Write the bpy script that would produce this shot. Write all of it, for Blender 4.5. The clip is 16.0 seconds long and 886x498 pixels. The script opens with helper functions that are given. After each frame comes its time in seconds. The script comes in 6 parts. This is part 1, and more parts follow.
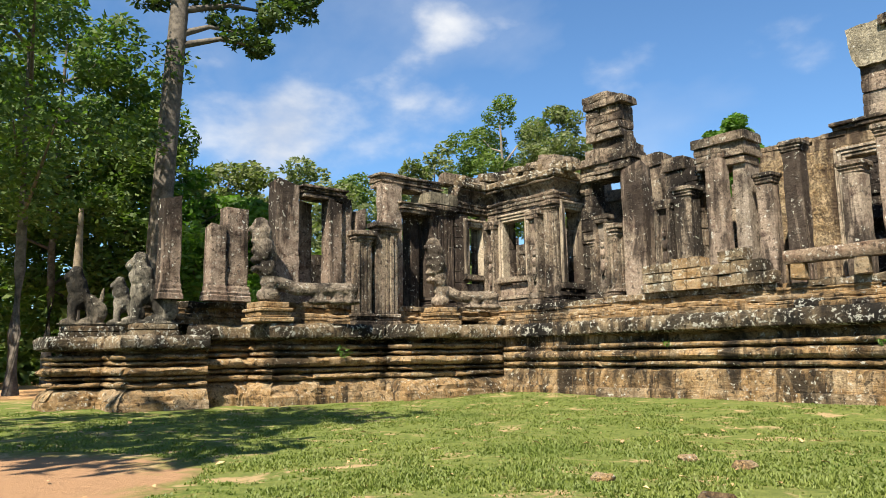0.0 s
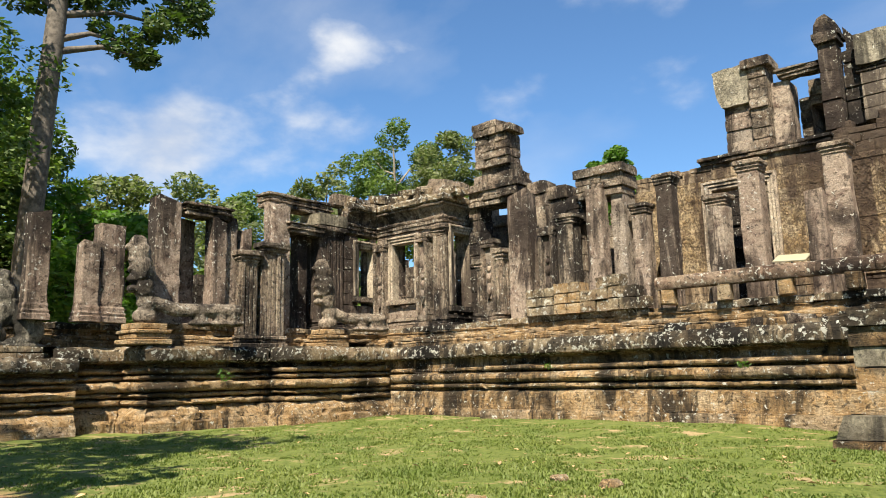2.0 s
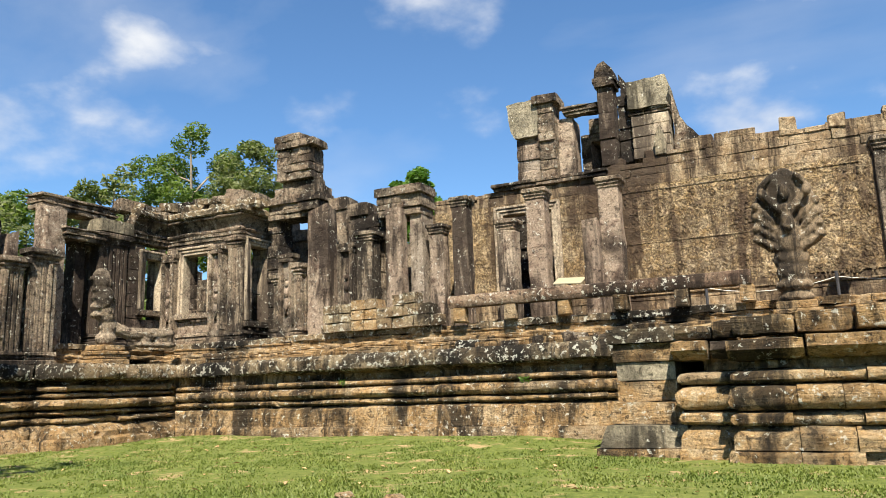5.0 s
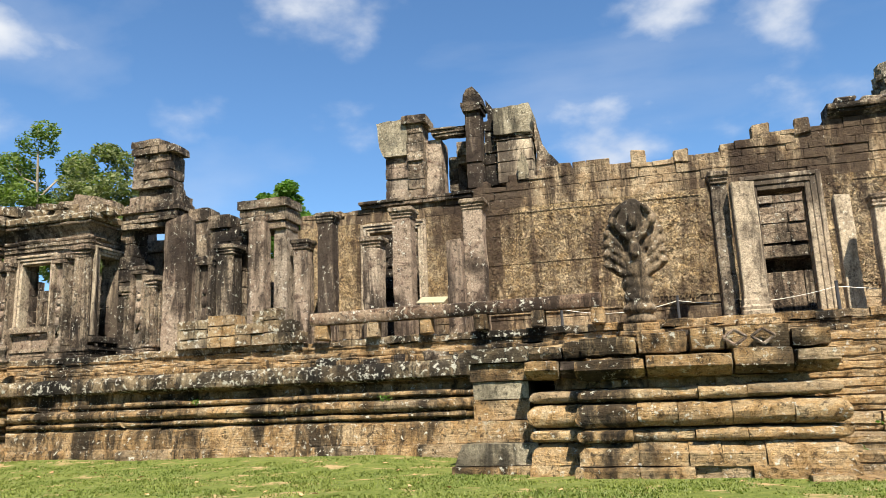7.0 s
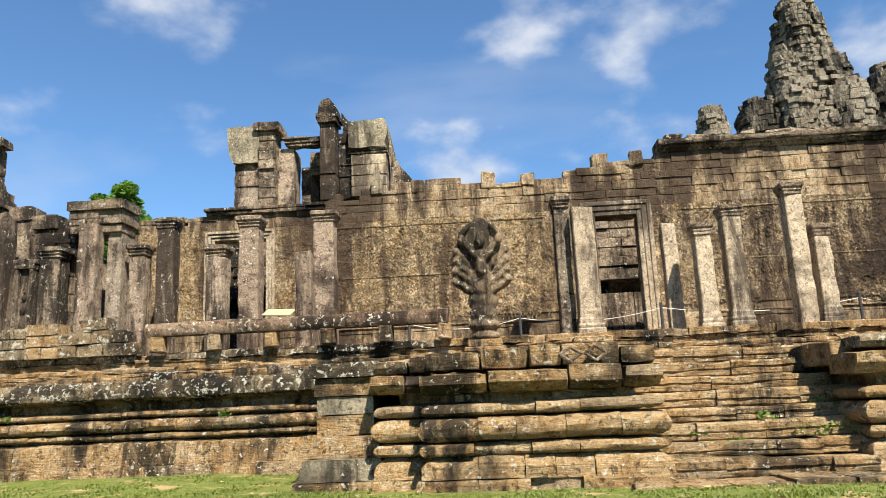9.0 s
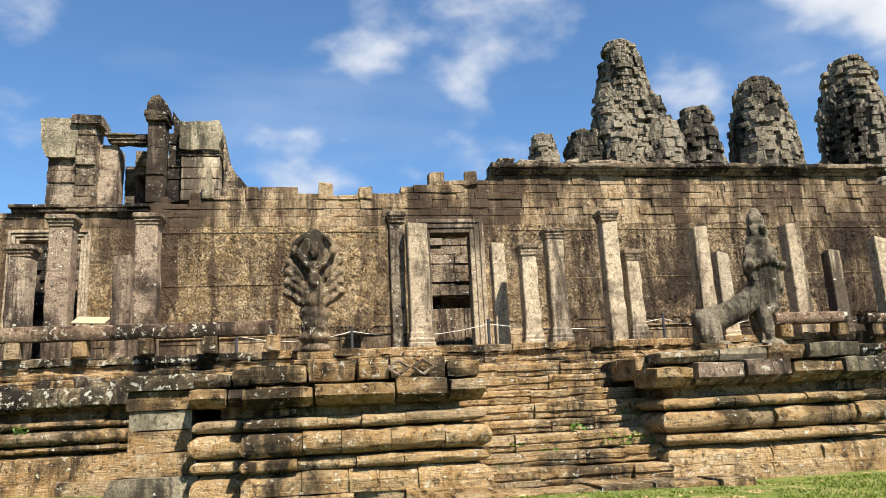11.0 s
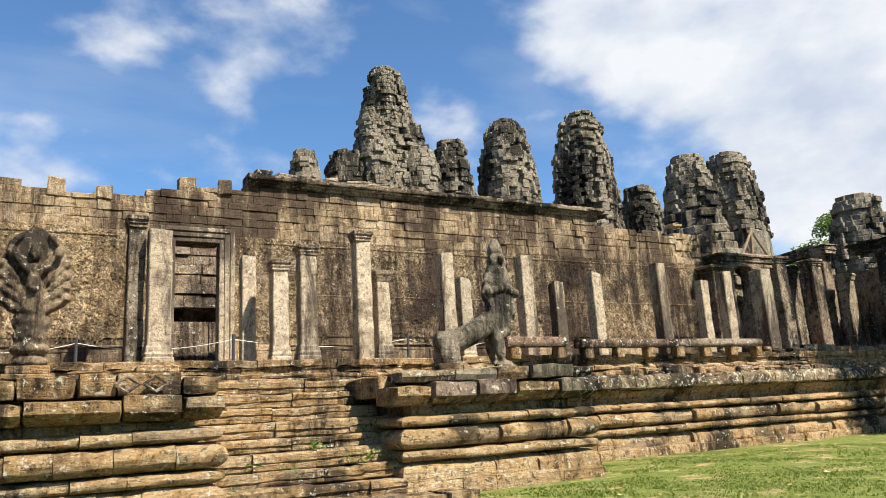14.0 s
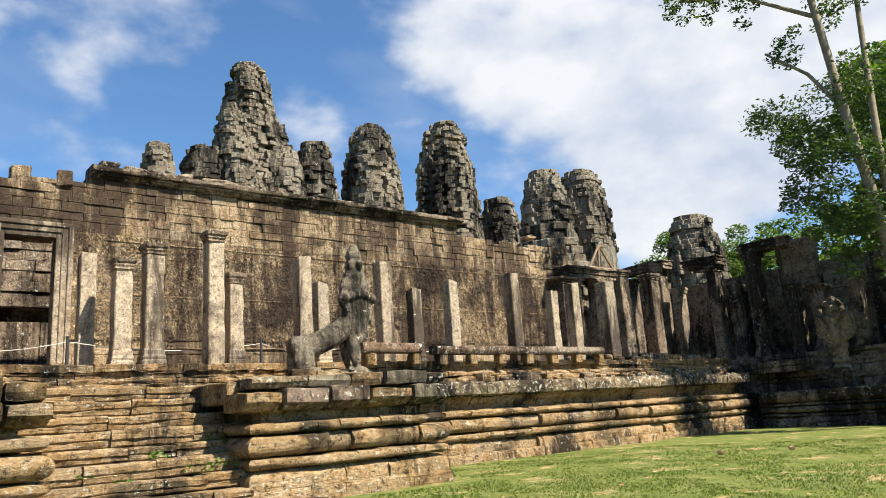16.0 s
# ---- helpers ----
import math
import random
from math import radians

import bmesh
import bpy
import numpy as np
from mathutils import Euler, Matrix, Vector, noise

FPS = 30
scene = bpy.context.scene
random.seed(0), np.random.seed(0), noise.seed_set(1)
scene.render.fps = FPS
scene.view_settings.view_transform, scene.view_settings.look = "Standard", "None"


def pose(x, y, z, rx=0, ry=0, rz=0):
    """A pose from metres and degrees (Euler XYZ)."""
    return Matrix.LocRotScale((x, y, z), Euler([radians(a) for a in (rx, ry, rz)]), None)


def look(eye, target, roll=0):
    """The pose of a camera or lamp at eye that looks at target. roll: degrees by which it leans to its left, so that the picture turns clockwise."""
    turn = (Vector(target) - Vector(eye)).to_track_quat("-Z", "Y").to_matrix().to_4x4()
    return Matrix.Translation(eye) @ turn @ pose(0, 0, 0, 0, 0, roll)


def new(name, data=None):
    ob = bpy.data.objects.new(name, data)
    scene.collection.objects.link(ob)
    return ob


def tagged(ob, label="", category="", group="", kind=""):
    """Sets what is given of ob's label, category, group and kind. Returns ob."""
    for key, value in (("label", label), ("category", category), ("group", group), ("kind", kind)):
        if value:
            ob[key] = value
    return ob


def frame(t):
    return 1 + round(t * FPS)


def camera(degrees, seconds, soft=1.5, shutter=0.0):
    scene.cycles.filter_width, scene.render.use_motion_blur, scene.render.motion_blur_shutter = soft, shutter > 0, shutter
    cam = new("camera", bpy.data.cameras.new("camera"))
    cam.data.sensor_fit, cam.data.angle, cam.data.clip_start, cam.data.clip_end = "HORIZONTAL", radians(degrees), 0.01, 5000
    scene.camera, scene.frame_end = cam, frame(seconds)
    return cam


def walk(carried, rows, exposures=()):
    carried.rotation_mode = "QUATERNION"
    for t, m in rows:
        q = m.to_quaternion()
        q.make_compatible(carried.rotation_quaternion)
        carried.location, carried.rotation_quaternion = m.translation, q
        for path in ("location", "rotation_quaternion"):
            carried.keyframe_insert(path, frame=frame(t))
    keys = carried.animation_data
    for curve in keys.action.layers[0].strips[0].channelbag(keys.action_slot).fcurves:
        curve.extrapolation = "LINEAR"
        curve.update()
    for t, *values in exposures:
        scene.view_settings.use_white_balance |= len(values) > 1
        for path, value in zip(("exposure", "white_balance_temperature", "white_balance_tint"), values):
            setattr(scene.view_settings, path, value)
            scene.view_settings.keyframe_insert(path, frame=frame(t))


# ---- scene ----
cam = camera(61.9, 16.0, 0.6)
PATH = [
    (0, (0.263, 0.077, 1.352), (-1.233, 1.373, 1.64), -0.9),
    (0.5, (0.33, 0.127, 1.359), (-1.132, 1.461, 1.648), -0.9),
    (1, (0.35, 0.095, 1.354), (-1.064, 1.478, 1.655), -1.1),
    (1.5, (0.395, 0.114, 1.357), (-0.959, 1.549, 1.681), -1.1),
    (2, (0.425, 0.132, 1.375), (-0.861, 1.626, 1.715), -1.2),
    (2.5, (0.394, 0.148, 1.376), (-0.823, 1.695, 1.73), -1.3),
    (3, (0.462, 0.16, 1.374), (-0.69, 1.756, 1.729), -1.4),
    (3.5, (0.5, 0.184, 1.35), (-0.579, 1.83, 1.706), -1.4),
    (4, (0.523, 0.203, 1.339), (-0.479, 1.896, 1.701), -1.6),
    (6.5, (0.657, 0.195, 1.444), (0.063, 2.066, 1.828), -2.1),
    (7, (0.719, 0.239, 1.435), (0.207, 2.131, 1.833), -2.2),
    (7.5, (0.72, 0.214, 1.438), (0.297, 2.124, 1.85), -2.2),
    (8, (0.715, 0.234, 1.438), (0.382, 2.161, 1.858), -2.3),
    (8.5, (0.734, 0.279, 1.421), (0.505, 2.221, 1.842), -2.4),
    (9, (0.744, 0.265, 1.441), (0.628, 2.217, 1.86), -2.5),
    (11.5, (0.848, 0.248, 1.425), (1.273, 2.152, 1.867), -2.9),
    (12, (0.856, 0.218, 1.444), (1.387, 2.093, 1.89), -2.9),
    (12.5, (0.885, 0.214, 1.442), (1.522, 2.055, 1.891), -3.0),
    (13, (0.883, 0.218, 1.442), (1.617, 2.024, 1.889), -3.1),
    (13.5, (0.903, 0.233, 1.441), (1.741, 1.995, 1.884), -3.2),
    (14, (0.906, 0.214, 1.438), (1.841, 1.925, 1.882), -3.4),
    (14.5, (0.911, 0.204, 1.45), (1.927, 1.87, 1.889), -3.5),
    (15, (0.94, 0.197, 1.446), (2.03, 1.816, 1.883), -3.6),
    (15.5, (0.953, 0.163, 1.443), (2.12, 1.727, 1.878), -3.7),
    (16, (0.975, 0.137, 1.449), (2.218, 1.642, 1.884), -3.8),
]
walk(cam, [(t, look(eye, target, roll)) for t, eye, target, roll in PATH])

# ---- sky and sun ----
SUN = Vector((0.42, -0.85, 1.16)).normalized()
world = bpy.data.worlds.new("world")
scene.world = world
world.use_nodes = True
wn, wl = world.node_tree.nodes, world.node_tree.links
wn.clear()


sky = wn.new("ShaderNodeTexSky")
sky.sky_type = "NISHITA"
sky.sun_disc = False
sky.sun_elevation = math.asin(SUN.z)
sky.sun_rotation = math.atan2(SUN.x, SUN.y)
sky.air_density, sky.dust_density, sky.ozone_density = 1.0, 0.3, 1.6
geo = wn.new("ShaderNodeTexCoord")
# cumulus banks: azimuth, height, width in degrees, strength
CLOUDS = [
    (-62.1, 16.5, 4.2, 1.15), (-50.4, 19.9, 6.2, 0.62), (-60.2, 19.7, 3.1, 0.50), (-48.7, 25.6, 2.2, 0.60), (-68.7, 20.2, 4.9, 0.50), (-32.0, 16.6, 2.4, 0.60),
    (-1.8, 17.8, 4.2, 0.95), (4.5, 28.0, 3.8, 0.62), (-24.6, 29.7, 4.9, 0.85), (5.9, 20.0, 3.4, 0.6), (13.8, 19.7, 3.8, 0.66), (13.0, 26.3, 2.4, 0.64),
    (16.4, 30.8, 5.3, 0.72), (30.0, 22.3, 3.3, 0.80), (40.5, 28.6, 5.0, 0.9), (48.1, 25.4, 7.5, 1.20), (56.2, 21.7, 7.5, 1.10), (61.7, 16.2, 6.6, 1.10),
    (67.0, 24.3, 8.4, 1.10), (56.8, 13.2, 4.9, 1.00), (85.0, 25.0, 14.0, 0.9), (165.0, 35.0, 18.0, 0.7),
]
total = None
for azimuth, climb, width, strength in CLOUDS:
    dot = wn.new("ShaderNodeVectorMath")
    dot.operation = "DOT_PRODUCT"
    wl.new(geo.outputs["Generated"], dot.inputs[0])
    a, e = radians(azimuth), radians(climb)
    dot.inputs[1].default_value = (math.sin(a) * math.cos(e), math.cos(a) * math.cos(e), math.sin(e))
    far = wn.new("ShaderNodeMath")
    far.operation = "SUBTRACT"
    far.inputs[0].default_value = 1.0
    wl.new(dot.outputs["Value"], far.inputs[1])
    fall = wn.new("ShaderNodeMath")
    fall.operation = "MULTIPLY"
    wl.new(far.outputs[0], fall.inputs[0])
    fall.inputs[1].default_value = -2.0 / radians(width) ** 2
    ex = wn.new("ShaderNodeMath")
    ex.operation = "EXPONENT"
    wl.new(fall.outputs[0], ex.inputs[0])
    sc = wn.new("ShaderNodeMath")
    sc.operation = "MULTIPLY_ADD"
    wl.new(ex.outputs[0], sc.inputs[0])
    sc.inputs[1].default_value = strength
    sc.inputs[2].default_value = 0.0
    if total is not None:
        wl.new(total, sc.inputs[2])
    total = sc.outputs[0]
stretch = wn.new("ShaderNodeMapping")
stretch.inputs["Scale"].default_value = (1.0, 1.0, 1.7)
wl.new(geo.outputs["Generated"], stretch.inputs["Vector"])
puff = wn.new("ShaderNodeTexNoise")
puff.inputs["Scale"].default_value = 7.5
puff.inputs["Detail"].default_value = 6.0
puff.inputs["Roughness"].default_value = 0.5
puff.inputs["Distortion"].default_value = 0.0
wl.new(stretch.outputs[0], puff.inputs["Vector"])
wisp_map = wn.new("ShaderNodeMapping")
wisp_map.inputs["Rotation"].default_value = (0.5, 0.3, 0.6)
wisp_map.inputs["Scale"].default_value = (1.0, 4.5, 5.0)
wl.new(geo.outputs["Generated"], wisp_map.inputs["Vector"])
wisp = wn.new("ShaderNodeTexNoise")
wisp.inputs["Scale"].default_value = 1.3
wisp.inputs["Detail"].default_value = 7.0
wl.new(wisp_map.outputs[0], wisp.inputs["Vector"])
wramp = wn.new("ShaderNodeMapRange")
wramp.inputs["From Min"].default_value, wramp.inputs["From Max"].default_value = 0.52, 0.85
wramp.inputs["To Max"].default_value = 0.4
wl.new(wisp.outputs["Fac"], wramp.inputs["Value"])
both = wn.new("ShaderNodeMath")
both.operation = "MULTIPLY_ADD"
wl.new(puff.outputs["Fac"], both.inputs[0])
both.inputs[1].default_value = 2.4
both.inputs[2].default_value = -1.42
summed = wn.new("ShaderNodeMath")
summed.operation = "ADD"
wl.new(both.outputs[0], summed.inputs[0])
wl.new(total, summed.inputs[1])
cover = wn.new("ShaderNodeMapRange")
cover.interpolation_type = "SMOOTHSTEP"
cover.inputs["From Min"].default_value, cover.inputs["From Max"].default_value = 0.08, 1.05
wl.new(summed.outputs[0], cover.inputs["Value"])
mx = wn.new("ShaderNodeMath")
mx.operation = "MAXIMUM"
wl.new(cover.outputs[0], mx.inputs[0])
wl.new(wramp.outputs[0], mx.inputs[1])
shade = wn.new("ShaderNodeMapRange")
shade.inputs["From Min"].default_value, shade.inputs["From Max"].default_value = 0.35, 0.62
wl.new(puff.outputs["Fac"], shade.inputs["Value"])
cloudcol = wn.new("ShaderNodeMix")
cloudcol.data_type = "RGBA"
cloudcol.inputs["A"].default_value = (4.6, 5.2, 6.3, 1)
cloudcol.inputs["B"].default_value = (7.0, 7.2, 7.5, 1)
wl.new(shade.outputs[0], cloudcol.inputs["Factor"])
mixsky = wn.new("ShaderNodeMix")
mixsky.data_type = "RGBA"
wl.new(mx.outputs[0], mixsky.inputs["Factor"])
deep = wn.new("ShaderNodeMix")
deep.data_type, deep.blend_type = "RGBA", "MULTIPLY"
deep.inputs["Factor"].default_value = 1.0
deep.inputs["B"].default_value = (0.84, 1.15, 1.38, 1)
wl.new(sky.outputs[0], deep.inputs["A"])
wl.new(deep.outputs["Result"], mixsky.inputs["A"])
wl.new(cloudcol.outputs["Result"], mixsky.inputs["B"])
bg = wn.new("ShaderNodeBackground")
bg.inputs["Strength"].default_value = 0.050
wl.new(mixsky.outputs["Result"], bg.inputs["Color"])
wout = wn.new("ShaderNodeOutputWorld")
wl.new(bg.outputs[0], wout.inputs[0])

sun = new("sun", bpy.data.lights.new("sun", "SUN"))
sun.data.energy, sun.data.angle, sun.data.color = 5.0, radians(0.5), (1.0, 0.91, 0.74)
sun.matrix_world = look(SUN * 80, (0, 0, 0))
scene.view_settings.exposure = 1.38


# ---- materials ----
def material(name):
    m = bpy.data.materials.new(name)
    m.use_nodes = True
    nt = m.node_tree
    return m, nt.nodes, nt.links, nt.nodes["Principled BSDF"]


def tex(n, l, kind, vec, scale, detail=6.0, rough=0.6, dist=0.0):
    t = n.new("ShaderNodeTexNoise" if kind == "noise" else "ShaderNodeTexVoronoi")
    t.inputs["Scale"].default_value = scale
    if kind == "noise":
        t.inputs["Detail"].default_value, t.inputs["Roughness"].default_value, t.inputs["Distortion"].default_value = detail, rough, dist
    l.new(vec, t.inputs["Vector"])
    return t


def span(n, l, value, lo, hi, to_lo=0.0, to_hi=1.0):
    r = n.new("ShaderNodeMapRange")
    r.interpolation_type = "SMOOTHSTEP"
    for k, v in (("From Min", lo), ("From Max", hi), ("To Min", to_lo), ("To Max", to_hi)):
        r.inputs[k].default_value = v
    l.new(value, r.inputs["Value"])
    return r.outputs[0]


def mix(n, l, fac, a, b, mode="MIX"):
    x = n.new("ShaderNodeMix")
    x.data_type, x.blend_type = "RGBA", mode
    for sock, v in (("Factor", fac), ("A", a), ("B", b)):
        if isinstance(v, (int, float)):
            x.inputs[sock].default_value = v
        elif isinstance(v, tuple):
            x.inputs[sock].default_value = (*v, 1)
        else:
            l.new(v, x.inputs[sock])
    return x.outputs["Result"]


def scaled(n, l, vec, s):
    m = n.new("ShaderNodeMapping")
    m.inputs["Scale"].default_value = s
    l.new(vec, m.inputs["Vector"])
    return m.outputs[0]


def stone(name, light, ochre, dark, stain=0.5, lichen=0.3, streak=0.5, relief=0.0, bump=0.5, ochre_amount=0.5, carve_scale=7.0, strata_amount=0.0):
    m, n, l, p = material(name)
    pos = n.new("ShaderNodeNewGeometry")
    info = n.new("ShaderNodeObjectInfo")
    add = n.new("ShaderNodeMath")
    add.operation = "ADD"
    l.new(info.outputs["Random"], add.inputs[0])
    l.new(pos.outputs["Random Per Island"], add.inputs[1])
    fr = n.new("ShaderNodeMath")
    fr.operation = "FRACT"
    l.new(add.outputs[0], fr.inputs[0])
    rnd = fr.outputs[0]
    v = pos.outputs["Position"]
    big = tex(n, l, "noise", v, 0.55, 5, 0.6, 0.4).outputs["Fac"]
    mid = tex(n, l, "noise", v, 2.3, 7, 0.68, 0.5).outputs["Fac"]
    fine = tex(n, l, "noise", v, 15, 8, 0.78).outputs["Fac"]
    grit = tex(n, l, "noise", v, 55, 4, 0.8).outputs["Fac"]
    run = tex(n, l, "noise", scaled(n, l, v, (2.3, 2.3, 0.30)), 1.0, 7, 0.7, 0.8).outputs["Fac"]
    strata = tex(n, l, "noise", scaled(n, l, v, (0.9, 0.9, 11.0)), 1.0, 6, 0.7, 1.2).outputs["Fac"]
    c = mix(n, l, span(n, l, mid, 0.62 - 0.3 * ochre_amount, 0.85 - 0.3 * ochre_amount), light, ochre)
    c = mix(n, l, span(n, l, rnd, 0.0, 1.0, 0.0, 0.5), c, tuple(0.62 * a for a in ochre))
    c = mix(n, l, span(n, l, rnd, 0.93, 0.96, 0.0, 0.35), c, (0.42, 0.40, 0.34))
    c = mix(n, l, span(n, l, fine, 0.62, 0.38, 0.0, 0.75), c, tuple(0.33 * a for a in light))
    c = mix(n, l, span(n, l, grit, 0.54, 0.64, 0.0, 0.85), c, tuple(0.2 * a for a in light))
    c = mix(n, l, span(n, l, grit, 0.42, 0.32, 0.0, 0.5), c, tuple(min(1.0, 1.35 * a) for a in light))
    c = mix(n, l, span(n, l, strata, 0.45, 0.72, 0.0, strata_amount), c, tuple(0.5 * a for a in ochre))
    gather = n.new("ShaderNodeMath")
    gather.operation = "MULTIPLY_ADD"
    l.new(tex(n, l, "noise", scaled(n, l, v, (0.35, 0.35, 0.18)), 1.0, 3, 0.5).outputs["Fac"], gather.inputs[0])
    gather.inputs[1].default_value = 1.3
    l.new(run, gather.inputs[2])
    c = mix(n, l, span(n, l, gather.outputs[0], 1.36 - 0.42 * streak, 1.56 - 0.36 * streak, 0.0, 0.9), c, dark)
    c = mix(n, l, span(n, l, big, 0.70 - 0.34 * stain, 0.86 - 0.34 * stain, 0.0, 0.85), c, tuple(0.8 * a for a in dark))
    patch = n.new("ShaderNodeMath")
    patch.operation = "MULTIPLY"
    l.new(span(n, l, mid, 0.50, 0.66), patch.inputs[0])
    l.new(span(n, l, fine, 0.42, 0.58), patch.inputs[1])
    soot = n.new("ShaderNodeMath")
    soot.operation = "MULTIPLY"
    l.new(patch.outputs[0], soot.inputs[0])
    soot.inputs[1].default_value = min(0.95, stain * 1.5)
    c = mix(n, l, soot.outputs[0], c, tuple(0.55 * a for a in dark))
    pits = tex(n, l, "noise", v, 6.0, 9, 0.74, 0.4).outputs["Fac"]
    c = mix(n, l, span(n, l, pits, 0.455, 0.40, 0.0, 0.35 + 0.6 * stain), c, tuple(0.7 * a for a in dark))
    # pale crustose lichen in spots
    spots = tex(n, l, "noise", v, 7.5, 8, 0.72, 0.2).outputs["Fac"]
    spot2 = tex(n, l, "noise", v, 0.9, 4, 0.6).outputs["Fac"]
    lm = n.new("ShaderNodeMath")
    lm.operation = "MULTIPLY"
    l.new(span(n, l, spots, 0.645 - 0.07 * lichen, 0.675 - 0.07 * lichen), lm.inputs[0])
    l.new(span(n, l, spot2, 0.56 - 0.2 * lichen, 0.64 - 0.2 * lichen, 0.0, 0.9), lm.inputs[1])
    c = mix(n, l, lm.outputs[0], c, (0.50, 0.49, 0.43))
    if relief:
        # darken the low parts of the carving pattern, in step with its bump
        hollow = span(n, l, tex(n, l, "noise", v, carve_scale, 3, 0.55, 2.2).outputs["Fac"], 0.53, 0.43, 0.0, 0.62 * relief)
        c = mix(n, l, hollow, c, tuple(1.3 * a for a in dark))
    l.new(c, p.inputs["Base Color"])
    p.inputs["Roughness"].default_value = 0.92
    p.inputs["Specular IOR Level"].default_value = 0.2
    h = n.new("ShaderNodeMath")
    h.operation = "MULTIPLY_ADD"
    l.new(mid, h.inputs[0])
    h.inputs[1].default_value = 1.6
    l.new(fine, h.inputs[2])
    height = h.outputs[0]
    h2 = n.new("ShaderNodeMath")
    h2.operation = "MULTIPLY_ADD"
    l.new(strata, h2.inputs[0])
    h2.inputs[1].default_value = 1.4 * strata_amount
    l.new(height, h2.inputs[2])
    height = h2.outputs[0]
    b = n.new("ShaderNodeBump")
    b.inputs["Strength"].default_value = bump
    b.inputs["Distance"].default_value = 0.085
    l.new(height, b.inputs["Height"])
    if relief:
        cv = tex(n, l, "voronoi", scaled(n, l, v, (1.0, 1.0, 0.7)), carve_scale * 0.8)
        cv.feature = "SMOOTH_F1"
        cw = span(n, l, tex(n, l, "noise", v, carve_scale, 3, 0.55, 2.2).outputs["Fac"], 0.42, 0.56)
        s2 = n.new("ShaderNodeMath")
        s2.operation = "MULTIPLY_ADD"
        l.new(cw, s2.inputs[0])
        s2.inputs[1].default_value = 0.8
        l.new(cv.outputs["Distance"], s2.inputs[2])
        b2 = n.new("ShaderNodeBump")
        b2.inputs["Strength"].default_value = relief
        b2.inputs["Distance"].default_value = 0.13
        l.new(s2.outputs[0], b2.inputs["Height"])
        l.new(b.outputs[0], b2.inputs["Normal"])
        l.new(b2.outputs[0], p.inputs["Normal"])
    else:
        l.new(b.outputs[0], p.inputs["Normal"])
    return m


M_PLINTH = stone("moulded_sandstone", (0.540, 0.405, 0.250), (0.520, 0.300, 0.115), (0.013, 0.011, 0.009), 0.60, 0.85, 0.40, 0.0, 1.0, 0.8, strata_amount=0.6)
M_FLANK = stone("ochre_sandstone", (0.580, 0.445, 0.275), (0.550, 0.320, 0.120), (0.014, 0.012, 0.010), 0.58, 0.8, 0.32, 0.0, 1.0, 0.75, strata_amount=0.6)
M_CAP = stone("blackened_sandstone", (0.400, 0.315, 0.205), (0.360, 0.205, 0.090), (0.011, 0.010, 0.009), 0.78, 1.3, 0.50, 0.0, 1.0, 0.5, strata_amount=0.3)
M_WALL = stone("relief_sandstone", (0.54, 0.425, 0.285), (0.45, 0.28, 0.14), (0.040, 0.026, 0.019), 0.50, 0.35, 0.84, 0.0, 0.9, 0.6)
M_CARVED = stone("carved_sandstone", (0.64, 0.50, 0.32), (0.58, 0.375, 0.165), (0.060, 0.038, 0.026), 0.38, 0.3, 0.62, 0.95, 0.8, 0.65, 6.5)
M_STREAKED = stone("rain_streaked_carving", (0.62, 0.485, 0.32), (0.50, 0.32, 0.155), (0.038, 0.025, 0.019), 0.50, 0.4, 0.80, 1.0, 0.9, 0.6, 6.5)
M_PILLAR = stone("pillar_sandstone", (0.480, 0.385, 0.295), (0.300, 0.180, 0.135), (0.022, 0.015, 0.012), 0.54, 0.6, 0.74, 0.0, 0.8, 0.5)
M_PORCH = stone("cream_sandstone", (0.520, 0.430, 0.320), (0.410, 0.295, 0.205), (0.040, 0.030, 0.024), 0.40, 0.5, 0.60, 0.0, 0.5, 0.4)
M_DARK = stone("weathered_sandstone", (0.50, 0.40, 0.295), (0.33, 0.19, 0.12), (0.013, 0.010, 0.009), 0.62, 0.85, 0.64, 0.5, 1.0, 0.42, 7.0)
M_STATUE = stone("statue_sandstone", (0.410, 0.325, 0.225), (0.340, 0.205, 0.105), (0.016, 0.013, 0.011), 0.42, 0.9, 0.5, 0.0, 1.0, 0.35)
M_RED = stone("reddish_sandstone", (0.430, 0.335, 0.260), (0.240, 0.135, 0.095), (0.014, 0.010, 0.008), 0.56, 0.8, 0.70, 0.0, 0.9, 0.5)
M_RAIL = stone("rail_sandstone", (0.330, 0.240, 0.170), (0.240, 0.130, 0.085), (0.016, 0.011, 0.009), 0.55, 1.0, 0.5, 0.0, 0.9, 0.6)
M_TOWER = stone("tower_sandstone", (0.330, 0.295, 0.235), (0.340, 0.220, 0.115), (0.010, 0.0095, 0.0085), 0.50, 0.6, 0.72, 0.0, 1.0, 0.25)
M_PALE = stone("new_sandstone", (0.370, 0.325, 0.240), (0.340, 0.260, 0.160), (0.030, 0.026, 0.020), 0.50, 0.5, 0.5, 0.0, 0.6, 0.35)


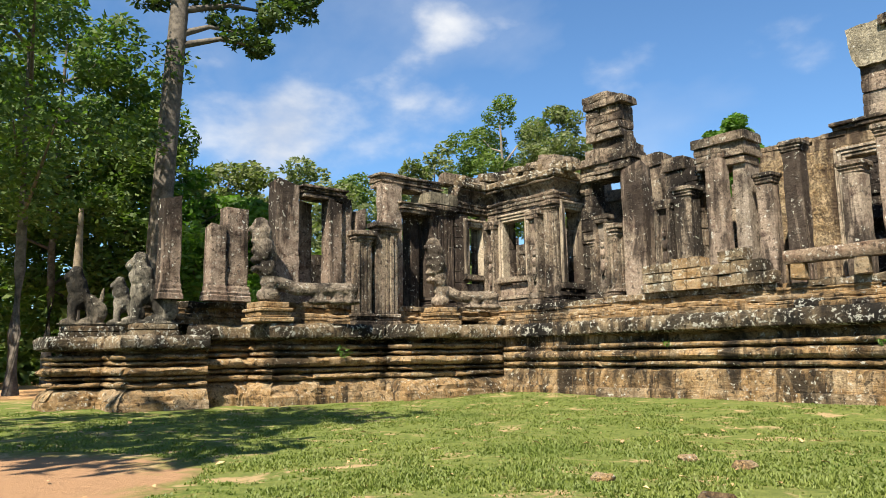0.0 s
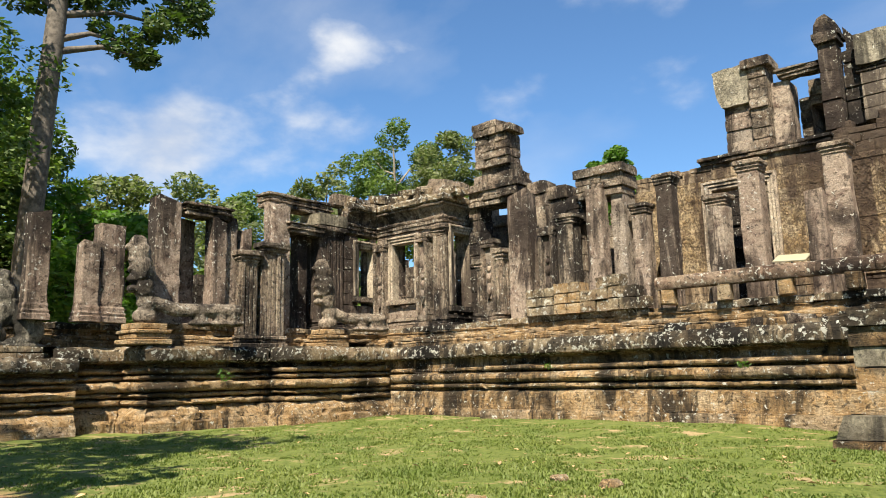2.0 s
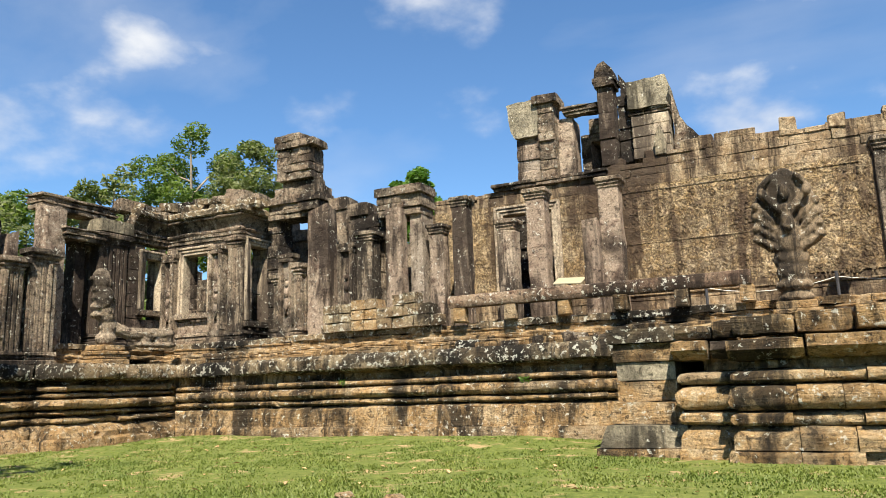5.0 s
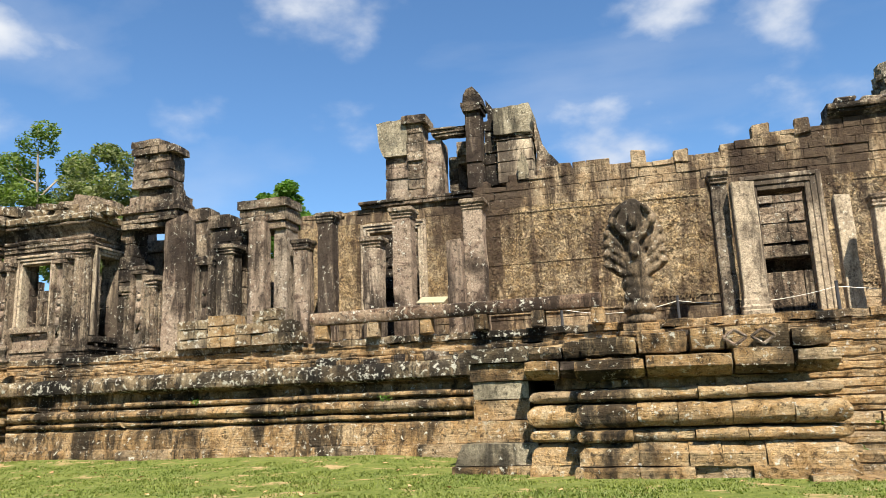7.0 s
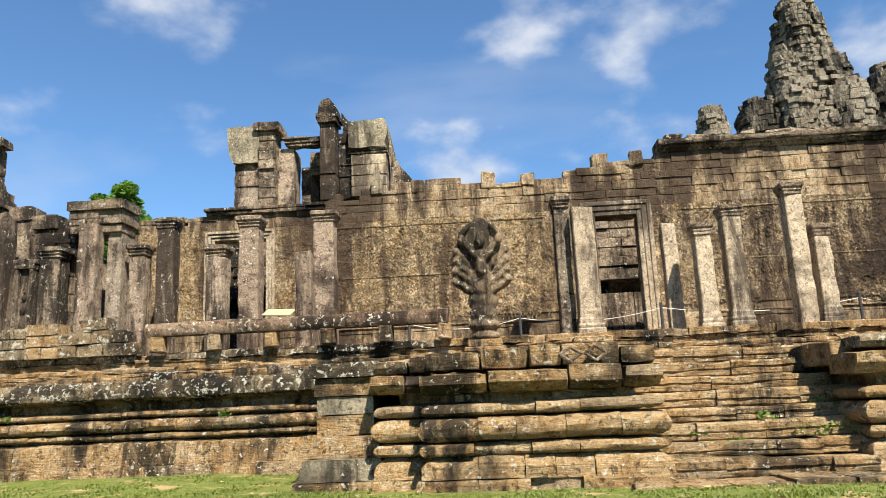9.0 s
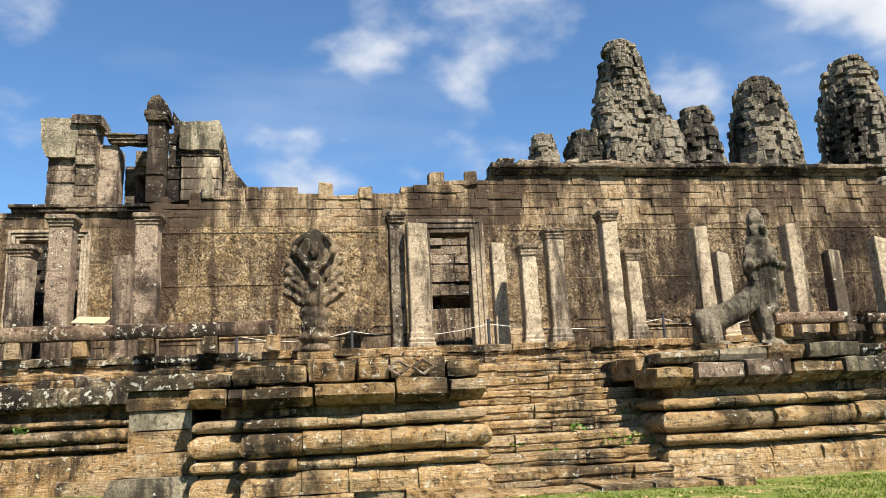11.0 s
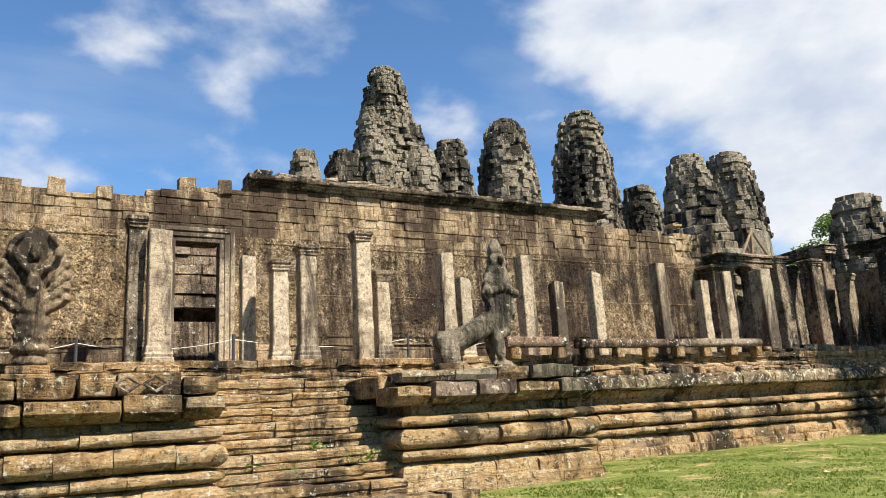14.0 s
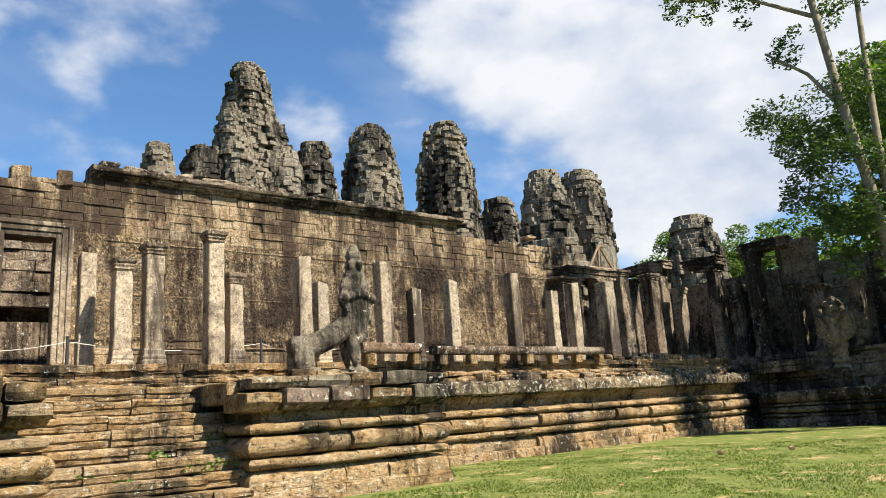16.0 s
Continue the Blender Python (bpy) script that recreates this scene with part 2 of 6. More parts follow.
def plain(name, colour, rough=0.8, var=0.3, scale=9.0, bump=0.2):
    m, n, l, p = material(name)
    pos = n.new("ShaderNodeNewGeometry")
    t = tex(n, l, "noise", pos.outputs["Position"], scale, 6, 0.65).outputs["Fac"]
    c = mix(n, l, span(n, l, t, 0.3, 0.7), tuple(a * (1 - var) for a in colour), tuple(min(1, a * (1 + var)) for a in colour))
    l.new(c, p.inputs["Base Color"])
    p.inputs["Roughness"].default_value = rough
    b = n.new("ShaderNodeBump")
    b.inputs["Strength"].default_value = bump
    b.inputs["Distance"].default_value = 0.03
    l.new(t, b.inputs["Height"])
    l.new(b.outputs[0], p.inputs["Normal"])
    return m


def leaf_material(name, a, b, through_light=0.35):
    m, n, l, p = material(name)
    pos = n.new("ShaderNodeNewGeometry")
    t = tex(n, l, "noise", pos.outputs["Position"], 0.5, 3, 0.6).outputs["Fac"]
    c = mix(n, l, span(n, l, t, 0.3, 0.7), a, b)
    c = mix(n, l, span(n, l, pos.outputs["Random Per Island"], 0.0, 1.0, 0.0, 0.6), c, tuple(0.55 * x for x in a))
    l.new(c, p.inputs["Base Color"])
    p.inputs["Roughness"].default_value = 0.6
    tr = n.new("ShaderNodeBsdfTranslucent")
    tc = mix(n, l, 1.0, c, (1.0, 1.25, 0.45), "MULTIPLY")
    l.new(tc, tr.inputs["Color"])
    ms = n.new("ShaderNodeMixShader")
    ms.inputs[0].default_value = through_light
    l.new(p.outputs[0], ms.inputs[1])
    l.new(tr.outputs[0], ms.inputs[2])
    l.new(ms.outputs[0], n["Material Output"].inputs["Surface"])
    return m


M_LEAF = leaf_material("leaf_green", (0.088, 0.145, 0.027), (0.150, 0.205, 0.040), 0.42)
M_LEAF_DARK = leaf_material("leaf_dark", (0.070, 0.125, 0.025), (0.130, 0.185, 0.038), 0.45)
M_LEAF_DEEP = leaf_material("leaf_deep", (0.048, 0.088, 0.019), (0.090, 0.130, 0.028), 0.35)
M_LEAF_PALE = leaf_material("leaf_pale", (0.150, 0.180, 0.068), (0.215, 0.235, 0.098), 0.45)
M_LEAF_BRIGHT = leaf_material("leaf_bright", (0.077, 0.163, 0.017), (0.112, 0.215, 0.026), 0.45)
M_GRASS_BLADE = leaf_material("grass_blade", (0.120, 0.165, 0.024), (0.205, 0.235, 0.048), 0.35)
M_BARK = plain("bark", (0.095, 0.080, 0.066), 0.95, 0.5, 4.0, 0.9)
M_BARK_PALE = plain("bark_pale", (0.20, 0.165, 0.12), 0.95, 0.35, 3.0, 0.6)
M_METAL = plain("dark_metal", (0.03, 0.03, 0.035), 0.5, 0.2, 20)
M_SIGN = plain("sign_board", (0.30, 0.27, 0.18), 0.6, 0.05, 15, 0.05)
M_ROPE = plain("rope_cord", (0.72, 0.69, 0.62), 0.8, 0.1, 30)
M_TIMBER = plain("timber", (0.20, 0.14, 0.09), 0.85, 0.35, 8)


def ground_material():
    m, n, l, p = material("lawn")
    pos = n.new("ShaderNodeNewGeometry")
    v = pos.outputs["Position"]
    a = tex(n, l, "noise", v, 0.35, 6, 0.6).outputs["Fac"]
    b = tex(n, l, "noise", v, 5.0, 8, 0.75).outputs["Fac"]
    d = tex(n, l, "noise", v, 1.1, 7, 0.7, 0.6).outputs["Fac"]
    c = mix(n, l, span(n, l, b, 0.3, 0.72), (0.055, 0.085, 0.016), (0.165, 0.185, 0.048))
    c = mix(n, l, span(n, l, a, 0.35, 0.7, 0.0, 0.5), c, (0.14, 0.15, 0.045))
    bare = n.new("ShaderNodeMath")
    bare.operation = "MULTIPLY_ADD"
    l.new(d, bare.inputs[0])
    bare.inputs[1].default_value = 1.0
    bare.inputs[2].default_value = 0.0
    c = mix(n, l, span(n, l, bare.outputs[0], 0.53, 0.64, 0.0, 0.85), c, (0.36, 0.25, 0.14))
    # the worn earth path beyond the lawn's corner
    sx = n.new("ShaderNodeSeparateXYZ")
    l.new(v, sx.inputs[0])
    dist = n.new("ShaderNodeVectorMath")
    dist.operation = "DISTANCE"
    l.new(v, dist.inputs[0])
    dist.inputs[1].default_value = (-10.0, 1.2, 0.0)
    wob = n.new("ShaderNodeMath")
    wob.operation = "MULTIPLY_ADD"
    l.new(d, wob.inputs[0])
    wob.inputs[1].default_value = 4.0
    l.new(dist.outputs["Value"], wob.inputs[2])
    c = mix(n, l, span(n, l, wob.outputs[0], 5.2, 4.2, 0.0, 0.95), c, (0.30, 0.175, 0.10))
    dist2 = n.new("ShaderNodeVectorMath")
    dist2.operation = "DISTANCE"
    l.new(v, dist2.inputs[0])
    dist2.inputs[1].default_value = (-48.0, 10.0, 0.0)
    c = mix(n, l, span(n, l, dist2.outputs["Value"], 20, 15, 0.0, 0.9), c, (0.42, 0.24, 0.12))
    l.new(c, p.inputs["Base Color"])
    p.inputs["Roughness"].default_value = 0.95
    p.inputs["Specular IOR Level"].default_value = 0.1
    bp = n.new("ShaderNodeBump")
    bp.inputs["Strength"].default_value = 0.9
    bp.inputs["Distance"].default_value = 0.06
    l.new(b, bp.inputs["Height"])
    l.new(bp.outputs[0], p.inputs["Normal"])
    return m


M_GROUND = ground_material()


# ---- building helpers ----
rng = random.Random(7)


def mesh_object(name, verts, faces, mat, parent=None, label="", centre=True, smooth=False):
    v = np.asarray(verts, dtype=float)
    c = (v.min(0) + v.max(0)) / 2 if centre else np.zeros(3)
    if centre:
        c = np.array((c[0], c[1], v[:, 2].min()))
    me = bpy.data.meshes.new(name)
    me.from_pydata((v - c).tolist(), [], faces)
    me.materials.append(mat)
    if smooth:
        me.shade_smooth()
        if smooth == "edges":
            me.set_sharp_from_angle(angle=radians(33))
    ob = new(name, me)
    off = Vector(parent.matrix_world.translation) if parent else Vector((0, 0, 0))
    if parent:
        ob.parent = parent
        p = parent.parent
        off = parent.location.copy()
        while p:
            off = off + p.location
            p = p.parent
    ob.location = Vector(c) - off
    if label:
        ob["label"] = label
    return ob


def placed(name, at, label, category, group="", kind=""):
    ob = tagged(new(name), label, category, group, kind)
    ob.location = at
    return ob


class Pile:
    """Collects pieces of masonry for one thing: the first `limit` become parts, the rest one joined part."""

    def __init__(self, parent, mat, name="stone", limit=300):
        self.parent, self.mat, self.name, self.limit, self.count = parent, mat, name, limit, 0
        self.bulk = {}

    def add(self, verts, faces, mat=None, single=True):
        if single and self.count < self.limit:
            self.count += 1
            return mesh_object(self.name, verts, faces, mat or self.mat, self.parent, smooth="edges" if len(verts) > 24 else False)
        bulk_v, bulk_f = self.bulk.setdefault(mat or self.mat, ([], []))
        o = len(bulk_v)
        bulk_v.extend(map(tuple, verts))
        bulk_f.extend([tuple(i + o for i in f) for f in faces])

    def done(self):
        for mat, (v, f) in self.bulk.items():
            ob = mesh_object("stonework", v, f, mat, self.parent, smooth="edges")
            ob["kind"] = "stuff"


BOX_FACES = None


def chamfer_box(lo, hi, b=0.02, jit=0.0):
    """A box with chamfered edges; its corners wander by jit."""
    global BOX_FACES
    c = [(sx, sy, sz) for sx in (0, 1) for sy in (0, 1) for sz in (0, 1)]
    if BOX_FACES is None:
        idx = {k: i for i, k in enumerate(c)}
        vid = lambda k, a: idx[k] * 3 + a
        fs = []
        for a in range(3):
            o1, o2 = [i for i in range(3) if i != a]
            for s in (0, 1):
                quad = []
                for p, q in ((0, 0), (1, 0), (1, 1), (0, 1)):
                    k = [0, 0, 0]
                    k[a], k[o1], k[o2] = s, p, q
                    quad.append(vid(tuple(k), a))
                flip = (s == 1) == (a == 1)
                fs.append(tuple(quad[::-1]) if flip else tuple(quad))
        for a in range(3):
            o1, o2 = [i for i in range(3) if i != a]
            for p in (0, 1):
                for q in (0, 1):
                    k0, k1 = [0, 0, 0], [0, 0, 0]
                    k0[o1], k0[o2], k1[o1], k1[o2], k1[a] = p, q, p, q, 1
                    fs.append((vid(tuple(k0), o1), vid(tuple(k1), o1), vid(tuple(k1), o2), vid(tuple(k0), o2)))
        for k in c:
            fs.append((vid(k, 0), vid(k, 1), vid(k, 2)))
        BOX_FACES = fs
    ext = (lo, hi)
    vs = []
    for k in c:
        corner = [ext[k[i]][i] + (rng.uniform(-jit, jit) if jit else 0) for i in range(3)]
        for a in range(3):
            vs.append(tuple(corner[i] if i == a else corner[i] + (b if k[i] == 0 else -b) for i in range(3)))
    return vs, BOX_FACES


def rough_box(lo, hi, r=0.05, amp=0.03, step=0.17):
    """A weathered block: rounded edges, faces worn by noise."""
    seed = rng.uniform(0, 90)
    size = [hi[i] - lo[i] for i in range(3)]
    r = min(r, 0.3 * min(size))
    cuts = [max(2, min(9, int(round(size[i] / step)))) for i in range(3)]
    index, vs, fs = {}, [], []

    def vertex(k):
        if k not in index:
            p = Vector([lo[i] + size[i] * k[i] / cuts[i] for i in range(3)])
            inner = Vector([min(max(p[i], lo[i] + r), hi[i] - r) for i in range(3)])
            n = (p - inner).normalized()
            q = (p.x * 2.3 + seed, p.y * 2.3, p.z * 2.3)
            w = amp * (noise.noise(q) + 0.7 * noise.noise((q[0] * 3.1, q[1] * 3.1, q[2] * 3.1)))
            index[k] = len(vs)
            vs.append(tuple(inner + n * (r + w)))
        return index[k]

    for a in range(3):
        b, c = (a + 1) % 3, (a + 2) % 3
        for side in (0, cuts[a]):
            for i in range(cuts[b]):
                for j in range(cuts[c]):
                    quad = []
                    for u, v in ((0, 0), (1, 0), (1, 1), (0, 1)):
                        k = [0, 0, 0]
                        k[a], k[b], k[c] = side, i + u, j + v
                        quad.append(vertex(tuple(k)))
                    fs.append(tuple(quad) if side else tuple(quad[::-1]))
    return vs, fs


def turned(verts, about, rz=0.0, rx=0.0, ry=0.0):
    m = Euler((radians(rx), radians(ry), radians(rz))).to_matrix()
    a = Vector(about)
    return [tuple(m @ (Vector(v) - a) + a) for v in verts]


def sweep(prof, start, direction, normal, s0, s1, m0=0.0, m1=0.0, back=0.45, wear=0.012, step=0.22):
    """A moulded stone: the outline prof, of (outset, height), drawn along a face from s0 to s1. m0, m1: mitre at the ends."""
    n = len(prof)
    ring = list(prof) + [(-back, prof[-1][1]), (-back, prof[0][1])]
    parts = max(1, min(8, int(round((s1 - s0) / step))))
    vs = []
    seed = rng.uniform(0, 90)
    for i in range(parts + 1):
        k = i / parts
        for j, (o, z) in enumerate(ring):
            a, b = s0 - m0 * o, s1 + m1 * o
            s = a + (b - a) * k
            w = 0.0
            if j < n:
                w = wear * (noise.noise((seed + s * 1.6, z * 3.0, seed)) * 0.7 + 1.5 * noise.noise((seed + s * 8.0, z * 11.0, seed)) - 0.3)
            p = (start[0] + direction[0] * s + normal[0] * (o + w), start[1] + direction[1] * s + normal[1] * (o + w), z + (w * 0.5 if j < n else 0))
            vs.append(p)
    r = len(ring)
    fs = []
    for i in range(parts):
        for j in range(r):
            a, b = i * r + j, i * r + (j + 1) % r
            fs.append((a, a + r, b + r, b))
    fs.append(tuple(range(r)))
    fs.append(tuple(range(parts * r, (parts + 1) * r))[::-1])
    # outward when direction is to the right of a viewer who looks against the normal
    if direction[0] * normal[1] - direction[1] * normal[0] > 0:
        fs = [f[::-1] for f in fs]
    return vs, fs


def torus_face(o, r, z0, z1, k=5):
    """A rolled moulding of outset o and swell r."""
    return [(o + r * max(0.0, math.sin(math.pi * (0.05 + 0.9 * i / k))) ** 0.62, z0 + (z1 - z0) * (0.5 - 0.5 * math.cos(math.pi * i / k))) for i in range(k + 1)]


LOW = [  # courses of the lower plinth, from the ground up
    [(0.48, -0.25), (0.48, 0.28), (0.44, 0.37)],
    [(0.38, 0.37), (0.37, 0.74), (0.33, 0.88), (0.22, 0.95)],
    [(0.06, 0.95), (0.06, 1.00)] + torus_face(0.16, 0.22, 0.99, 1.14, 5) + [(0.05, 1.16)],
    torus_face(0.04, 0.40, 1.17, 1.48, 7),
    [(0.02, 1.49), (0.04, 1.53)] + torus_face(0.14, 0.22, 1.52, 1.67, 5) + [(0.0, 1.69)],
    [(-0.06, 1.69), (-0.06, 1.86), (0.14, 1.95)],
    [(0.40, 1.95), (0.50, 2.00), (0.53, 2.10), (0.52, 2.28), (0.42, 2.41)],
]
RIBBED = [  # courses of the wing's plinth: many close ribs over a splayed foot
    [(0.52, -0.25), (0.52, 0.24), (0.47, 0.32)],
    [(0.44, 0.32), (0.42, 0.46), (0.32, 0.60), (0.18, 0.70)],
    [(0.02, 0.70), (0.02, 0.73)] + torus_face(0.12, 0.22, 0.73, 0.89, 5) + [(0.0, 0.91)],
    [(-0.06, 0.91), (-0.06, 0.96)] + torus_face(0.06, 0.22, 0.96, 1.08, 5) + [(-0.04, 1.10)],
    torus_face(0.0, 0.42, 1.11, 1.40, 7),
    [(-0.06, 1.40), (-0.06, 1.45)] + torus_face(0.06, 0.22, 1.45, 1.57, 5) + [(-0.04, 1.59)],
    [(-0.06, 1.59), (-0.04, 1.63)] + torus_face(0.10, 0.24, 1.63, 1.78, 5) + [(0.0, 1.80)],
    [(-0.06, 1.80), (-0.06, 1.88), (0.14, 1.95)],
    [(0.40, 1.95), (0.50, 2.00), (0.53, 2.10), (0.52, 2.28), (0.42, 2.41)],
]
FLANK = [  # courses of the stair flanks and the eastern terrace
    [(0.50, -0.25), (0.50, 0.12), (0.46, 0.18)],
    [(0.42, 0.18), (0.41, 0.38), (0.36, 0.46), (0.22, 0.56)],
    [(0.08, 0.56), (0.10, 0.58)] + torus_face(0.16, 0.26, 0.58, 0.80, 6) + [(0.05, 0.82)],
    torus_face(0.03, 0.44, 0.83, 1.25, 8),
    [(0.02, 1.27), (0.04, 1.29)] + torus_face(0.14, 0.26, 1.29, 1.50, 6) + [(0.0, 1.52)],
    [(-0.04, 1.52), (-0.04, 1.68), (0.18, 1.93)],
]
HIGH = [
    [(0.42, 2.42), (0.42, 2.54)] + torus_face(0.34, 0.07, 2.54, 2.64, 3),
    torus_face(0.20, 0.10, 2.64, 2.78, 4) + [(0.14, 2.80)],
    [(0.10, 2.80), (0.10, 2.90)] + torus_face(0.08, 0.06, 2.90, 2.97, 3),
    [(0.16, 2.97), (0.18, 3.12), (0.15, 3.15)],
]


def plinth(pile, path, courses, close=(0, 0), stones=(0.6, 1.3), lost=0.0, wear=0.02, single=True, cap=None):
    """Moulded masonry along a path of corners; the outside lies to the right-hand side of the way taken."""
    pts = [Vector((x, y, 0)) for x, y in path]
    dirs = [(b - a).normalized() for a, b in zip(pts, pts[1:])]
    for i, (a, b) in enumerate(zip(pts, pts[1:])):
        d = dirs[i]
        nrm = Vector((d.y, -d.x, 0))
        turn = lambda p, q: p.x * q.y - p.y * q.x
        m0 = close[0] if i == 0 else round(turn(dirs[i - 1], d))
        m1 = close[1] if i == len(dirs) - 1 else round(turn(d, dirs[i + 1]))
        length = (b - a).length
        for prof in courses:
            s = 0.0
            while s < length - 1e-6:
                e = s + rng.uniform(*stones)
                if length - e < 0.35:
                    e = length
                first, last = s == 0.0, e >= length
                if lost and rng.random() < lost and not first and not last:
                    s = e
                    continue
                shift = rng.uniform(-0.035, 0.03)
                lift = rng.uniform(-0.012, 0.010)
                chip = 0.72 if rng.random() < 0.09 and not first and not last else 1.0
                pr = [(o * chip + shift, z + lift) for o, z in prof]
                g = 0.006
                vs, fs = sweep(pr, a, d, nrm, s + (0 if first else g), e - (0 if last else g), m0 if first else 0, m1 if last else 0, 0.5, wear)
                pile.add(vs, fs, M_CAP if cap and prof[0][1] >= cap else None, single=single)
                s = e


def slab(name, lo, hi, mat, label="", kind="structure", category="floor"):
    vs, fs = chamfer_box(lo, hi, 0.02)
    return tagged(mesh_object(name, vs, fs, mat), label, category, "", kind)


def tube(points, radii, k=9):
    vs, fs = [], []
    for i, (p, r) in enumerate(zip(points, radii)):
        a = Vector(points[min(i + 1, len(points) - 1)]) - Vector(points[max(i - 1, 0)])
        q = a.to_track_quat("Z", "Y")
        for j in range(k):
            th = 2 * math.pi * j / k
            rr = r * (1 + 0.12 * noise.noise((p[0] + math.cos(th) * 2, p[1] + math.sin(th) * 2, p[2] * 0.7)))
            vs.append(tuple(Vector(p) + q @ Vector((rr * math.cos(th), rr * math.sin(th), 0))))
    for i in range(len(points) - 1):
        for j in range(k):
            a, b = i * k + j, i * k + (j + 1) % k
            fs.append((a, b, b + k, a + k))
    return vs, fs

# ---- ground ----
def ground_height(x, y):
    near = max(0.0, 1.0 - max(abs(x) - 26, abs(y - 8) - 14, 0) / 20)
    rise = lambda a, lo, hi: min(1.0, max(0.0, (a - lo) / (hi - lo)))
    bank = 0.14 * rise(y, 14.5, 18.0) * rise(-x, 3.8, 6.0) * rise(x, -18.6, -17.0) - 0.10 * rise(x, 2.0, 9.0)
    return bank * (y < 24) + near * (0.05 * noise.noise((x * 0.25, y * 0.25, 3.0)) + 0.03 * noise.noise((x * 0.9, y * 0.9, 7.0)))


def build_ground():
    xs = np.unique(np.concatenate([np.linspace(-40, 45, 120), [-2500, -900, -300, -120, -70, 70, 120, 300, 900, 2500]]))
    ys = np.unique(np.concatenate([np.linspace(-12, 30, 70), [-2500, -900, -300, -100, -40, 60, 120, 300, 900, 2500]]))
    vs = [(x, y, ground_height(x, y)) for y in ys for x in xs]
    w = len(xs)
    fs = [(j * w + i, j * w + i + 1, (j + 1) * w + i + 1, (j + 1) * w + i) for j in range(len(ys) - 1) for i in range(w - 1)]
    ob = mesh_object("ground", vs, fs, M_GROUND, centre=False, smooth=True)
    tagged(ob, "short green lawn with bare reddish earth patches", "ground", "", "structure")


build_ground()

# ---- plinths ----
WING = [(-23.9, 5.7), (-22.8, 5.7), (-22.8, 7.0), (-20.8, 7.0), (-20.8, 9.0), (-21.3, 9.0), (-21.3, 10.8), (-19.7, 10.8), (-19.7, 14.9), (-18.4, 14.9), (-18.4, 19.0)]
wing_plinth = placed("plinth_west", (-20, 12, 0), "moulded sandstone terrace base, blackened and lichen-spotted", "plinth", "", "structure")
pile = Pile(wing_plinth, M_PLINTH)
SOUTH_END = [[(o, z * 0.86) for o, z in prof] for prof in RIBBED]
plinth(pile, WING[:5], SOUTH_END, (0, 0), (0.5, 1.15), 0.0, 0.05, cap=1.6)
plinth(pile, WING[5:], RIBBED, (1, -1), (0.5, 1.15), 0.0, 0.05, cap=1.9)
pile.done()
west_plinth = placed("plinth_north", (-8, 18.6, 0), "long moulded sandstone terrace base, ochre under black cornice", "plinth", "", "structure")
pile = Pile(west_plinth, M_PLINTH)
plinth(pile, [(-18.4, 19.0), (-13.3, 19.0), (-13.3, 18.65), (-1.1, 18.65)], LOW, (-1, -1), (0.8, 1.7), 0.0, 0.03, cap=1.9)
pile.done()
left_block = placed("stair_flank", (1.2, 15, 0), "moulded sandstone stair flank of large eroded blocks", "plinth", "stair flanks")
pile = Pile(left_block, M_FLANK)
plinth(pile, [(-1.1, 18.65), (-1.1, 14.72), (-0.2, 14.72), (-0.2, 14.2), (3.35, 14.2), (3.35, 18.65)], FLANK, (-1, -1), (0.5, 1.15), 0.0, 0.03)


def loose_row(pile, x0, x1, y, z0, z1, depth, sizes, pale=(), under=0.06):
    """A row of separate, shifted blocks along x."""
    x, i = x0, 0
    while x < x1 - 0.15:
        e = min(x1, x + rng.uniform(*sizes))
        o = rng.uniform(-0.09, 0.09)
        top = z1 + rng.uniform(-0.07, 0.05)
        vs, fs = rough_box((x + 0.01, y + o, z0), (e - 0.015, y + depth, top), 0.05, 0.035)
        vs = [(a, b_ + (under if c < z0 + 0.1 and b_ < y + 0.3 else 0.0), c) for a, b_, c in vs]
        pile.add(turned(vs, ((x + e) / 2, y + 0.4, z0), rng.uniform(-3.0, 3.0), rng.uniform(-1, 1), rng.uniform(-1.2, 1.2)), fs, M_PALE if i in pale else rng.choice((None, None, M_CAP, M_RED, M_PLINTH)))
        x, i = e, i + 1


loose_row(pile, -1.6, -0.45, 14.25, 1.72, 2.08, 1.2, (0.5, 0.7), (), 0.2)
loose_row(pile, -1.55, -0.45, 14.3, 2.09, 2.40, 1.2, (0.5, 0.7))
loose_row(pile, -0.6, 3.75, 13.72, 1.66, 2.08, 1.2, (0.7, 1.5), (), 0.26)
loose_row(pile, -0.5, 3.70, 13.8, 2.09, 2.45, 1.1, (0.6, 1.4))
loose_row(pile, -1.5, -0.5, 15.9, 1.95, 2.40, 1.2, (0.5, 0.9))
for cx in (2.15, 2.6):
    for k in range(4):
        a, b = math.pi / 2 * k, math.pi / 2 * (k + 1)
        vs, fs = tube([(cx + 0.19 * math.cos(a), 13.77, 2.28 + 0.13 * math.sin(a)), (cx + 0.19 * math.cos(b), 13.77, 2.28 + 0.13 * math.sin(b))], [0.03, 0.03], 6)
        pile.add(vs, fs, M_RED)
for y in (15.2, 16.2, 17.2, 18.2):
    vs, fs = chamfer_box((-1.55, y, 1.95), (-0.7, y + 0.98, 2.41), 0.03, 0.03)
    pile.add(vs, fs)
    vs, fs = chamfer_box((2.9, y - 0.6, 1.95), (3.8, y + 0.38, 2.41), 0.03, 0.03)
    pile.add(vs, fs)
pile.done()
right_block = placed("stair_flank", (10, 15.5, 0), "moulded sandstone stair flank with pale repaired slabs on top", "plinth", "stair flanks")
pile = Pile(right_block, M_FLANK)
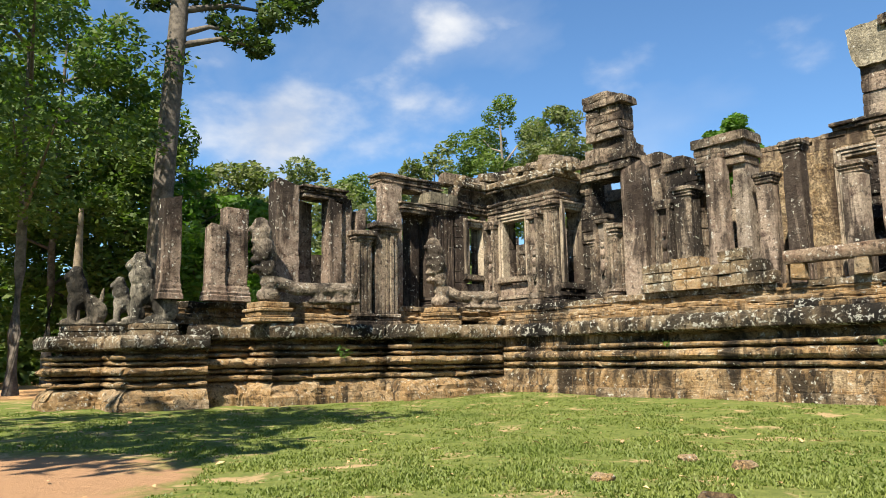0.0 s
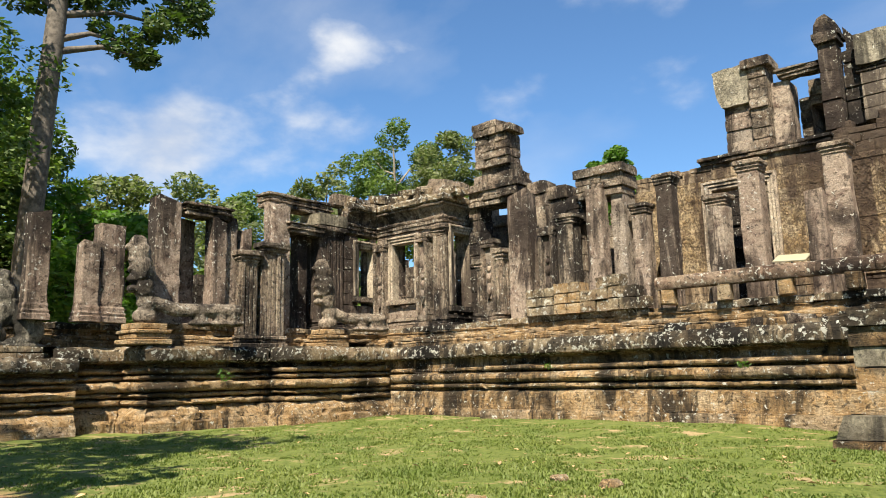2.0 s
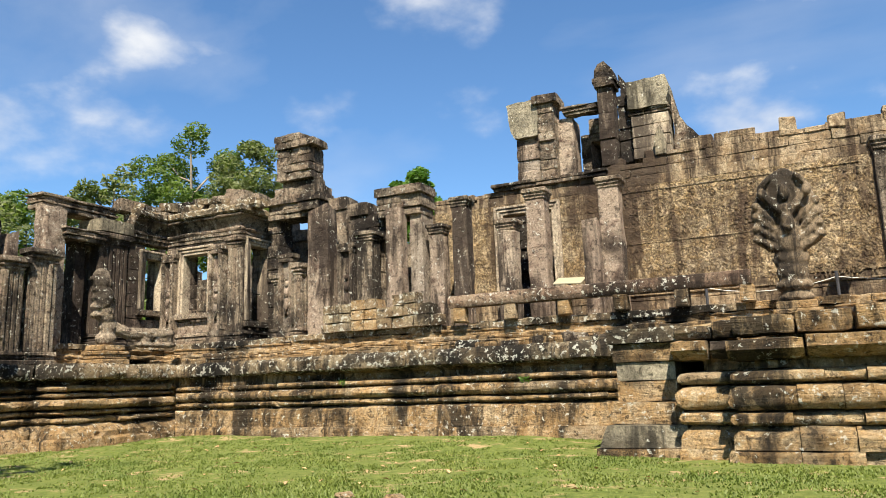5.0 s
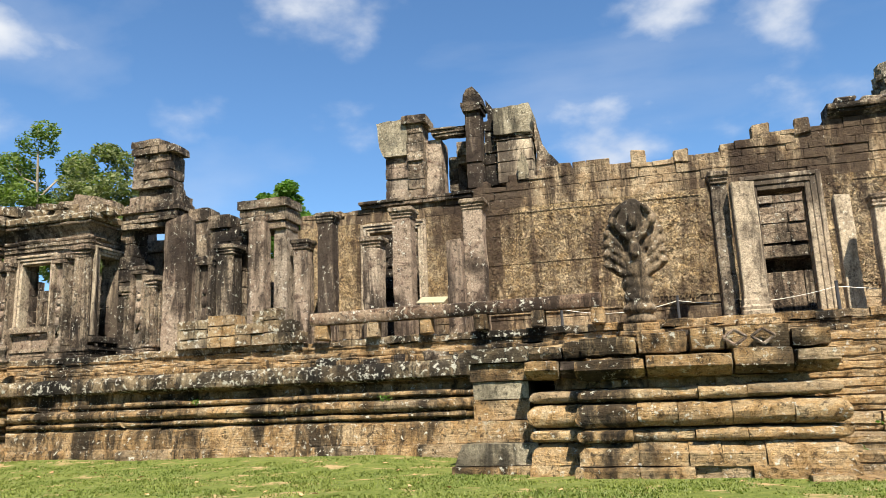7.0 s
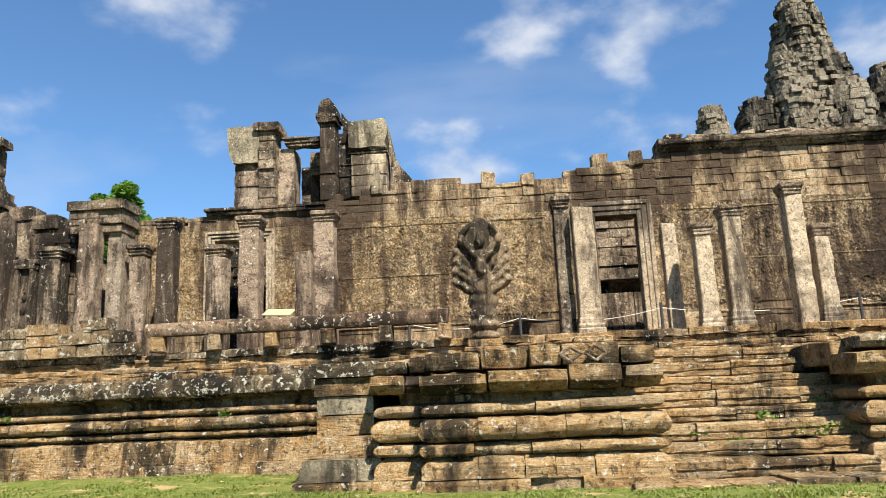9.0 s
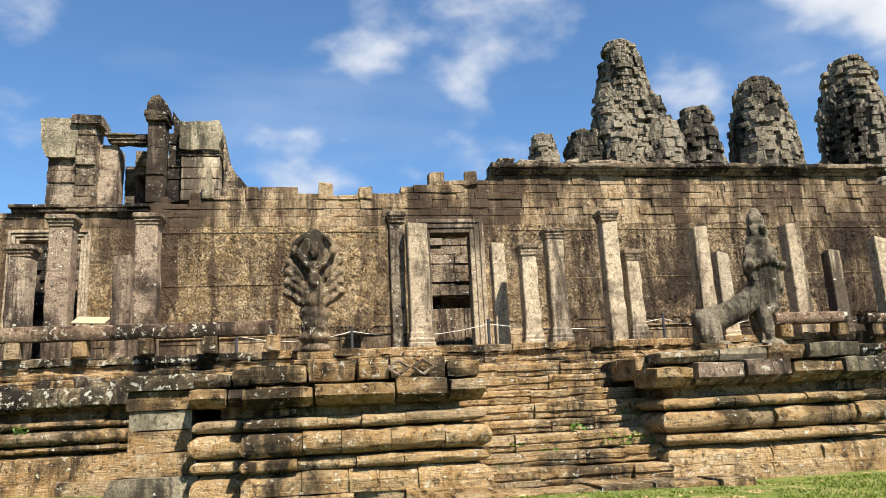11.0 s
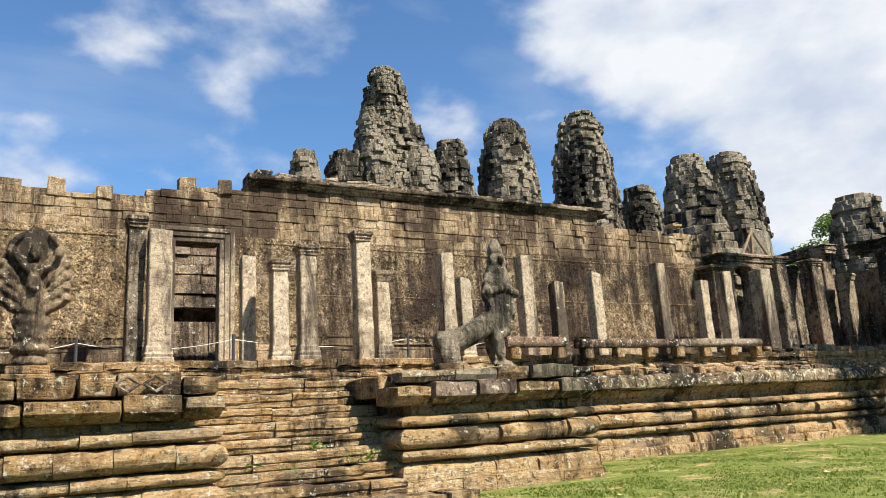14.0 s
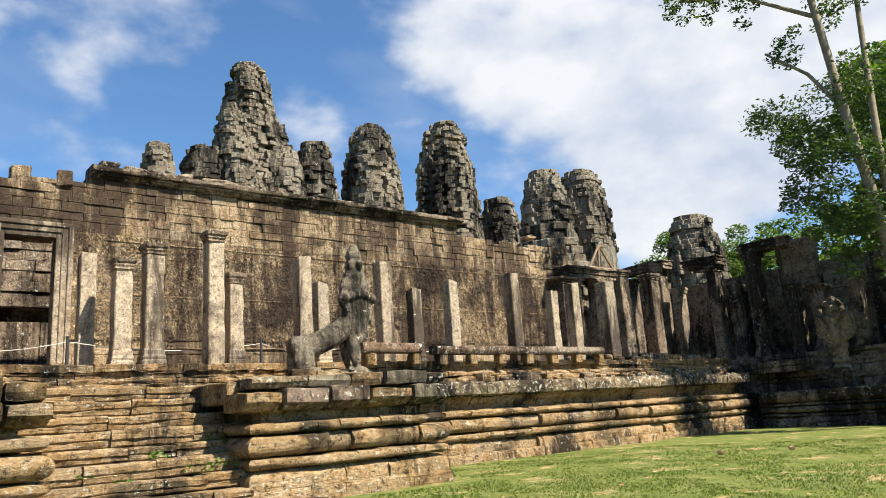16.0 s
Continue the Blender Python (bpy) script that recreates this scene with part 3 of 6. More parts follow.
plinth(pile, [(7.8, 18.65), (7.8, 14.7), (12.0, 14.7), (12.0, 15.9), (12.5, 15.9), (12.5, 18.65)], FLANK, (-1, -1), (0.5, 1.3), 0.0, 0.03)
loose_row(pile, 7.3, 12.5, 14.22, 1.72, 2.16, 1.2, (0.7, 1.4), (4,), 0.24)
loose_row(pile, 7.5, 12.6, 14.4, 2.2, 2.47, 1.2, (0.7, 1.3), (1, 3))
for y in (15.2, 16.2, 17.2):
    vs, fs = chamfer_box((7.3, y, 1.95), (8.2, y + 0.98, 2.41), 0.03, 0.03)
    pile.add(vs, fs)
    vs, fs = chamfer_box((11.7, y, 1.95), (12.95, y + 0.98, 2.41), 0.03, 0.03)
    pile.add(vs, fs, M_PALE if y < 16 else None)
pile.done()
ped = placed("pedestal", (-2.2, 15.5, 0), "battered stepped pedestal of grey repaired stone", "pedestal")
for hw0, hw1, y0, z0, z1, m in ((0.98, 0.95, 14.55, -0.25, 0.14, M_PLINTH), (0.92, 0.74, 14.62, 0.14, 0.56, M_PALE), (0.74, 0.62, 14.85, 0.56, 0.98, M_PLINTH), (0.58, 0.58, 15.0, 0.98, 1.38, M_PLINTH), (0.57, 0.57, 15.0, 1.38, 1.74, M_PALE), (0.62, 0.60, 14.95, 1.74, 2.1, M_PLINTH), (0.72, 0.70, 14.85, 2.1, 2.4, M_CAP)):
    vs, fs = rough_box((-2.2 - hw0, y0, z0), (-2.2 + hw0, 18.7, z1), 0.03, 0.018)
    vs = [(-2.2 + (x + 2.2) * (1 + (hw1 / hw0 - 1) * (z - z0) / (z1 - z0)), y, z) for x, y, z in vs]
    mesh_object("block", vs, fs, m, ped, smooth="edges")
east_plinth = placed("plinth_east", (22, 18.6, 0), "long moulded sandstone terrace base with broken cornice", "plinth", "", "structure")
pile = Pile(east_plinth, M_PLINTH)
plinth(pile, [(12.5, 18.65), (33.1, 18.65), (33.1, 19.6)], FLANK + LOW[-1:], (-1, 0), (0.8, 1.8), 0.0, 0.04, cap=1.9)
pile.done()
east_low = placed("plinth_east_low", (33.6, 12, 0), "low dark moulded base before the eastern wing", "plinth", "", "structure")
pile = Pile(east_low, M_DARK)
plinth(pile, [(33.9, 18.2), (33.9, 4.0)], [[(o, z * 0.62) for o, z in prof] for prof in FLANK[:-1]] + [[(0.30, 0.96), (0.46, 1.1), (0.48, 1.38), (0.4, 1.46)]], (-1, 0), (0.8, 1.7), 0.0, 0.05)
plinth(pile, [(35.0, 18.6), (35.0, 4.0)], [[(0.3, 1.47), (0.3, 1.8), (0.2, 1.84)], torus_face(0.05, 0.2, 1.85, 2.05, 4), [(0.15, 2.06), (0.2, 2.2), (0.16, 2.4)]], (0, 0), (0.8, 1.6), 0.05, 0.06)
pile.done()

upper = placed("plinth_upper", (0, 19.3, 2.42), "upper tier of moulded sandstone courses, broken in places", "plinth", "", "structure")
pile = Pile(upper, M_PLINTH)
plinth(pile, [(-0.5, 19.35), (33.9, 19.35)], HIGH, (0, 0), (0.6, 1.5), 0.05, 0.05)
plinth(pile, [(-23.4, 8.2), (-21.9, 8.2), (-21.9, 11.6), (-20.6, 11.6), (-20.6, 17.3), (-19.8, 17.3), (-19.8, 19.75), (-13.7, 19.75), (-13.7, 19.35), (-0.5, 19.35)], HIGH, (0, 0), (0.6, 1.4), 0.04, 0.05, cap=2.9)
pile.done()

# cores and floors behind the masonry
slab("floor_terrace", (-18.6, 18.8, 0.0), (33.3, 24.0, 2.40), M_PLINTH, "sandstone terrace floor worn and stained", "structure", "floor")
slab("floor_wing", (-24.0, 6.1, 0.0), (-23.0, 9.3, 2.06), M_PLINTH, "sandstone terrace floor worn and stained", "structure", "floor")
slab("floor_wing_b", (-23.0, 7.3, 0.0), (-21.1, 9.3, 2.07), M_PLINTH, "sandstone terrace floor worn and stained", "structure", "floor")
slab("floor_wing_e", (-24.0, 9.3, 0.0), (-21.6, 24.0, 2.40), M_PLINTH, "sandstone terrace floor worn and stained", "structure", "floor")
slab("floor_wing_c", (-21.6, 11.1, 0.0), (-20.0, 24.0, 2.395), M_PLINTH, "sandstone terrace floor worn and stained", "structure", "floor")
slab("floor_wing_d", (-20.0, 15.2, 0.0), (-18.7, 24.0, 2.405), M_PLINTH, "sandstone terrace floor worn and stained", "structure", "floor")
slab("floor_flank", (-0.8, 15.3, 0.0), (3.05, 18.9, 2.385), M_PLINTH, "sandstone flank floor", "structure", "floor")
slab("floor_flank_b", (0.1, 14.5, 0.0), (3.05, 15.3, 2.385), M_PLINTH, "sandstone flank floor", "structure", "floor")
slab("floor_flank_c", (8.1, 15.0, 0.0), (11.7, 18.9, 2.385), M_PLINTH, "sandstone flank floor", "structure", "floor")
slab("floor_upper", (-20.2, 19.92, 2.3), (34.6, 40.0, 3.12), M_PLINTH, "upper terrace floor of worn sandstone", "structure", "floor")
slab("floor_upper_b", (-23.4, 8.5, 2.3), (-21.9, 40.0, 3.12), M_PLINTH, "upper terrace floor of worn sandstone", "structure", "floor")
slab("floor_upper_c", (-21.9, 12.0, 2.3), (-20.95, 40.0, 3.115), M_PLINTH, "upper terrace floor of worn sandstone", "structure", "floor")
slab("floor_upper_d", (-13.4, 19.6, 2.3), (34.6, 19.9, 3.118), M_PLINTH, "upper terrace floor of worn sandstone", "structure", "floor")
slab("floor_east_low", (34.1, 3.0, 0.0), (35.3, 18.7, 1.46), M_DARK, "dark sandstone terrace floor", "structure", "floor")
slab("floor_east", (35.2, 3.0, 0.0), (50.0, 40.0, 2.41), M_DARK, "dark sandstone terrace floor", "structure", "floor")


# ---- stairs ----
def build_stairs():
    st = placed("stairs", (5.5, 16, 0), "worn ruined flight of sandstone steps with weeds", "stairs", "", "structure")
    pile = Pile(st, M_FLANK, "step_stone")
    n, z = 8, 0.0
    heights = [0.33, 0.28, 0.34, 0.27, 0.33, 0.30, 0.32, 0.31]
    for i in range(n):
        h = heights[i]
        y = 14.25 + 0.41 * i
        x = 3.3
        while x < 7.85:
            w = rng.uniform(0.6, 1.7)
            e = min(x + w, 7.9)
            if 7.9 - e < 0.4:
                e = 7.9
            dy, k = rng.uniform(-0.06, 0.06), rng.uniform(0.3, 0.5)
            dz = rng.uniform(-0.03, 0.02)
            pr = [(-0.03, z), (0.02, z + h * 0.1), (0.03, z + h * (k - 0.05)), (0.012, z + h * k), (0.012, z + h * (k + 0.05)), (0.05, z + h * (k + 0.12)), (0.055, z + h * 0.85 + dz), (0.0, z + h + dz)]
            vs, fs = sweep(pr, (0, y + dy, 0), (1, 0, 0), (0, -1, 0), x + 0.005, e - 0.005, 0, 0, 1.0, 0.035)
            pile.add(vs, fs)
            x = e
        z += h
    x = 3.0
    while x < 8.2:
        w = rng.uniform(0.6, 1.1)
        vs, fs = rough_box((x, 13.25 + rng.uniform(-0.1, 0.1), -0.3), (x + w - 0.02, 14.6, 0.0 + rng.uniform(0, 0.06)), 0.04, 0.03)
        pile.add(vs, fs)
        x += w
    pile.done()
    slab("stair_core", (3.3, 17.6, 0), (7.9, 19.2, 2.46), M_PLINTH, "rubble core behind the stairs", "structure", "stairs")


build_stairs()


# ---- relief wall ----
def wall_top(x):
    if x < -4.5:
        return 7.9
    if x < -3.0:
        return 8.15
    if x < -1.2:
        return 8.45
    if x < 0.2:
        return 8.65
    if x < 3.0:
        return 8.5
    if x < 4.4:
        return 8.8
    if x < 6.4:
        return 8.95
    if x < 20.9:
        return 9.12
    return 8.9


DOORS = [(4.2, 5.5, 3.1, 7.1), (-8.0, -6.3, 3.1, 7.0)]


def carve_figures(wall):
    """Low carving in friezes: short slanting strokes, bosses and arcs standing a few centimetres proud."""
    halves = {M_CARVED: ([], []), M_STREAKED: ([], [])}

    def stroke(x, z, length, width, lean, proud):
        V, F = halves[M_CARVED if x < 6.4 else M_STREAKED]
        c, s_ = math.cos(lean), math.sin(lean)
        o = len(V)
        for depth, k in ((0.0, 1.0), (-proud, 0.62)):
            for u, v in ((-1, 0), (-0.8, 0.75), (0, 1), (0.8, 0.7), (1, 0), (0.75, -0.8), (0, -1), (-0.7, -0.7)):
                a, b_ = u * length / 2 * k, v * width / 2 * k
                V.append((x + a * c - b_ * s_, 23.074 + depth, z + a * s_ + b_ * c))
        for i in range(8):
            F.append((o + i, o + (i + 1) % 8, o + 8 + (i + 1) % 8, o + 8 + i))
        F.append(tuple(range(o + 8, o + 16)))

    for z0, tall in ((4.00, 0.42), (4.46, 0.46), (4.98, 0.50), (5.62, 0.42), (6.08, 0.46), (6.58, 0.50)):
        x = -5.9
        while x < 27.2:
            x += rng.uniform(0.13, 0.42)
            if any(a - 0.55 < x < b_ + 0.55 for a, b_, lo, hi in DOORS):
                continue
            if noise.noise((x * 0.35, z0 * 1.3, 5.0)) < -0.33:
                continue
            t = tall * rng.uniform(0.8, 1.0)
            lean = rng.choice((-1, 1)) * rng.uniform(0.15, 0.5)
            pr = rng.uniform(0.016, 0.04)
            zz = z0 + rng.uniform(-0.06, 0.10)
            stroke(x, zz + t * 0.55, t * 0.42, 0.10, math.pi / 2 + lean * 0.5, pr)
            stroke(x - 0.05, zz + t * 0.2, t * 0.42, 0.055, math.pi / 2 + lean, pr * 0.9)
            stroke(x + 0.06, zz + t * 0.2, t * 0.40, 0.055, math.pi / 2 - abs(lean) * 1.2, pr * 0.9)
            stroke(x + 0.02, zz + t * 0.86, 0.10, 0.085, lean, pr * 1.1)
            stroke(x + rng.uniform(-0.12, 0.12), zz + t * rng.uniform(0.45, 0.8), rng.uniform(0.16, 0.3), 0.035, rng.uniform(-0.9, 0.9), pr * 0.8)
            if rng.random() < 0.5:
                stroke(x + 0.1, zz + t * 0.5, t * rng.uniform(0.6, 0.95), 0.03, math.pi / 2 - rng.uniform(0.3, 0.7), pr * 0.7)
    for mat, (V, F) in halves.items():
        ob = mesh_object("frieze_carving", V, F, mat, wall, "worn low-relief carving in the same stone")
        ob["kind"] = "stuff"


def build_wall():
    wall = placed("wall_north", (9, 23.1, 3.1), "high sandstone wall carved with bas-relief bands, rain-streaked brown and black", "wall", "", "structure")
    upper_pile = Pile(wall, M_WALL, "wall_stone", 150)
    carved = Pile(wall, M_CARVED, "carved_stone", 150)
    z, row = 3.1, 0
    while z < 9.2:
        h = (0.36 if z < 7.1 else 0.275) + 0.05 * ((row * 37) % 5 - 2) / 2
        x = -10.6 - 0.4 * (row % 2)
        while x < 27.6:
            w = rng.uniform(0.65, 1.35) if z < 7.1 else rng.uniform(0.36, 0.78)
            x1 = min(x + w, 27.6)
            top = wall_top((x + x1) / 2)
            ragged = top + (0.27 * round(1.3 * noise.noise(((x + x1) * 0.9, 2.0, 0.0))) if not 6.3 < x < 21 else 0.0)
            spans = [(x, x1)]
            for a, b, lo, hi in DOORS:
                if z + h > lo and z < hi - 0.02:
                    cut = []
                    for s, e in spans:
                        if e <= a or s >= b:
                            cut.append((s, e))
                        else:
                            if s < a - 0.05:
                                cut.append((s, a))
                            if e > b + 0.05:
                                cut.append((b, e))
                    spans = cut
            if z + h <= ragged + 0.15:
                for s, e in spans:
                    if e - s < 0.08:
                        continue
                    dy = rng.uniform(-0.03, 0.03) if z > 7.1 else rng.uniform(-0.012, 0.014)
                    band = 3.95 < z < 7.15
                    if band:
                        dy -= 0.03
                    cap = min(z + h, ragged + rng.uniform(-0.12, 0.06)) if z + h > ragged - 0.3 else z + h
                    if band:
                        dy = -0.03 + rng.uniform(-0.004, 0.004)
                    vs, fs = chamfer_box((s + 0.002, 23.1 + dy, z + 0.001), (e - 0.002, 23.55, max(z + 0.12, cap) - 0.001), 0.005 if band else 0.016, 0.002 if band else 0.010)
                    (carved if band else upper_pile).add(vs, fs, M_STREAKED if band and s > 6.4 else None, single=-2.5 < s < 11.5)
            x = x1
        z += h
        row += 1
    upper_pile.done()
    carved.done()
    for a, b, top in ((-10.4, -8.1, 7.6), (-6.2, 4.1, 7.8), (5.6, 6.4, 8.7), (6.4, 20.9, 9.0), (20.9, 27.4, 8.6)):
        vs, fs = chamfer_box((a, 23.5, 3.0), (b, 24.0, top), 0.05)
        mesh_object("core", vs, fs, M_WALL, wall)
    for a, b in ((-8.1, -6.2), (4.1, 5.6)):
        vs, fs = chamfer_box((a, 23.5, 7.15), (b, 24.0, 8.0), 0.05)
        mesh_object("core", vs, fs, M_WALL, wall)
    bands = placed("relief_band", (9, 23.05, 3.9), "thin carved string courses between the relief bands", "moulding", "", "structure")
    band_pile = Pile(bands, M_CARVED, "band_stone", 90)
    for zb in (3.92, 5.52, 7.16):
        x = -6.0
        while x < 27.4:
            e = x + rng.uniform(1.2, 2.4)
            if not any(a - 0.5 < e and x < b_ + 0.5 and zb < hi + 0.45 for a, b_, lo, hi in DOORS):
                vs, fs = chamfer_box((x, 23.045, zb), (min(e, 27.5) - 0.01, 23.2, zb + 0.05), 0.012, 0.006)
                band_pile.add(vs, fs)
            x = e
    band_pile.done()
    carve_figures(wall)
    loose = Pile(wall, M_WALL, "loose_stone", 60)
    x = -4.3
    while x < 6.2:
        w = rng.uniform(0.28, 0.6)
        if rng.random() < 0.30:
            top = wall_top(x + w / 2)
            vs, fs = chamfer_box((x, 23.08 + rng.uniform(-0.03, 0.06), top - 0.25), (x + w, 23.5, top + rng.uniform(0.12, 0.36)), 0.035, 0.035)
            loose.add(turned(vs, (x, 23.2, top), rng.uniform(-7, 7)), fs)
        x += w
    loose.done()
    cornice = placed("cornice", (13.6, 23.1, 9.1), "dark moulded sandstone cornice crowning the relief wall", "cornice", "", "structure")
    pile = Pile(cornice, M_DARK, "cornice_stone")
    prof1 = [(0.04, 9.08), (0.10, 9.14), (0.10, 9.18)] + torus_face(0.12, 0.08, 9.18, 9.28, 4)
    prof2 = [(0.26, 9.28), (0.30, 9.33), (0.30, 9.42), (0.22, 9.46)]
    for pr in (prof1, prof2):
        x = 6.35
        while x < 20.9:
            e = min(20.95, x + rng.uniform(0.9, 1.8))
            vs, fs = sweep([(o + rng.uniform(-0.01, 0.02), zz) for o, zz in pr], (0, 23.1, 0), (1, 0, 0), (0, -1, 0), x + 0.005, e - 0.005, 0, 0, 0.6, 0.03)
            pile.add(vs, fs)
            x = e
    for x in (6.6, 7.3, 8.1, 9.0, 9.8, 10.5, 12.2, 14.0):
        w = rng.uniform(0.4, 0.8)
        vs, fs = chamfer_box((x, 23.0, 9.45), (x + w, 23.6, 9.45 + rng.uniform(0.08, 0.25)), 0.05, 0.04)
        pile.add(vs, fs)
    pile.done()


build_wall()


def door_frame(x0, x1, z0, z1, y, w=0.42, name="door_frame", label="moulded sandstone door frame", mat=None, facing="y"):
    """Three nested bands round an opening; facing x turns it to a wall along y."""
    mat = mat or M_PALE_FRAME
    fr = placed(name, (x0 if facing == "y" else y, y if facing == "y" else x0, z0), label, "door frame", "door frames")
    for i, (o0, o1, proud) in enumerate(((0.0, w * 0.34, 0.03), (w * 0.34, w * 0.7, 0.07), (w * 0.7, w, 0.11))):
        for a, b, lo, hi, nm in ((x0 - o1, x0 - o0, z0, z1 + o1, "jamb"), (x1 + o0, x1 + o1, z0, z1 + o1, "jamb"), (x0 - o0, x1 + o0, z1 + o0, z1 + o1, "lintel")):
            back = 0.35 if i == 0 else 0.02
            if facing == "y":
                vs, fs = chamfer_box((a, y - proud, lo), (b, y + back, hi), 0.018, 0.004)
            else:
                vs, fs = chamfer_box((y - back, a, lo), (y + proud, b, hi), 0.018, 0.004)
            mesh_object(nm, vs, fs, mat, fr)
    return fr


M_PALE_FRAME = M_PORCH
door_frame(4.2, 5.5, 3.5, 7.1, 23.06, 0.45, label="pale moulded sandstone door frame in the relief wall")
door_frame(-8.0, -6.3, 3.5, 7.0, 23.06, 0.3, label="worn sandstone door frame behind pillars")
for i in range(3):
    slab("door_sill_%d" % (i + 1), (3.5 + 0.1 * i, 22.2 + 0.3 * i, 3.1), (6.2 - 0.1 * i, 23.6, 3.25 + 0.12 * i), M_PLINTH, "stepped sandstone sill", "structure", "sill")

# inner court seen through the door
inner = placed("wall_inner", (5, 28, 3.1), "dark ruined inner wall of stacked blocks", "wall", "", "structure")
pile = Pile(inner, M_DARK, "wall_stone", 120)
z = 3.1
while z < 9.0:
    x = 0.0 if z > 8.0 else (-11.0 if z > 6.6 else -16.0)
    h = 2.2 if z < 3.2 else (0.36 if z > 5.9 else 0.5)
    while x < 11 and not 5.3 <= z < 5.75:
        w = rng.uniform(1.2, 1.9) if z < 3.2 else rng.uniform(0.7, 1.4)
        vs, fs = chamfer_box((x, 27.6 + rng.uniform(-0.06, 0.06), z), (x + w - 0.01, 28.4, z + h - 0.008), 0.02, 0.01)
        pile.add(vs, fs)
        x += w
    z += h
pile.done()


# added backing slab, so the inner wall's open course stays dark against the sky
slab("inner_backing", (-16.0, 28.5, 3.0), (11.0, 29.0, 6.6), M_DARK, "dark rubble behind the inner wall", "structure", "wall")


# ---- pillars ----
def square_rings(rings, wear=0.012, chamfer=0.12, jag=0.0, seed=0.0):
    """Stacked square rings of (half width x, half width y, z), worn by noise."""
    vs, fs = [], []
    k = 8
    for r, (hx, hy, z) in enumerate(rings):
        c = chamfer * min(hx, hy)
        for i, (x, y) in enumerate(((hx, -hy + c), (hx, hy - c), (hx - c, hy), (-hx + c, hy), (-hx, hy - c), (-hx, -hy + c), (-hx + c, -hy), (hx - c, -hy))):
            w = wear * 2 * noise.noise((x * 2 + seed, y * 2 + z * 3.0, seed * 1.7 + z))
            zz = z + (jag * noise.noise((x * 5 + seed, y * 5, seed)) * 2 if r == len(rings) - 1 else 0)
            vs.append((x * (1 + w / max(hx, 0.1)), y * (1 + w / max(hy, 0.1)), zz))
    for r in range(len(rings) - 1):
        for i in range(k):
            a, b = r * k + i, r * k + (i + 1) % k
            fs.append((a, b, b + k, a + k))
    fs.append(tuple(range(k))[::-1])
    fs.append(tuple(range((len(rings) - 1) * k, len(rings) * k)))
    return vs, fs


def shift(verts, x, y, z):
    return [(a + x, b + y, c + z) for a, b, c in verts]


def pillar(x, y, z0, z1, w=0.6, d=None, capital=True, base=True, lean=0.0, jag=0.0, label="", mat=None, group="gallery pillars"):
    d = d or w
    mat = mat or M_PILLAR
    p = placed("pillar", (x, y, z0), label or "weathered square sandstone pillar, streaked brown and grey", "pillar", group)
    hx, hy, s = w / 2, d / 2, rng.uniform(0, 99)
    zb, zc = z0, z1
    if base:
        rings = [(hx * 1.28, hy * 1.28, 0), (hx * 1.28, hy * 1.28, 0.14), (hx * 1.18, hy * 1.18, 0.17), (hx * 1.24, hy * 1.24, 0.24), (hx * 1.12, hy * 1.12, 0.30), (hx * 1.12, hy * 1.12, 0.40), (hx * 1.03, hy * 1.03, 0.46)]
        vs, fs = square_rings(rings, 0.012, 0.08, 0, s)
        mesh_object("base", shift(vs, x, y, z0), fs, mat, p)
        zb = z0 + 0.455
    if capital:
        zc = z1 - 0.34
    n = max(4, int((zc - zb) / 0.3))
    rings = [(hx * (1 - 0.03 * i / n), hy * (1 - 0.03 * i / n), (zc - zb) * i / n) for i in range(n + 1)]
    vs, fs = square_rings(rings, 0.014, 0.10, jag, s)
    vs = [(a + lean * c, b, c) for a, b, c in vs]
    mesh_object("shaft", shift(vs, x, y, zb), fs, mat, p)
    if capital:
        rings = [(hx * 0.99, hy * 0.99, 0), (hx * 1.08, hy * 1.08, 0.03), (hx * 1.05, hy * 1.05, 0.08), (hx * 1.18, hy * 1.18, 0.13), (hx * 1.13, hy * 1.13, 0.17), (hx * 1.3, hy * 1.3, 0.22), (hx * 1.3, hy * 1.3, 0.31), (hx * 1.2, hy * 1.2, 0.34)]
        vs, fs = square_rings(rings, 0.02, 0.10, 0.02, s)
        mesh_object("capital", shift(vs, x + lean * (zc - zb), y, zc), fs, M_DARK, p, "blackened moulded capital")
    return p


# porch before the carved doorway
pillar(3.38, 19.95, 3.13, 6.55, 0.56, base=True, capital=False, jag=0.05, mat=M_PORCH, label="pale square pillar patched with grey mortar on a moulded base")
pillar(2.85, 20.45, 3.13, 7.0, 0.40, 0.7, capital=True, base=False, mat=M_DARK, label="dark broken pier of stacked carved stones")
pillar(5.95, 21.3, 3.13, 6.25, 0.40, capital=False, base=False, jag=0.08, mat=M_PORCH)
pillar(6.55, 20.2, 3.13, 6.0, 0.44, capital=True, base=True, mat=M_PORCH)
pillar(7.26, 19.93, 3.13, 6.4, 0.47, capital=True, base=True, mat=M_PORCH)
pillar(8.92, 19.92, 3.13, 6.9, 0.46, capital=True, base=False, mat=M_PORCH)
pillar(9.53, 19.95, 3.13, 5.75, 0.40, capital=True, base=True, mat=M_PORCH)
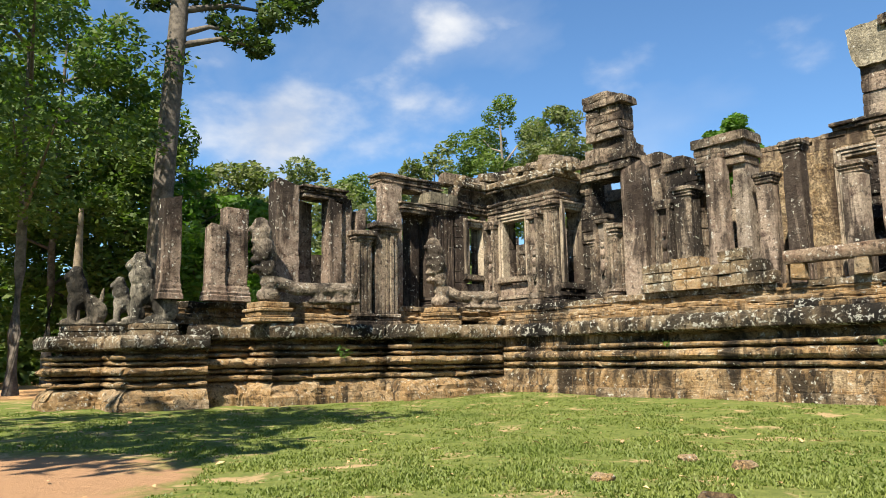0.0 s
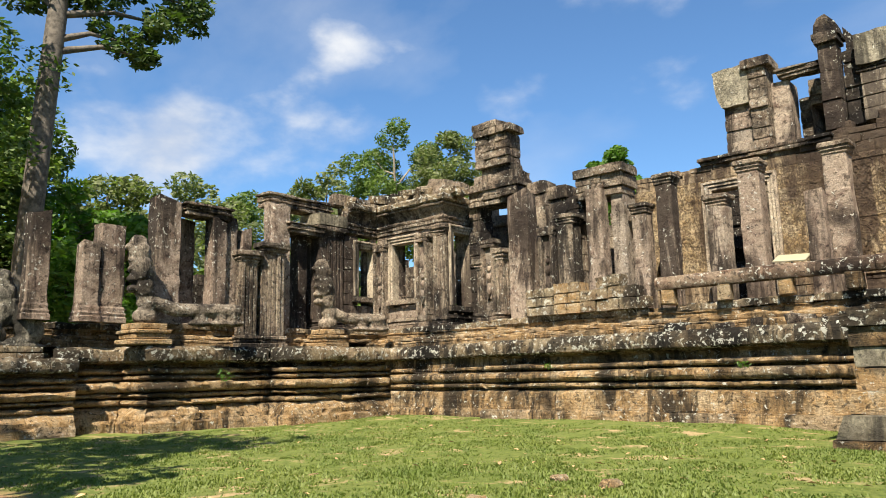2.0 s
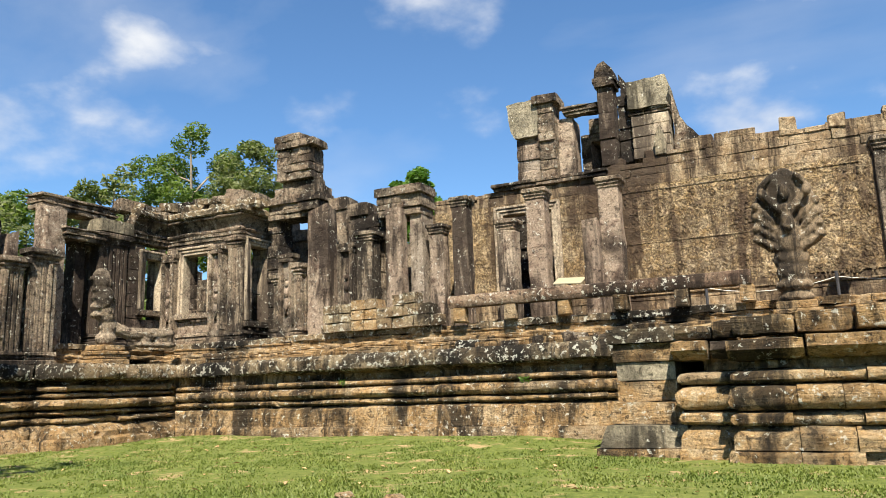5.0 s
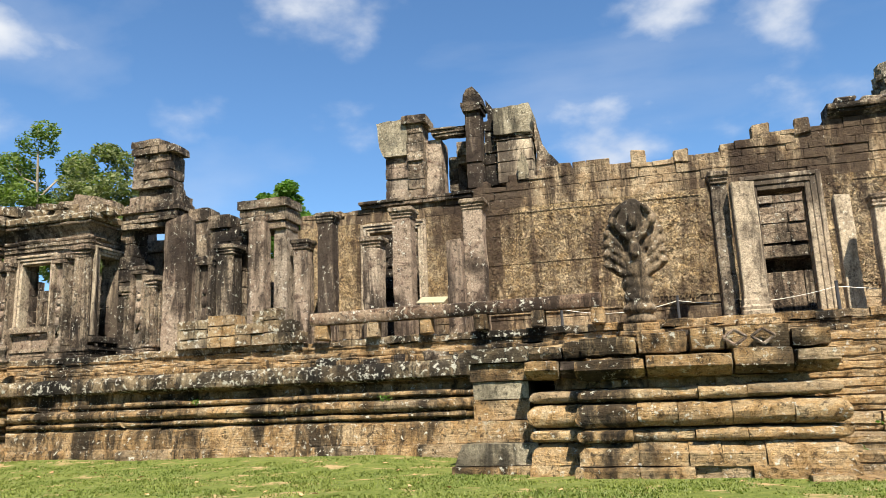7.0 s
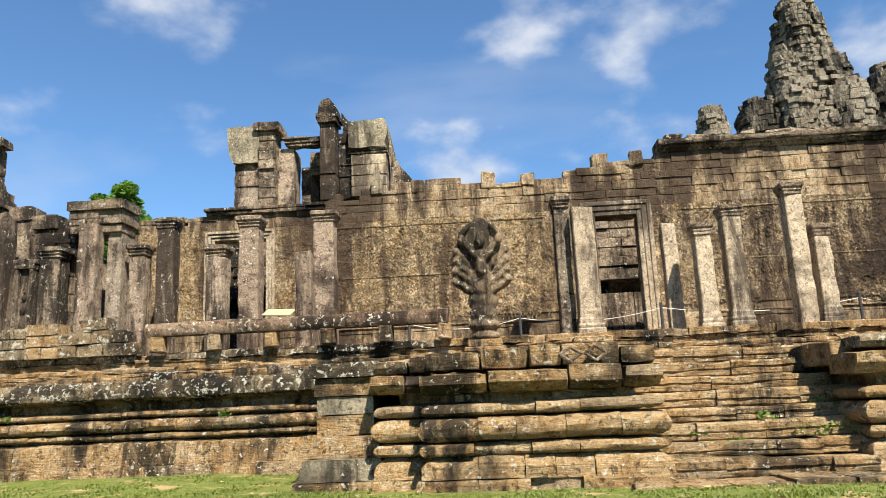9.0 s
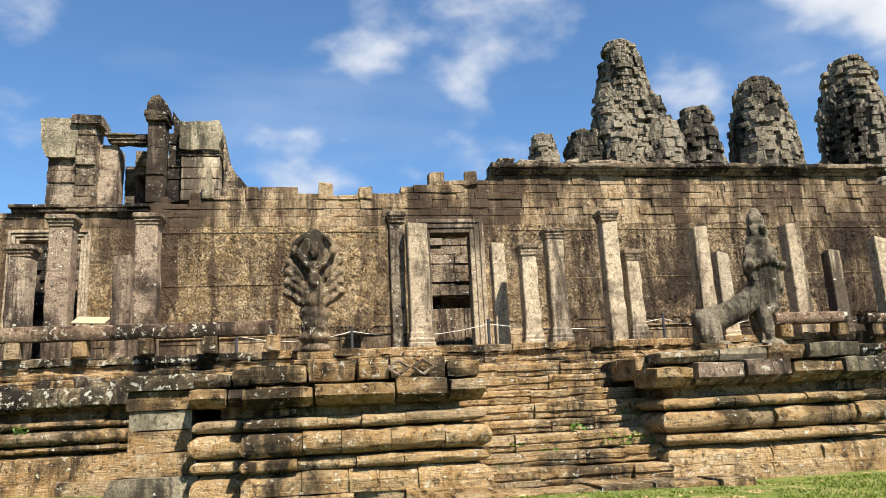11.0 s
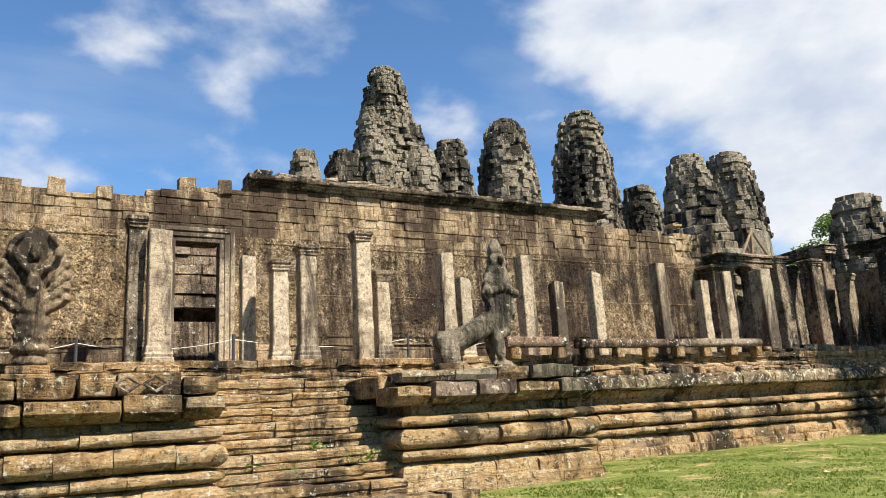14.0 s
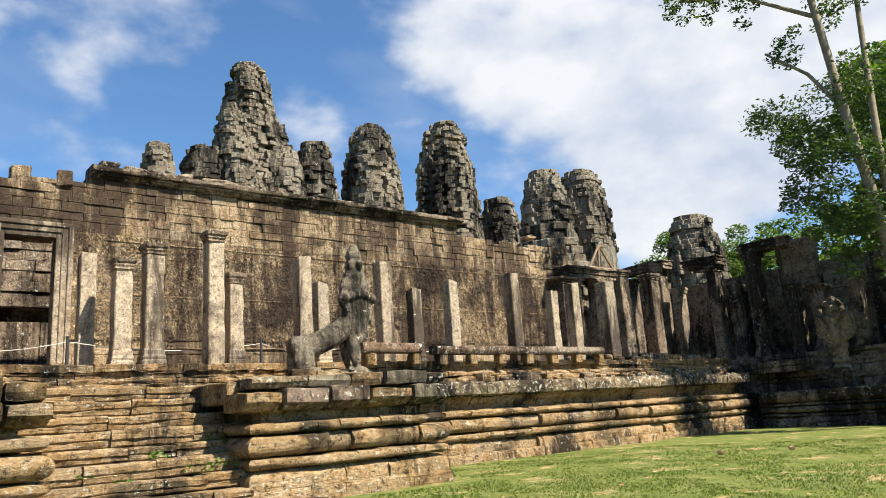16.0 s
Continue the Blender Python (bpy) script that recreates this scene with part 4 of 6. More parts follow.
# gallery colonnade to the east
for x, top, w in ((11.69, 6.38, 0.43), (14.66, 6.45, 0.46), (15.88, 5.62, 0.40), (17.5, 6.0, 0.41), (20.55, 6.47, 0.44), (22.66, 5.9, 0.38), (23.95, 6.3, 0.45), (26.2, 6.5, 0.62)):
    pillar(x, 19.7 + w / 2, 3.13, top, w, w, capital=False, base=top < 5.9, jag=0.06, lean=rng.uniform(-0.008, 0.004), mat=M_PORCH)
pillar(12.75, 20.7, 3.13, 5.8, 0.40, 0.4, capital=False, base=True, jag=0.08, mat=M_PORCH)
# pillars to the west
for x, y, top, w, cap, lab in (
    (-8.71, 21.25, 7.32, 0.52, True, ""), (-7.04, 20.9, 6.3, 0.55, True, ""), (-6.2, 21.3, 7.22, 0.6, True, ""),
    (-3.97, 21.3, 7.25, 0.6, True, ""), (-4.47, 20.8, 5.95, 0.46, False, "short rounded stub of a pale pillar"),
    (-9.55, 21.25, 6.55, 0.5, True, ""),
):
    pillar(x, y, 3.13, top, w, w, capital=cap, base=False, jag=0.05, label=lab)


# ---- gateway ruins to the west ----
def block_stack(name, x0, x1, y0, y1, z0, z1, label, category="pier", course=0.45, mat=None, taper=0.0, ragged=0.0, group="", flare=0.0, cell=0.8):
    t = placed(name, ((x0 + x1) / 2, (y0 + y1) / 2, z0), label, category, group)
    pile = Pile(t, mat or M_DARK)
    z = z0
    n = max(1, int(round((z1 - z0) / course)))
    for i in range(n):
        h = (z1 - z0) / n
        k = i / max(1, n - 1)
        grow = -taper * k + (flare if i == n - 1 else 0)
        a, b, c, d = x0 - grow, x1 + grow, y0 - grow, y1 + grow
        cells = max(1, int(round((b - a) / cell)))
        cuts = [a] + sorted(a + (b - a) * (j + rng.uniform(-0.2, 0.2)) / cells for j in range(1, cells)) + [b]
        for s, e in zip(cuts, cuts[1:]):
            if i == n - 1 and rng.random() < ragged:
                continue
            o = rng.uniform(-0.05, 0.05)
            p = rng.uniform(-0.02, 0.02) if category == "tower" else 0.0
            vs, fs = rough_box((s + 0.004 + p, c + o, z), (e - 0.004 + p, d + o, z + h - 0.005), 0.035, 0.05 if category == "tower" else 0.025, 0.2)
            pile.add(vs, fs)
        z += h
    pile.done()
    return t


def beam(x0, x1, y0, y1, z0, z1, label="broken moulded sandstone lintel, black with lichen", group="lintels"):
    t = placed("lintel", ((x0 + x1) / 2, (y0 + y1) / 2, z0), label, "lintel", group)
    h = z1 - z0
    for lo, hi, o in ((0, 0.35, 0.0), (0.35, 0.55, 0.05), (0.55, 0.8, 0.02), (0.8, 1.0, 0.09)):
        vs, fs = rough_box((x0 - o, y0 - o, z0 + lo * h), (x1 + o, y1 + o, z0 + hi * h - 0.004), 0.04, 0.05)
        mesh_object("band", vs, fs, M_DARK, t, smooth="edges")
    return t


def carved_pier(x0, x1, y0, y1, z0, z1, label="carved sandstone pier with vertical mouldings", group="gate piers", mat=None, side=True):
    """A jamb with base and cap mouldings, raised fillets and a sunk niche on its fronts."""
    mat = mat or M_PILLAR
    t = placed("pier", ((x0 + x1) / 2, (y0 + y1) / 2, z0), label, "pier", group)
    vs, fs = chamfer_box((x0 + 0.05, y0 + 0.05, z0), (x1 - 0.05, y1, z1 - 0.1), 0.03, 0.012)
    mesh_object("body", vs, fs, mat, t)
    w, d = x1 - x0, y1 - y0
    for k, (a, b_, o) in enumerate(((0, 0.16, 0.06), (0.16, 0.28, 0.02), (0.28, 0.40, 0.05))):
        vs, fs = chamfer_box((x0 - o, y0 - o, z0 + a), (x1 + o, y1 + o, z0 + b_ - 0.004), 0.03, 0.012)
        mesh_object("base_tier", vs, fs, mat, t)
    for k, (a, b_, o) in enumerate(((-0.42, -0.30, 0.0), (-0.30, -0.2, 0.05), (-0.2, 0.0, 0.10))):
        vs, fs = chamfer_box((x0 - o, y0 - o, z1 + a), (x1 + o, y1 + o, z1 + b_ - 0.004), 0.03, 0.025)
        mesh_object("cap_tier", vs, fs, M_DARK, t)
    n = max(2, int(w / 0.17))
    for k in range(n):
        a = x0 + 0.03 + (w - 0.06) * k / n
        o = 0.05 if k in (0, n - 1) else rng.choice((0.015, 0.03))
        vs, fs = chamfer_box((a + 0.02, y0 + 0.05 - o, z0 + 0.4), (a + (w - 0.06) / n - 0.02, y0 + 0.09, z1 - 0.42), 0.015, 0.006)
        mesh_object("fillet", vs, fs, mat, t)
    if side:
        n = max(2, int(d / 0.17))
        for k in range(n):
            a = y0 + 0.03 + (d - 0.06) * k / n
            vs, fs = chamfer_box((x1 - 0.09, a + 0.02, z0 + 0.4), (x1 - 0.05 + rng.choice((0.02, 0.05)), a + (d - 0.06) / n - 0.02, z1 - 0.42), 0.015, 0.006)
            mesh_object("fillet", vs, fs, mat, t)
    return t


# wing pillars
for x, y, top, w, d in ((-20.95, 7.95, 6.05, 0.5, 0.55), (-20.9, 9.32, 5.35, 0.5, 0.5), (-21.0, 9.95, 6.0, 0.55, 0.74), (-20.6, 11.45, 6.98, 0.6, 0.82), (-21.3, 12.5, 6.5, 0.5, 0.5), (-20.55, 13.2, 6.5, 0.55, 0.5), (-20.7, 13.7, 6.75, 0.6, 0.42), (-20.65, 14.3, 6.35, 0.5, 0.4), (-20.75, 15.75, 7.5, 0.6, 0.75), (-21.0, 16.9, 6.5, 0.5, 0.4)):
    pillar(x, y, 3.1, top, w, d, capital=False, base=top < 6.2, jag=0.12, mat=M_RED, label="reddish weathered square pillar of the ruined wing", group="wing pillars")
beam(-20.95, -20.3, 12.0, 13.6, 6.55, 6.95)
beam(-21.3, -20.3, 16.0, 17.5, 6.5, 6.9)
carved_pier(-21.4, -20.4, 17.4, 18.6, 3.1, 7.0, "pale topped pier of carved sandstone blocks")
block_stack("pier", -21.5, -20.3, 17.3, 18.65, 7.0, 7.45, "pale repaired capstone on a carved pier", course=0.45, mat=M_PALE)
beam(-21.6, -20.9, 15.5, 18.4, 7.5, 8.0)
for y0, y1, top in ((13.8, 14.5, 5.6), (14.65, 15.6, 5.95)):
    carved_pier(-20.34, -19.98, y0, y1, 2.41, top, "broken carved stele beside the wing pillars", mat=M_DARK)
y = 13.0
while y < 17.6:
    block_stack("wall_block", -23.3, -22.7, y, y + 0.88, 3.1, 4.6 + 0.7 * rng.random() + 0.12 * (y - 13), "dark ruined cross wall behind the wing pillars", "wall", 0.42, ragged=0.3, group="cross wall")
    y += 0.9


def niche(x, y, top):
    """A narrow pilaster with a sunk niche and a worn plain boss."""
    t = placed("pilaster", (x, y, 3.1), "narrow carved pilaster with a pointed niche and worn boss", "pilaster", "gate pilasters")
    for (a, b_, c, d), nm in (((-0.33, 0.33, 3.12, 3.36), "base"), ((-0.27, 0.27, 3.36, 3.6), "base"), ((-0.28, -0.15, 3.6, top), "fillet"), ((0.15, 0.28, 3.6, top), "fillet"), ((-0.30, 0.30, top, top + 0.14), "cap"), ((-0.35, 0.35, top + 0.14, top + 0.3), "cap")):
        vs, fs = rough_box((x + a, y - 0.19, c), (x + b_, y + 0.21, d - 0.004), 0.03, 0.025, 0.14)
        mesh_object(nm, vs, fs, M_DARK, t, smooth="edges")
    vs, fs = chamfer_box((x - 0.17, y - 0.05, 3.44), (x + 0.17, y + 0.21, top), 0.01, 0.004)
    mesh_object("panel", vs, fs, M_PILLAR, t)
    for za, zb, r0, r1 in ((3.95, 4.5, 0.11, 0.10), (4.45, 4.85, 0.08, 0.12), (4.85, 5.1, 0.07, 0.08), (5.1, 5.25, 0.06, 0.03)):
        vs, fs = tube([(x, y - 0.05, za), (x, y - 0.08, (za + zb) / 2), (x, y - 0.05, zb)], [r0 * 0.8, (r0 + r1) / 2, r1 * 0.8], 8)
        mesh_object("boss", vs, fs + [tuple(range(16, 24))], M_PILLAR, t, smooth=True)
    return t


# gateway front
def bay(facing, plane, u0, u1, o0, o1, z0, z1, top, label, depth=0.7):
    """A stretch of wall round an opening, coursed; facing y looks to -y, facing x to +x."""
    t = placed("gate_bay", ((u0 + u1) / 2 if facing == "y" else plane, plane if facing == "y" else (u0 + u1) / 2, 3.1), label, "wall", "gate bays")

    def block(a, b, lo, hi, out=0.0, mat=None):
        if facing == "y":
            vs, fs = rough_box((a, plane - out, lo), (b, plane + depth, hi), 0.03, 0.022, 0.2)
        else:
            vs, fs = rough_box((plane - depth, a, lo), (plane + out, b, hi), 0.03, 0.022, 0.2)
        mesh_object("stone", vs, fs, mat or M_PILLAR, t, smooth="edges")

    z = 3.1
    for h, out in ((0.2, 0.16), (0.14, 0.08), (0.14, 0.13)):
        block(u0 - 0.02, u1 + 0.02, z, z + h - 0.004, out, M_DARK)
        z += h
    while z < top - 0.1:
        h = min(rng.uniform(0.38, 0.55), top - z)
        if z + h > z0 and z < z1:
            spans = [(u0, o0), (o1, u1)]
        else:
            spans = [(u0, (u0 + u1) / 2 + rng.uniform(-0.3, 0.3))]
            spans.append((spans[0][1], u1))
        for a, b in spans:
            if b - a > 0.05:
                block(a + 0.003, b - 0.003, z, z + h - 0.005, rng.uniform(-0.02, 0.02))
        z += h
    door_frame(o0, o1, z0, z1, plane - 0.03 if facing == "y" else plane + 0.03, 0.3, "window_frame", "moulded sandstone window frame of the gateway", facing=facing)
    vs, fs = (rough_box((o0 - 0.35, plane - 0.2, z0 - 0.22), (o1 + 0.35, plane + 0.3, z0 - 0.01), 0.03, 0.02) if facing == "y" else rough_box((plane - 0.3, o0 - 0.35, z0 - 0.22), (plane + 0.2, o1 + 0.35, z0 - 0.01), 0.03, 0.02))
    mesh_object("sill", vs, fs, M_DARK, t, smooth="edges")
    return t


bay("x", -20.4, 18.62, 20.3, 19.3, 20.05, 4.45, 6.3, 6.85, "ruined gateway wall with a window, grey and brown sandstone")
bay("y", 20.3, -20.4, -17.3, -19.5, -18.35, 4.3, 6.42, 6.85, "ruined gateway wall with a window, lichen-spotted sandstone")
bay("x", -16.8, 20.32, 22.2, 20.7, 21.65, 3.9, 6.6, 6.85, "gateway side wall with a tall framed opening")
carved_pier(-17.4, -16.78, 20.2, 20.75, 3.1, 6.9, "carved corner pier of the gateway", mat=M_DARK)
entablature = placed("entablature", (-18.6, 20.3, 6.85), "black moulded entablature of the ruined gateway, lichen-spotted", "entablature", "", "structure")
pile = Pile(entablature, M_DARK, "entablature_stone")
ENTABLATURE = [
    [(0.06, 6.86), (0.06, 6.98), (0.10, 7.0), (0.10, 7.1)],
    torus_face(0.02, 0.12, 7.11, 7.26, 4),
    [(-0.04, 7.27), (0.0, 7.42), (0.08, 7.5), (0.16, 7.62)],
    torus_face(0.16, 0.10, 7.63, 7.74, 4),
    [(0.28, 7.75), (0.34, 7.8), (0.34, 7.95), (0.2, 8.05)],
]
plinth(pile, [(-20.4, 18.7), (-20.4, 20.3), (-16.9, 20.3), (-16.9, 22.3)], ENTABLATURE, (0, 0), (0.6, 1.3), 0.06, 0.03, cap=7.7)
pile.done()
block_stack("roof_core", -20.7, -17.0, 20.55, 22.3, 6.86, 7.92, "dark rubble core of the broken gateway roof", "rubble", 0.35, cell=0.7)
for i in range(44):
    x, y = (-20.75 + rng.uniform(-0.3, 0.3), 18.8 + 0.2 * i) if i < 9 else (-20.7 + 4.1 * ((i - 9) % 18) / 17 + rng.uniform(-0.2, 0.2), 20.7 + rng.uniform(-0.25, 0.7))
    w, d, h = rng.uniform(0.45, 1.15), rng.uniform(0.45, 0.85), rng.uniform(0.2, 0.45)
    z = 7.92 + (0.33 if i >= 27 else 0.0)
    vs, fs = rough_box((x - w / 2, y - d / 2, z), (x + w / 2, y + d / 2, z + h), 0.06, 0.05, 0.16)
    tagged(mesh_object("fallen_block", turned(vs, (x, y, z), rng.uniform(-30, 30), rng.uniform(-6, 6), rng.uniform(-9, 9)), fs, rng.choice((M_DARK, M_CAP, M_CAP)), smooth="edges"), "black broken block lying on the entablature", "block", "fallen blocks")
for x, y, top in ((-17.72, 20.12, 6.3), (-19.98, 20.12, 6.2), (-14.92, 20.45, 5.75), (-12.55, 20.5, 5.85)):
    niche(x, y, top)
for x in (-19.0, -20.0):
    pillar(x, 22.4, 3.13, 6.6, 0.4, 0.4, capital=False, base=False, label="inner jamb pillar seen through the gateway windows")
# broken tower over the gate
carved_pier(-15.5, -15.2, 20.35, 20.85, 3.1, 5.4, "broken carved stele of grey sandstone", mat=M_DARK)
carved_pier(-14.66, -14.3, 20.35, 20.85, 3.1, 5.7, "broken carved stele of grey sandstone", mat=M_DARK)
pillar(-13.78, 20.85, 3.13, 7.5, 0.85, 0.6, capital=False, base=False, jag=0.2)
for a, b in ((-16.75, -16.2), (-14.9, -14.3)):
    block_stack("pier", a, b, 21.6, 22.4, 3.1, 7.6, "tall pier carrying the broken tower", group="gate piers")
block_stack("pier", -16.2, -14.9, 21.7, 22.3, 3.1, 5.2, "low wall filling the tower's opening", "sill wall", 0.4, group="sill walls", mat=M_PILLAR)
for lo, hi, o in ((7.6, 7.8, 0.02), (7.8, 7.95, 0.10), (7.95, 8.15, 0.04), (8.15, 8.3, 0.14), (8.3, 8.5, 0.0)):
    block_stack("lintel", -16.6 - o, -14.4 + o, 21.5 - o, 22.5, lo, hi, "moulded lintel course under the broken tower", "lintel", 0.2, group="tower lintels")
block_stack("tower_stump", -16.45, -14.45, 21.6, 22.5, 8.5, 9.1, "carved foot of a broken tower", "tower", 0.3, taper=0.2)
block_stack("tower_stump", -16.35, -14.8, 21.6, 22.45, 9.1, 10.3, "leaning stump of a carved tower, black and brown", "tower", 0.29, cell=0.6)
block_stack("tower_stump", -16.4, -14.6, 21.5, 22.45, 10.3, 10.85, "overhanging crown stones of a broken tower", "tower", 0.27, ragged=0.25, cell=0.7)
block_stack("wall_block", -14.2, -13.4, 21.8, 22.6, 3.1, 8.2, "stepped shoulder of the broken tower", "wall", 0.45, ragged=0.3)
block_stack("wall_block", -18.7, -15.6, 23.6, 24.3, 3.1, 8.15, "dark rear wall within the gate tower", "wall", 0.45, ragged=0.3)
block_stack("wall_block", -12.85, -11.5, 21.1, 22.0, 6.3, 7.65, "heavy capstones on a ruined pier", "pier", 0.45, ragged=0.3, flare=0.06)
block_stack("wall_block", -12.7, -11.7, 21.3, 22.0, 3.1, 6.3, "ruined pier behind the pillars", "pier", 0.5)
pillar(-11.92, 20.8, 3.13, 6.5, 0.6, 0.6, capital=True, base=False, mat=M_DARK)
pillar(-10.86, 20.8, 3.13, 7.15, 0.56, 0.5, capital=False, base=False)
for lo, hi, o in ((6.95, 7.2, 0.0), (7.2, 7.4, 0.08), (7.4, 7.65, 0.03), (7.65, 7.95, 0.1)):
    block_stack("lintel", -11.6 - o, -10.0 + o, 20.9 - o, 21.9, lo, hi, "black moulded lintel stone over two pillars", "lintel", 0.3, group="lintels")
pillar(-10.25, 21.45, 3.13, 6.95, 0.45, 0.9, capital=False, base=False)
for a, b, top in ((-12.5, -11.5, 3.95), (-11.5, -10.6, 4.05), (-10.6, -9.7, 4.1), (-9.7, -8.85, 4.15)):
    block_stack("parapet", a, b, 19.0, 19.6, 3.12, top, "loose stacked sandstone blocks on the terrace edge", "parapet", 0.3, group="parapet blocks", ragged=0.15, cell=0.42, mat=rng.choice((M_CAP, M_PLINTH)))
# added wall: keeps bright sky out of the gateway windows
block_stack("wall_block", -26.0, -20.5, 24.8, 25.5, 3.1, 6.9, "ruined inner wall seen through the gateway windows", "wall", 0.45, ragged=0.4)
block_stack("wall_block", -13.4, -10.5, 23.5, 24.2, 3.1, 7.0, "ruined back wall of the gateway", "wall", 0.45, ragged=0.4)

# upper pavilion above the relief wall
PAVILION = [
    (-7.47, -6.6, 23.3, 24.2, 8.1, 9.65, "carved corner pier of the upper pavilion", 0.4, M_PILLAR, 0.0),
    (-6.62, -6.05, 23.15, 24.0, 8.1, 10.7, "tall carved pier with a small niche", 0.34, M_DARK, 0.0),
    (-6.72, -5.95, 23.05, 24.1, 10.7, 11.0, "flared moulded cap of a carved pier", 0.3, M_DARK, 0.05),
    (-6.05, -5.5, 23.5, 24.4, 8.1, 10.2, "plain jamb beside the pavilion's opening", 1.05, M_PILLAR, 0.0),
    (-4.55, -4.02, 23.1, 23.75, 8.2, 10.85, "tall square pavilion pier", 0.9, M_PILLAR, 0.0),
    (-4.62, -3.95, 23.03, 23.85, 10.85, 11.2, "moulded cap of the tall pier", 0.18, M_DARK, 0.05),
    (-4.0, -3.5, 23.5, 24.3, 8.3, 10.6, "recessed carved masonry between the piers", 0.4, M_DARK, 0.0),
    (-3.55, -2.36, 23.3, 24.3, 8.3, 9.75, "pale blocks under the gable", 0.36, M_PORCH, 0.0),
]
for x0, x1, y0, y1, z0, z1, label, course, mat, flare in PAVILION:
    block_stack("pavilion_pier", x0, x1, y0, y1, z0, z1, label, "pier", course, group="pavilion piers", mat=mat, flare=flare)


def prism(name, outline, y0, y1, mat, label, category, group="", amp=0.03):
    """An upright slab with the given outline of (x, z), its edge chipped."""
    pts = []
    for (xa, za), (xb, zb) in zip(outline, outline[1:] + outline[:1]):
        n = max(1, int(math.hypot(xb - xa, zb - za) / 0.2))
        for i in range(n):
            x, z = xa + (xb - xa) * i / n, za + (zb - za) * i / n
            pts.append((x + amp * noise.noise((x * 5, z * 5, 1.0)) * 2, z + amp * noise.noise((x * 5, z * 5, 8.0)) * 2))
    n = len(pts)
    vs = [(x, y0, z) for x, z in pts] + [(x, y1, z) for x, z in pts]
    fs = [tuple(range(n)), tuple(range(n, 2 * n))[::-1]] + [(i, i + n, (i + 1) % n + n, (i + 1) % n) for i in range(n)]
    return tagged(mesh_object(name, vs, fs, mat), label, category, group)


prism("gable_end", [(-7.5, 9.66), (-6.66, 9.66), (-6.6, 10.2), (-6.62, 10.95), (-7.7, 10.9), (-7.66, 10.2)], 23.15, 24.2, M_PALE, "flared carved gable end of grey stone", "gable", "gable ends")
prism("gable_end", [(-3.6, 9.95), (-2.4, 9.9), (-2.28, 10.5), (-2.36, 10.92), (-3.58, 10.85)], 23.15, 24.3, M_PALE, "flared carved gable end of grey stone", "gable", "gable ends")
block_stack("gable_moulding", -3.65, -2.3, 23.2, 24.3, 9.75, 9.94, "thin moulded course under the gable", "moulding", 0.09, mat=M_DARK)
prism("pier_peak", [(-4.6, 11.2), (-3.95, 11.2), (-4.02, 11.45), (-4.22, 11.72), (-4.42, 11.68), (-4.55, 11.45)], 23.1, 23.8, M_DARK, "worn pointed peak of the tall pier", "pier", "", 0.04)
prism("roof_slope", [(-3.9, 10.7), (-3.55, 10.7), (-3.55, 10.95), (-3.95, 11.45)], 23.75, 25.5, M_DARK, "broken slope of the vaulted roof", "roof")
prism("roof_slope", [(-2.32, 8.5), (-1.3, 8.5), (-1.5, 8.85), (-1.9, 9.3), (-2.15, 9.75), (-2.3, 10.5)], 23.7, 24.6, M_DARK, "sloping broken gable edge of dark stone", "gable")
beam(-5.75, -4.55, 23.35, 23.75, 10.2, 10.5, "thin stone beam spanning the gap")
block_stack("pavilion_vault", -5.5, -5.15, 24.4, 27.5, 8.1, 9.8, "dark corbelled vault stones behind the pavilion", "vault", 0.4, group="pavilion vault")
block_stack("pavilion_vault", -5.2, -4.75, 24.4, 27.5, 9.5, 10.35, "dark corbelled vault stones behind the pavilion", "vault", 0.3, group="pavilion vault")
block_stack("pavilion_vault", -5.1, -3.6, 25.6, 27.5, 8.0, 10.0, "dark corbelled vault stones behind the pavilion", "vault", 0.4, group="pavilion vault")
block_stack("pavilion_course", -8.3, -4.4, 22.95, 23.6, 7.85, 8.1, "worn projecting course under the pavilion", "moulding", 0.125, mat=M_DARK, flare=0.05)
prism("carved_fragment", [(-2.85, 8.3), (-2.5, 8.3), (-2.5, 8.75), (-2.58, 9.0), (-2.68, 9.2), (-2.78, 9.0), (-2.85, 8.75)], 23.02, 23.2, M_PALE, "small pointed carved stone fragment", "block", "", 0.015)


# stones strewn along the terrace edges
for x0, x1, y, z, n in ((-13.2, -3.6, 18.85, 2.41, 16), (-12.8, -8.4, 19.3, 3.14, 8), (13.2, 32.0, 18.9, 2.41, 26), (24.6, 33.0, 19.4, 3.14, 10), (0.0, 3.2, 16.8, 2.40, 7), (8.6, 11.6, 16.2, 2.40, 5)):
    for i in range(n):
        x = x0 + (x1 - x0) * (i + rng.uniform(0.1, 0.9)) / n
        w, d, h = rng.uniform(0.25, 0.8), rng.uniform(0.25, 0.45), rng.uniform(0.10, 0.32)
        vs, fs = rough_box((x - w / 2, y - d / 2, z - 0.01), (x + w / 2, y + d / 2, z + h), 0.07, 0.05, 0.14)
        tagged(mesh_object("fallen_block", turned(vs, (x, y, z), rng.uniform(-25, 25)), fs, rng.choice((M_CAP, M_PLINTH, M_PLINTH, M_DARK))), "loose lichen-spotted sandstone block on the terrace", "block", "fallen blocks")


